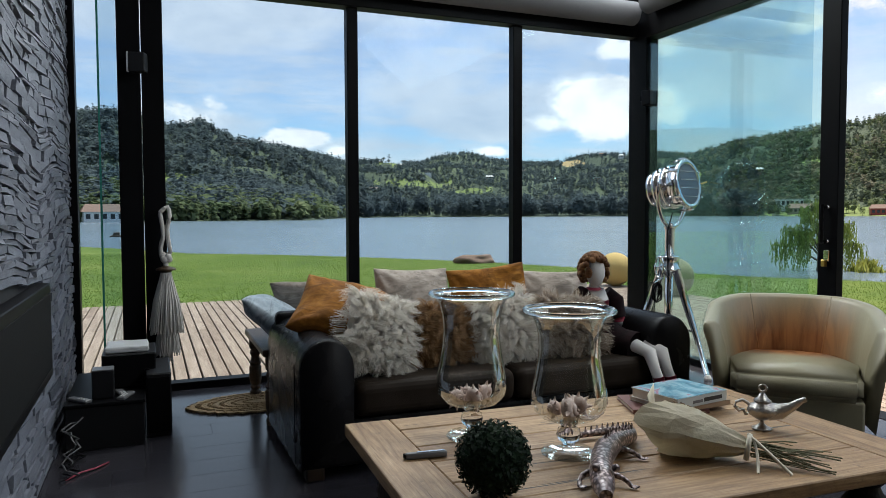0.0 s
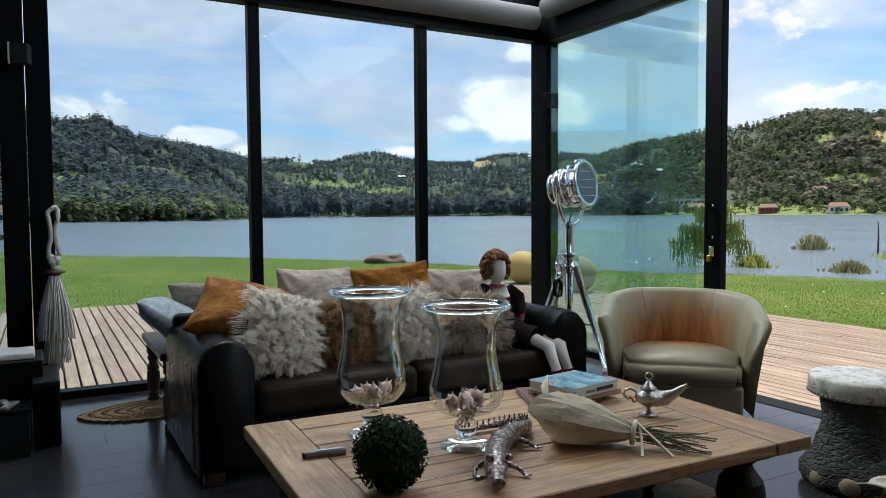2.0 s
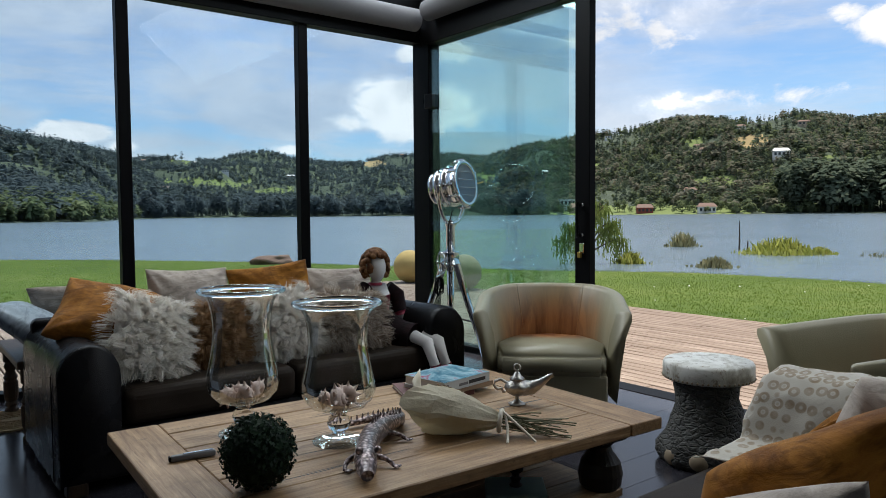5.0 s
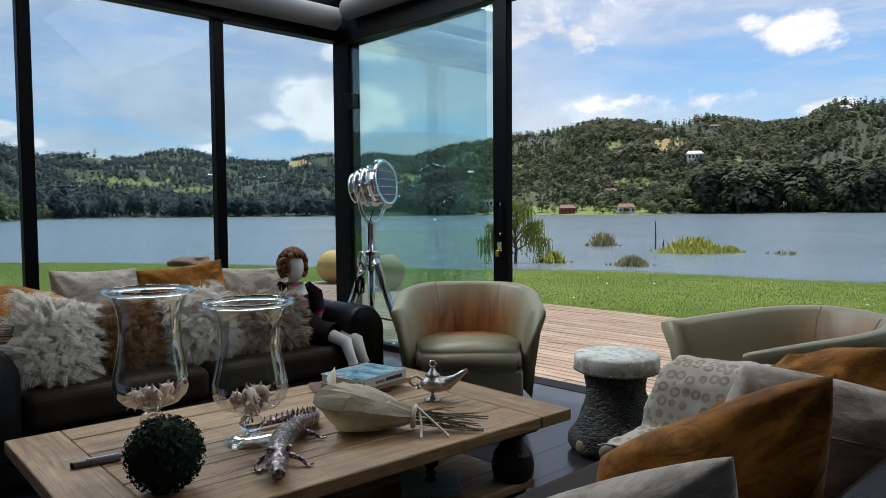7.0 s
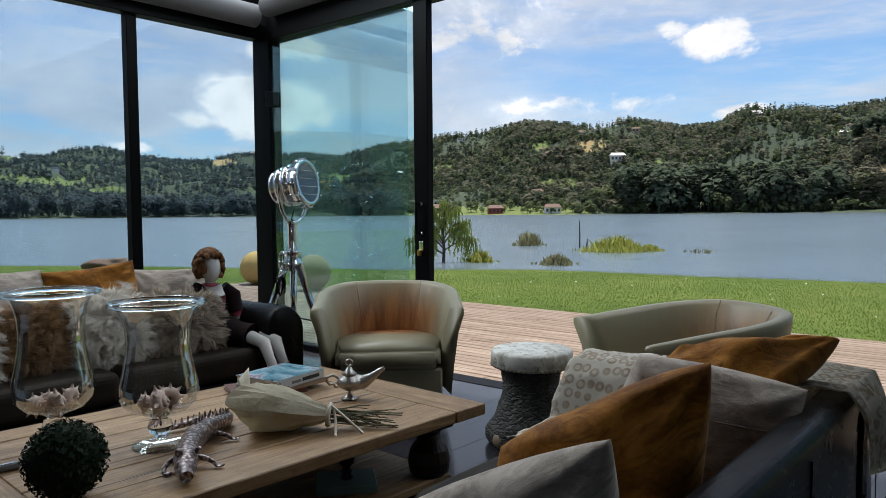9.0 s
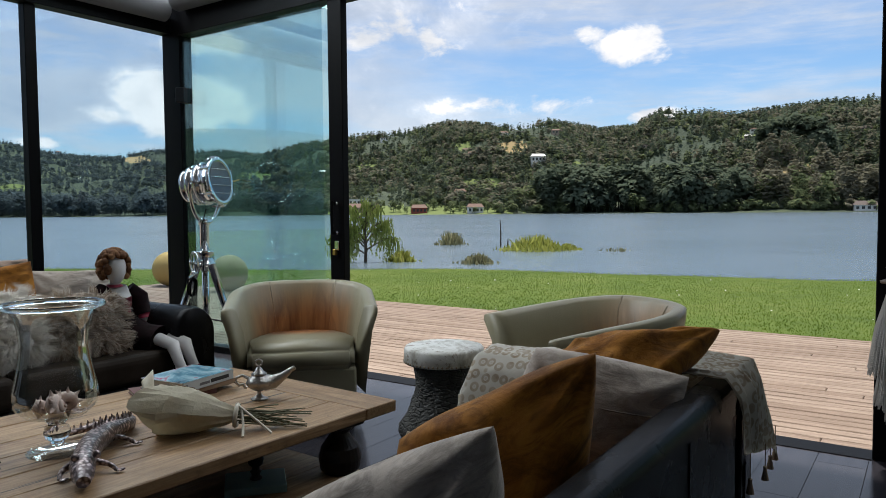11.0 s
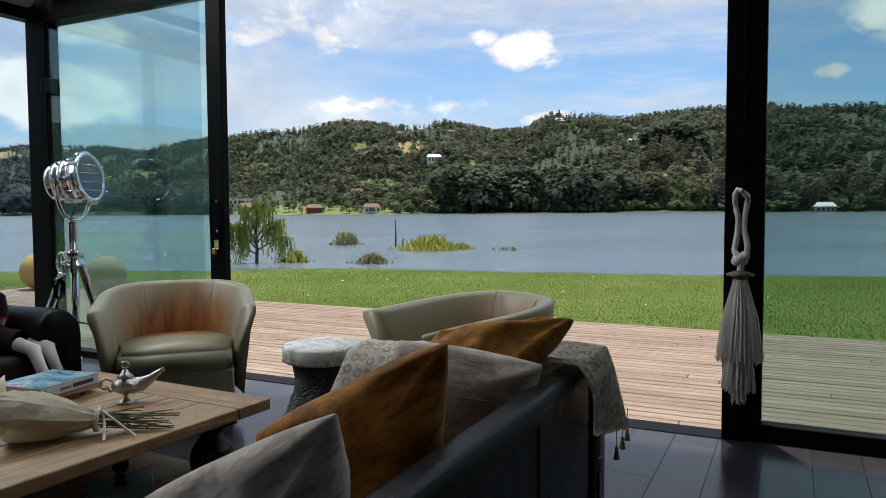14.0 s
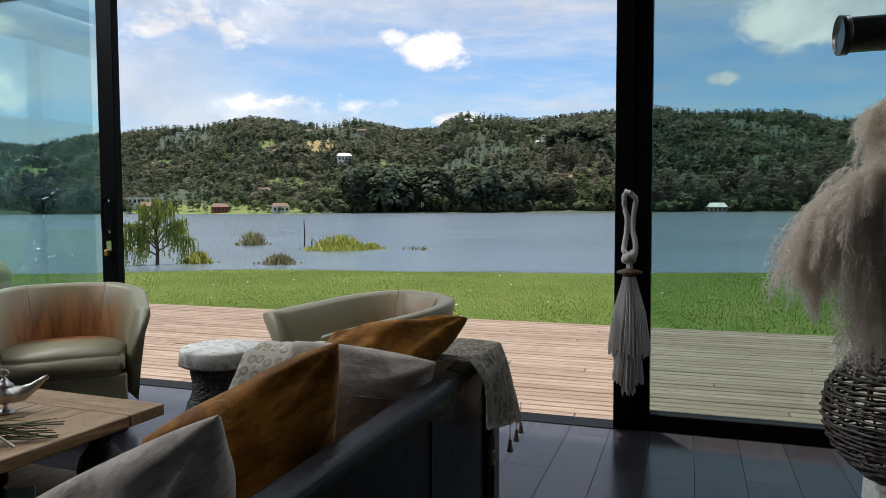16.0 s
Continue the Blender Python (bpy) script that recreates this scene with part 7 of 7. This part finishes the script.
def tuft(name, label, cat, x, y, w, h, n, mat, leaf=0.03, droop=0.0):
    """A clump of blades or leafy twigs rising out of the lake."""
    base = np.stack([wr.normal(0, w * 0.33, n), wr.normal(0, w * 0.33, n), np.full(n, -0.1)], -1)
    hh = h * wr.uniform(0.35, 1.0, n) * np.clip(1.25 - (np.abs(base[:, 0]) + np.abs(base[:, 1])) / w, 0.25, 1)
    d = np.stack([wr.normal(0, 0.28, n), wr.normal(0, 0.28, n), np.ones(n)], -1)
    tip = base + d * hh[:, None] + np.array([0, 0, 0.1])
    mid = (base + tip) / 2 + wr.normal(0, 0.04, (n, 3))
    tip[:, 2] -= droop * wr.uniform(0, 1, n)
    sdv_ = wr.normal(0, 1, (n, 3)) * leaf
    V = np.stack([base, mid + sdv_, tip, mid - sdv_], 1).reshape(-1, 3)
    F = (np.array([[0, 1, 2], [0, 2, 3]])[None] + (np.arange(n) * 4)[:, None, None]).reshape(-1, 3)
    me = fast_mesh(name, V, faces_tri=F)
    me.materials.append(mat)
    o = new(name, me)
    o.location = (x, y, LAKE_Z)
    return tagged(o, label, cat)


tuft("reed_clump", "yellow-green reeds growing in the shallow lake", "reeds", 28.7, 14.3, 1.9, 0.75, 900, REED)
tuft("reed_clump", "small yellow-green reed clump in the lake", "reeds", 29.6, 13.1, 0.7, 0.35, 260, REED)
tuft("water_bush", "dry bush standing in shallow water", "bush", 20.4, 12.2, 0.75, 0.42, 420, TWIG, 0.018)
tuft("water_bush", "dry bush standing beside a willow in the lake", "bush", 19.9, 15.0, 0.6, 0.5, 380, REED, 0.018)
tuft("water_bush", "bare grey bush standing in the lake", "bush", 31.4, 20.6, 1.0, 0.9, 260, TWIG, 0.022)
tuft("water_bush", "sparse twigs just above the lake", "bush", 29.5, 10.9, 0.9, 0.3, 40, TWIG, 0.015)
for dx_, h_, ln_ in ((0, 1.3, -0.05), (0.25, 0.42, 0.03)):
    s_ = part("dead_stake", tube(bmesh.new(), [(30.5 + dx_, 17.1 - dx_, LAKE_Z - 0.4), (30.53 + dx_, 17.1 - dx_, LAKE_Z + h_ * 0.5), (30.5 + dx_ + ln_, 17.08 - dx_, LAKE_Z + h_)], [0.045, 0.035, 0.018], 7), BARK)
    tagged(s_, "dead bare trunk standing in the lake", "stake", "dead stakes")

wil = thing("willow", pose(19.1, 16.0, LAKE_Z), "small green willow with hanging twigs standing in the lake", "tree")
part("trunk", tube(bmesh.new(), [(0, 0, -0.3), (0.05, 0, 0.5), (0.0, 0.05, 1.2), (0.1, 0.0, 1.75)], [0.07, 0.055, 0.04, 0.02], 8), BARK, wil)
VV, FF, off = [], [], 0
wq = random.Random(77)
limbs = [((0.02, 0, 0.6), (-0.5, 0.4, 1.5), (-0.72, 0.55, 1.25)), ((0.02, 0, 0.8), (0.4, -0.35, 1.7), (0.62, -0.55, 1.2)), ((0, 0, 1.0), (-0.2, 0.2, 2.0), (-0.35, 0.3, 1.9)), ((0, 0, 1.1), (0.2, -0.2, 2.1), (0.4, -0.3, 1.9)), ((0.02, 0, 0.9), (0.05, 0.0, 2.2), (0.1, 0.05, 2.15)), ((0, 0, 0.7), (-0.3, 0.25, 1.5), (-0.5, 0.4, 1.3))]
limbs += [((0, 0, 0.3), (-0.7, 0.6, 0.9), (-0.95, 0.75, 0.85)), ((0, 0, 0.4), (0.7, -0.6, 1.0), (0.9, -0.75, 0.8)), ((0, 0, 0.5), (-0.5, 0.3, 1.2), (-0.8, 0.6, 1.35)), ((0, 0, 0.6), (0.5, -0.3, 1.5), (0.75, -0.6, 1.45))]
for L in limbs:
    part("limb", tube(bmesh.new(), arc(*L, 6), [0.03, 0.026, 0.022, 0.018, 0.014, 0.01, 0.006], 5), BARK, wil)
leaf_v, leaf_f = [], []
for L in limbs:
    pts = arc(*L, 10)
    for _ in range(52):
        p = pts[wq.randint(3, 10)] + Vector((wq.uniform(-.14, .14), wq.uniform(-.14, .14), wq.uniform(-.06, .12)))
        drop = wq.uniform(0.12, 0.95)
        drop = min(drop, p.z - 0.05)
        sway = Vector((wq.uniform(-.12, .12), wq.uniform(-.12, .12), 0))
        for q in range(9):
            f = q / 8
            c_ = p + sway * f + Vector((0, 0, -drop * f))
            s = Vector((wq.uniform(-1, 1), wq.uniform(-1, 1), wq.uniform(-0.5, 0.5))).normalized() * 0.035
            b = len(leaf_v)
            leaf_v += [c_[:], (c_ + s + Vector((0, 0, -0.03)))[:], (c_ + s * 0.6 + Vector((0, 0, -0.11)))[:], (c_ - s * 0.5 + Vector((0, 0, -0.05)))[:]]
            leaf_f += [(b, b + 1, b + 2), (b, b + 2, b + 3)]
me = fast_mesh("crown", np.array(leaf_v), faces_tri=np.array(leaf_f))
me.materials.append(WILLOW)
o = new("crown", me)
o.parent = wil

raft = thing("floating_hut", pose(-2.6, 66.0, LAKE_Z), "tiny dark floating hut far out on the lake", "raft")
part("deck", nbox(-0.5, -0.4, -0.05, 0.5, 0.4, 0.12, bev=0.02), BARK, raft)
part("hut", nbox(-0.25, -0.25, 0.12, 0.25, 0.25, 0.38, bev=0.02), BARK, raft)

# grass blades on the nearer lawn
gr = np.random.default_rng(14)
GRASS = m_hair("grass_blades", (0.105, 0.165, 0.024), (0.125, 0.195, 0.03), (0.165, 0.225, 0.044), 0.9, 0.45)
ng = 480000
gx, gy = gr.uniform(-6, 15, ng), gr.uniform(-8, 26, ng)
rr = np.hypot(gx - 0.3, gy)
aa = np.degrees(np.arctan2(gx - 0.3, gy))
keep = (rr < shore(aa) - 0.1) & ((gx > 7.28) | (gy > 10.23)) & (gr.uniform(0, 1, ng) < np.clip(9.0 / rr, 0.2, 1))
gx, gy = gx[keep], gy[keep]
n = len(gx)
root = np.stack([gx, gy, np.full(n, LAWN_Z)], -1)
hg = gr.uniform(0.012, 0.028, n)
th = gr.uniform(0, 6.28, n)
wd = np.stack([np.cos(th), np.sin(th), 0 * th], -1) * gr.uniform(0.003, 0.007, n)[:, None]
tip = root + np.stack([gr.normal(0, 0.010, n), gr.normal(0, 0.010, n), hg], -1)
V = np.stack([root - wd, root + wd, tip], 1).reshape(-1, 3)
me = fast_mesh("grass", V, faces_tri=np.arange(n * 3).reshape(-1, 3))
me.materials.append(GRASS)
tagged(new("grass", me), "short green grass blades of the lawn", "grass", kind="stuff")

# daisies and scraps scattered in the grass
fl = bmesh.new()
ball(fl, (0, 0, 0), 0.022, 6, 4, (1, 1, 0.5))
fl_me = mesh_of(fl, "daisy")
fl_me.materials.append(PALE_PLASTIC)
frng = random.Random(21)
bmv, bmf = [], []
for k in range(75):
    x, y = frng.uniform(7.4, 14), frng.uniform(-4, 14)
    if math.hypot(x, y) > float(shore(math.degrees(math.atan2(x, y)))) - 0.4:
        continue
    b = len(bmv)
    s = frng.uniform(0.006, 0.015)
    for dx_, dy_, dz_ in ((-1, -1, 0), (1, -1, 0.3), (1, 1, 0), (-1, 1, 0.4), (0, 0, 1)):
        bmv.append((x + dx_ * s, y + dy_ * s, LAWN_Z + 0.045 + dz_ * s))
    bmf += [(b, b + 1, b + 4), (b + 1, b + 2, b + 4), (b + 2, b + 3, b + 4), (b + 3, b, b + 4)]
me = fast_mesh("daisies", np.array(bmv), faces_tri=np.array(bmf))
me.materials.append(PALE_PLASTIC)
tagged(new("daisies", me), "small white daisies scattered over the lawn", "flowers", kind="stuff")

# ---- houses on the far shore and hills ----
H_WHITE = simple("white_house_wall", (0.62, 0.62, 0.60), (0.74, 0.74, 0.72), 2, 0.8)
H_RED = simple("red_house_wall", (0.20, 0.035, 0.025), (0.28, 0.06, 0.045), 2, 0.8)
H_TAN = simple("tan_house_wall", (0.30, 0.24, 0.18), (0.40, 0.33, 0.26), 2, 0.8)
ROOF_DARK = simple("dark_roof", (0.07, 0.055, 0.05), (0.13, 0.10, 0.09), 2, 0.8)
ROOF_TILE = simple("clay_tile_roof", (0.13, 0.075, 0.055), (0.20, 0.12, 0.09), 2, 0.8)
ROOF_PALE = simple("pale_metal_roof", (0.42, 0.42, 0.42), (0.6, 0.6, 0.6), 2, 0.5)
PANE = simple("dark_house_window", (0.02, 0.025, 0.03), (0.03, 0.035, 0.04), 2, 0.2)


def house(az, r, w, d, h, wall, roof, label, flat=False, lift=0.0, n=4):
    z = float(land(np.array(az), np.array(r))) + lift
    x, y = r * math.sin(radians(az)) + 0.3, r * math.cos(radians(az))
    o = thing("house", pose(x, y, z, 0, 0, -az + 8), label, "house", "houses across the lake")
    wall_ = part("wall", nbox(-w / 2, -d / 2, -6, w / 2, d / 2, h), wall, o)
    bm = bmesh.new()
    if flat:
        box(bm, -w / 2 - 0.4, -d / 2 - 0.4, h, w / 2 + 0.4, d / 2 + 0.4, h + 0.5)
    else:
        k = 0.8
        vs = [bm.verts.new(p) for p in ((-w / 2 - k, -d / 2 - k, h), (w / 2 + k, -d / 2 - k, h), (w / 2 + k, d / 2 + k, h), (-w / 2 - k, d / 2 + k, h), (-w / 2 + 0.8, 0, h + d * 0.33), (w / 2 - 0.8, 0, h + d * 0.33))]
        for f in ((0, 1, 5, 4), (2, 3, 4, 5), (1, 2, 5), (3, 0, 4), (3, 2, 1, 0)):
            bm.faces.new([vs[q] for q in f])
    part("roof", bm, roof, o)
    for q in range(n):
        xc = -w / 2 + w * (q + 0.5) / n
        part("window", nbox(xc - w / n * 0.28, -d / 2 - 0.08, h * 0.3, xc + w / n * 0.28, -d / 2 - 0.02, h * 0.78), PANE, wall_)
    return o


house(49.3, 585, 26, 10, 3.6, H_TAN, ROOF_TILE, "long low tan house on the far lake shore", n=9)
house(53.7, 545, 11, 8, 4.0, H_RED, ROOF_TILE, "small red house on the far lake shore")
house(58.2, 520, 11, 8, 4.2, H_WHITE, ROOF_TILE, "white house with a clay roof by the lake")
house(48.4, 620, 26, 10, 6.0, H_WHITE, ROOF_PALE, "long white flat-roofed building in the trees", True, 2, 8)
house(63.2, 640, 12, 8, 5.0, H_WHITE, ROOF_PALE, "white house with a pale roof above the grove", False, 5)
house(57.0, 600, 9, 7, 3.5, H_WHITE, ROOF_TILE, "white house with red roof on the slope", lift=2)
house(86.2, 500, 12, 8, 3.4, H_WHITE, ROOF_DARK, "low white house on the far lake bank")
house(92.0, 475, 10, 8, 3.4, H_TAN, ROOF_PALE, "pale lakeside house among dark trees")
house(-3.2, 236, 11, 7, 3.0, H_WHITE, ROOF_TILE, "white house with a clay roof on the near bank", n=5)
hr = random.Random(15)
for k in range(34):
    az_ = hr.uniform(46, 92)
    t_ = hr.uniform(0.22, 0.92)
    r_ = float(far_shore(az_)) + t_ * float(ridge_far(az_) - far_shore(az_))
    house(az_, r_, hr.uniform(6, 12), hr.uniform(5, 7), hr.uniform(2.4, 3.6), hr.choice((H_WHITE, H_TAN, H_TAN)), hr.choice((ROOF_DARK, ROOF_TILE, ROOF_PALE)), "small house among trees on the far hillside", hr.random() < 0.3, 2.0, 3)
for k in range(26):
    az_ = hr.uniform(-4, 44)
    t_ = hr.uniform(0.15, 0.9)
    r_ = float(far_shore(az_)) + t_ * float(ridge_far(az_) - far_shore(az_))
    house(az_, r_, hr.uniform(6, 11), hr.uniform(5, 7), hr.uniform(2.4, 3.6), hr.choice((H_WHITE, H_TAN)), hr.choice((ROOF_DARK, ROOF_TILE, ROOF_PALE)), "small house among trees on the far hillside", hr.random() < 0.3, 2.0, 3)

# ---- pieces of the setting ----
prng = random.Random(11)
k = 0
y = Y0
plank_data = {}
while y < Y1 + 0.08:
    x = X0 - prng.uniform(0, 1.2)
    w = min(0.2, Y1 + 0.09 - y)
    while x < X1:
        L = prng.choice((0.9, 1.2, 1.5))
        a, b = max(x, X0), min(x + L, X1 + 0.02)
        if b - a > 0.03:
            part("plank", nbox(a + 0.0012, y + 0.0012, -0.02, b - 0.0012, y + w - 0.0012, 0.0), FLOOR, floor)
        x += L
    y += 0.2
deck = tagged(part("deck", nbox(-9, Y1 + 0.10, -0.12, 7.25, 10.2, -0.075), BARK), "sun-bleached timber deck round the house corner", "deck", kind="structure")
deck_2 = part("joists", nbox(3.93, -9, -0.12, 7.25, Y1 + 0.10, -0.076), BARK, deck)
x = -8.97
while x < 7.2:
    y = (5.11 if x < 3.93 else -8.9) - prng.uniform(0, 0.0)
    first = True
    while y < 10.19:
        L = prng.uniform(2.4, 5.5) if x > -2 else 6
        e = min(y + L, 10.19)
        part("board", nbox(x, y + 0.002, -0.05, x + 0.083, e - 0.002, DECK_Z + prng.uniform(-0.002, 0.002), bev=0.004), DECK, deck)
        y = e
    x += 0.096
# slate stones of the west wall
y_split = 3.35
srng = random.Random(19)
z = 0.0
rest = bmesh.new()
count = 0
while z < ROOF - 0.01:
    h = srng.choice((0.018, 0.024, 0.03, 0.038, 0.05))
    h = min(h, ROOF - z)
    y = -4.5 if z >= 0 else 0
    while y < Y1 - 0.02:
        L = srng.uniform(0.10, 0.40)
        e = min(y + L, Y1 + 0.02)
        inside = 0.455 < z + h / 2 < 0.862 and 1.55 < (y + e) / 2 < 3.515
        if not inside:
            pr_ = X0 + srng.choice((-0.004, 0.0, 0.002, 0.004, 0.007, 0.011))
            target = bmesh.new()
            g = 0.0015
            vs = [(y + g, z + g + srng.uniform(0, 0.006)), (e - g, z + g + srng.uniform(0, 0.006)), (e - g - srng.uniform(0, 0.03), z + h - g + srng.uniform(0, 0.005)), (y + g + srng.uniform(0, 0.03), z + h - g + srng.uniform(0, 0.005))]
            vs = [(a_, b_ + (0.035 * math.sin(a_ * 2.7 + b_ * 1.3) + 0.05 * noise.noise(Vector((a_ * 1.8, b_ * 2.2, 4.0)))) * min(1, b_ * 3)) for a_, b_ in vs]
            near_ = y > y_split + 0.3 and z < 1.45
            tb = target if near_ else rest
            fr = [tb.verts.new((pr_ + srng.uniform(-0.005, 0.005), a, b)) for a, b in vs]
            bk_ = [tb.verts.new((X0 - 0.05, a, b)) for a, b in vs]
            tb.faces.new(fr)
            for q_ in range(4):
                tb.faces.new((fr[q_], bk_[q_], bk_[(q_ + 1) % 4], fr[(q_ + 1) % 4]))
            if near_:
                bmesh.ops.recalc_face_normals(target, faces=target.faces)
                part("stone", target, SLATE, wall_west)
            else:
                target.free()
        y = e
    z += h
bmesh.ops.recalc_face_normals(rest, faces=rest.faces)
tagged(part("stones", rest, SLATE, wall_west), kind="stuff")
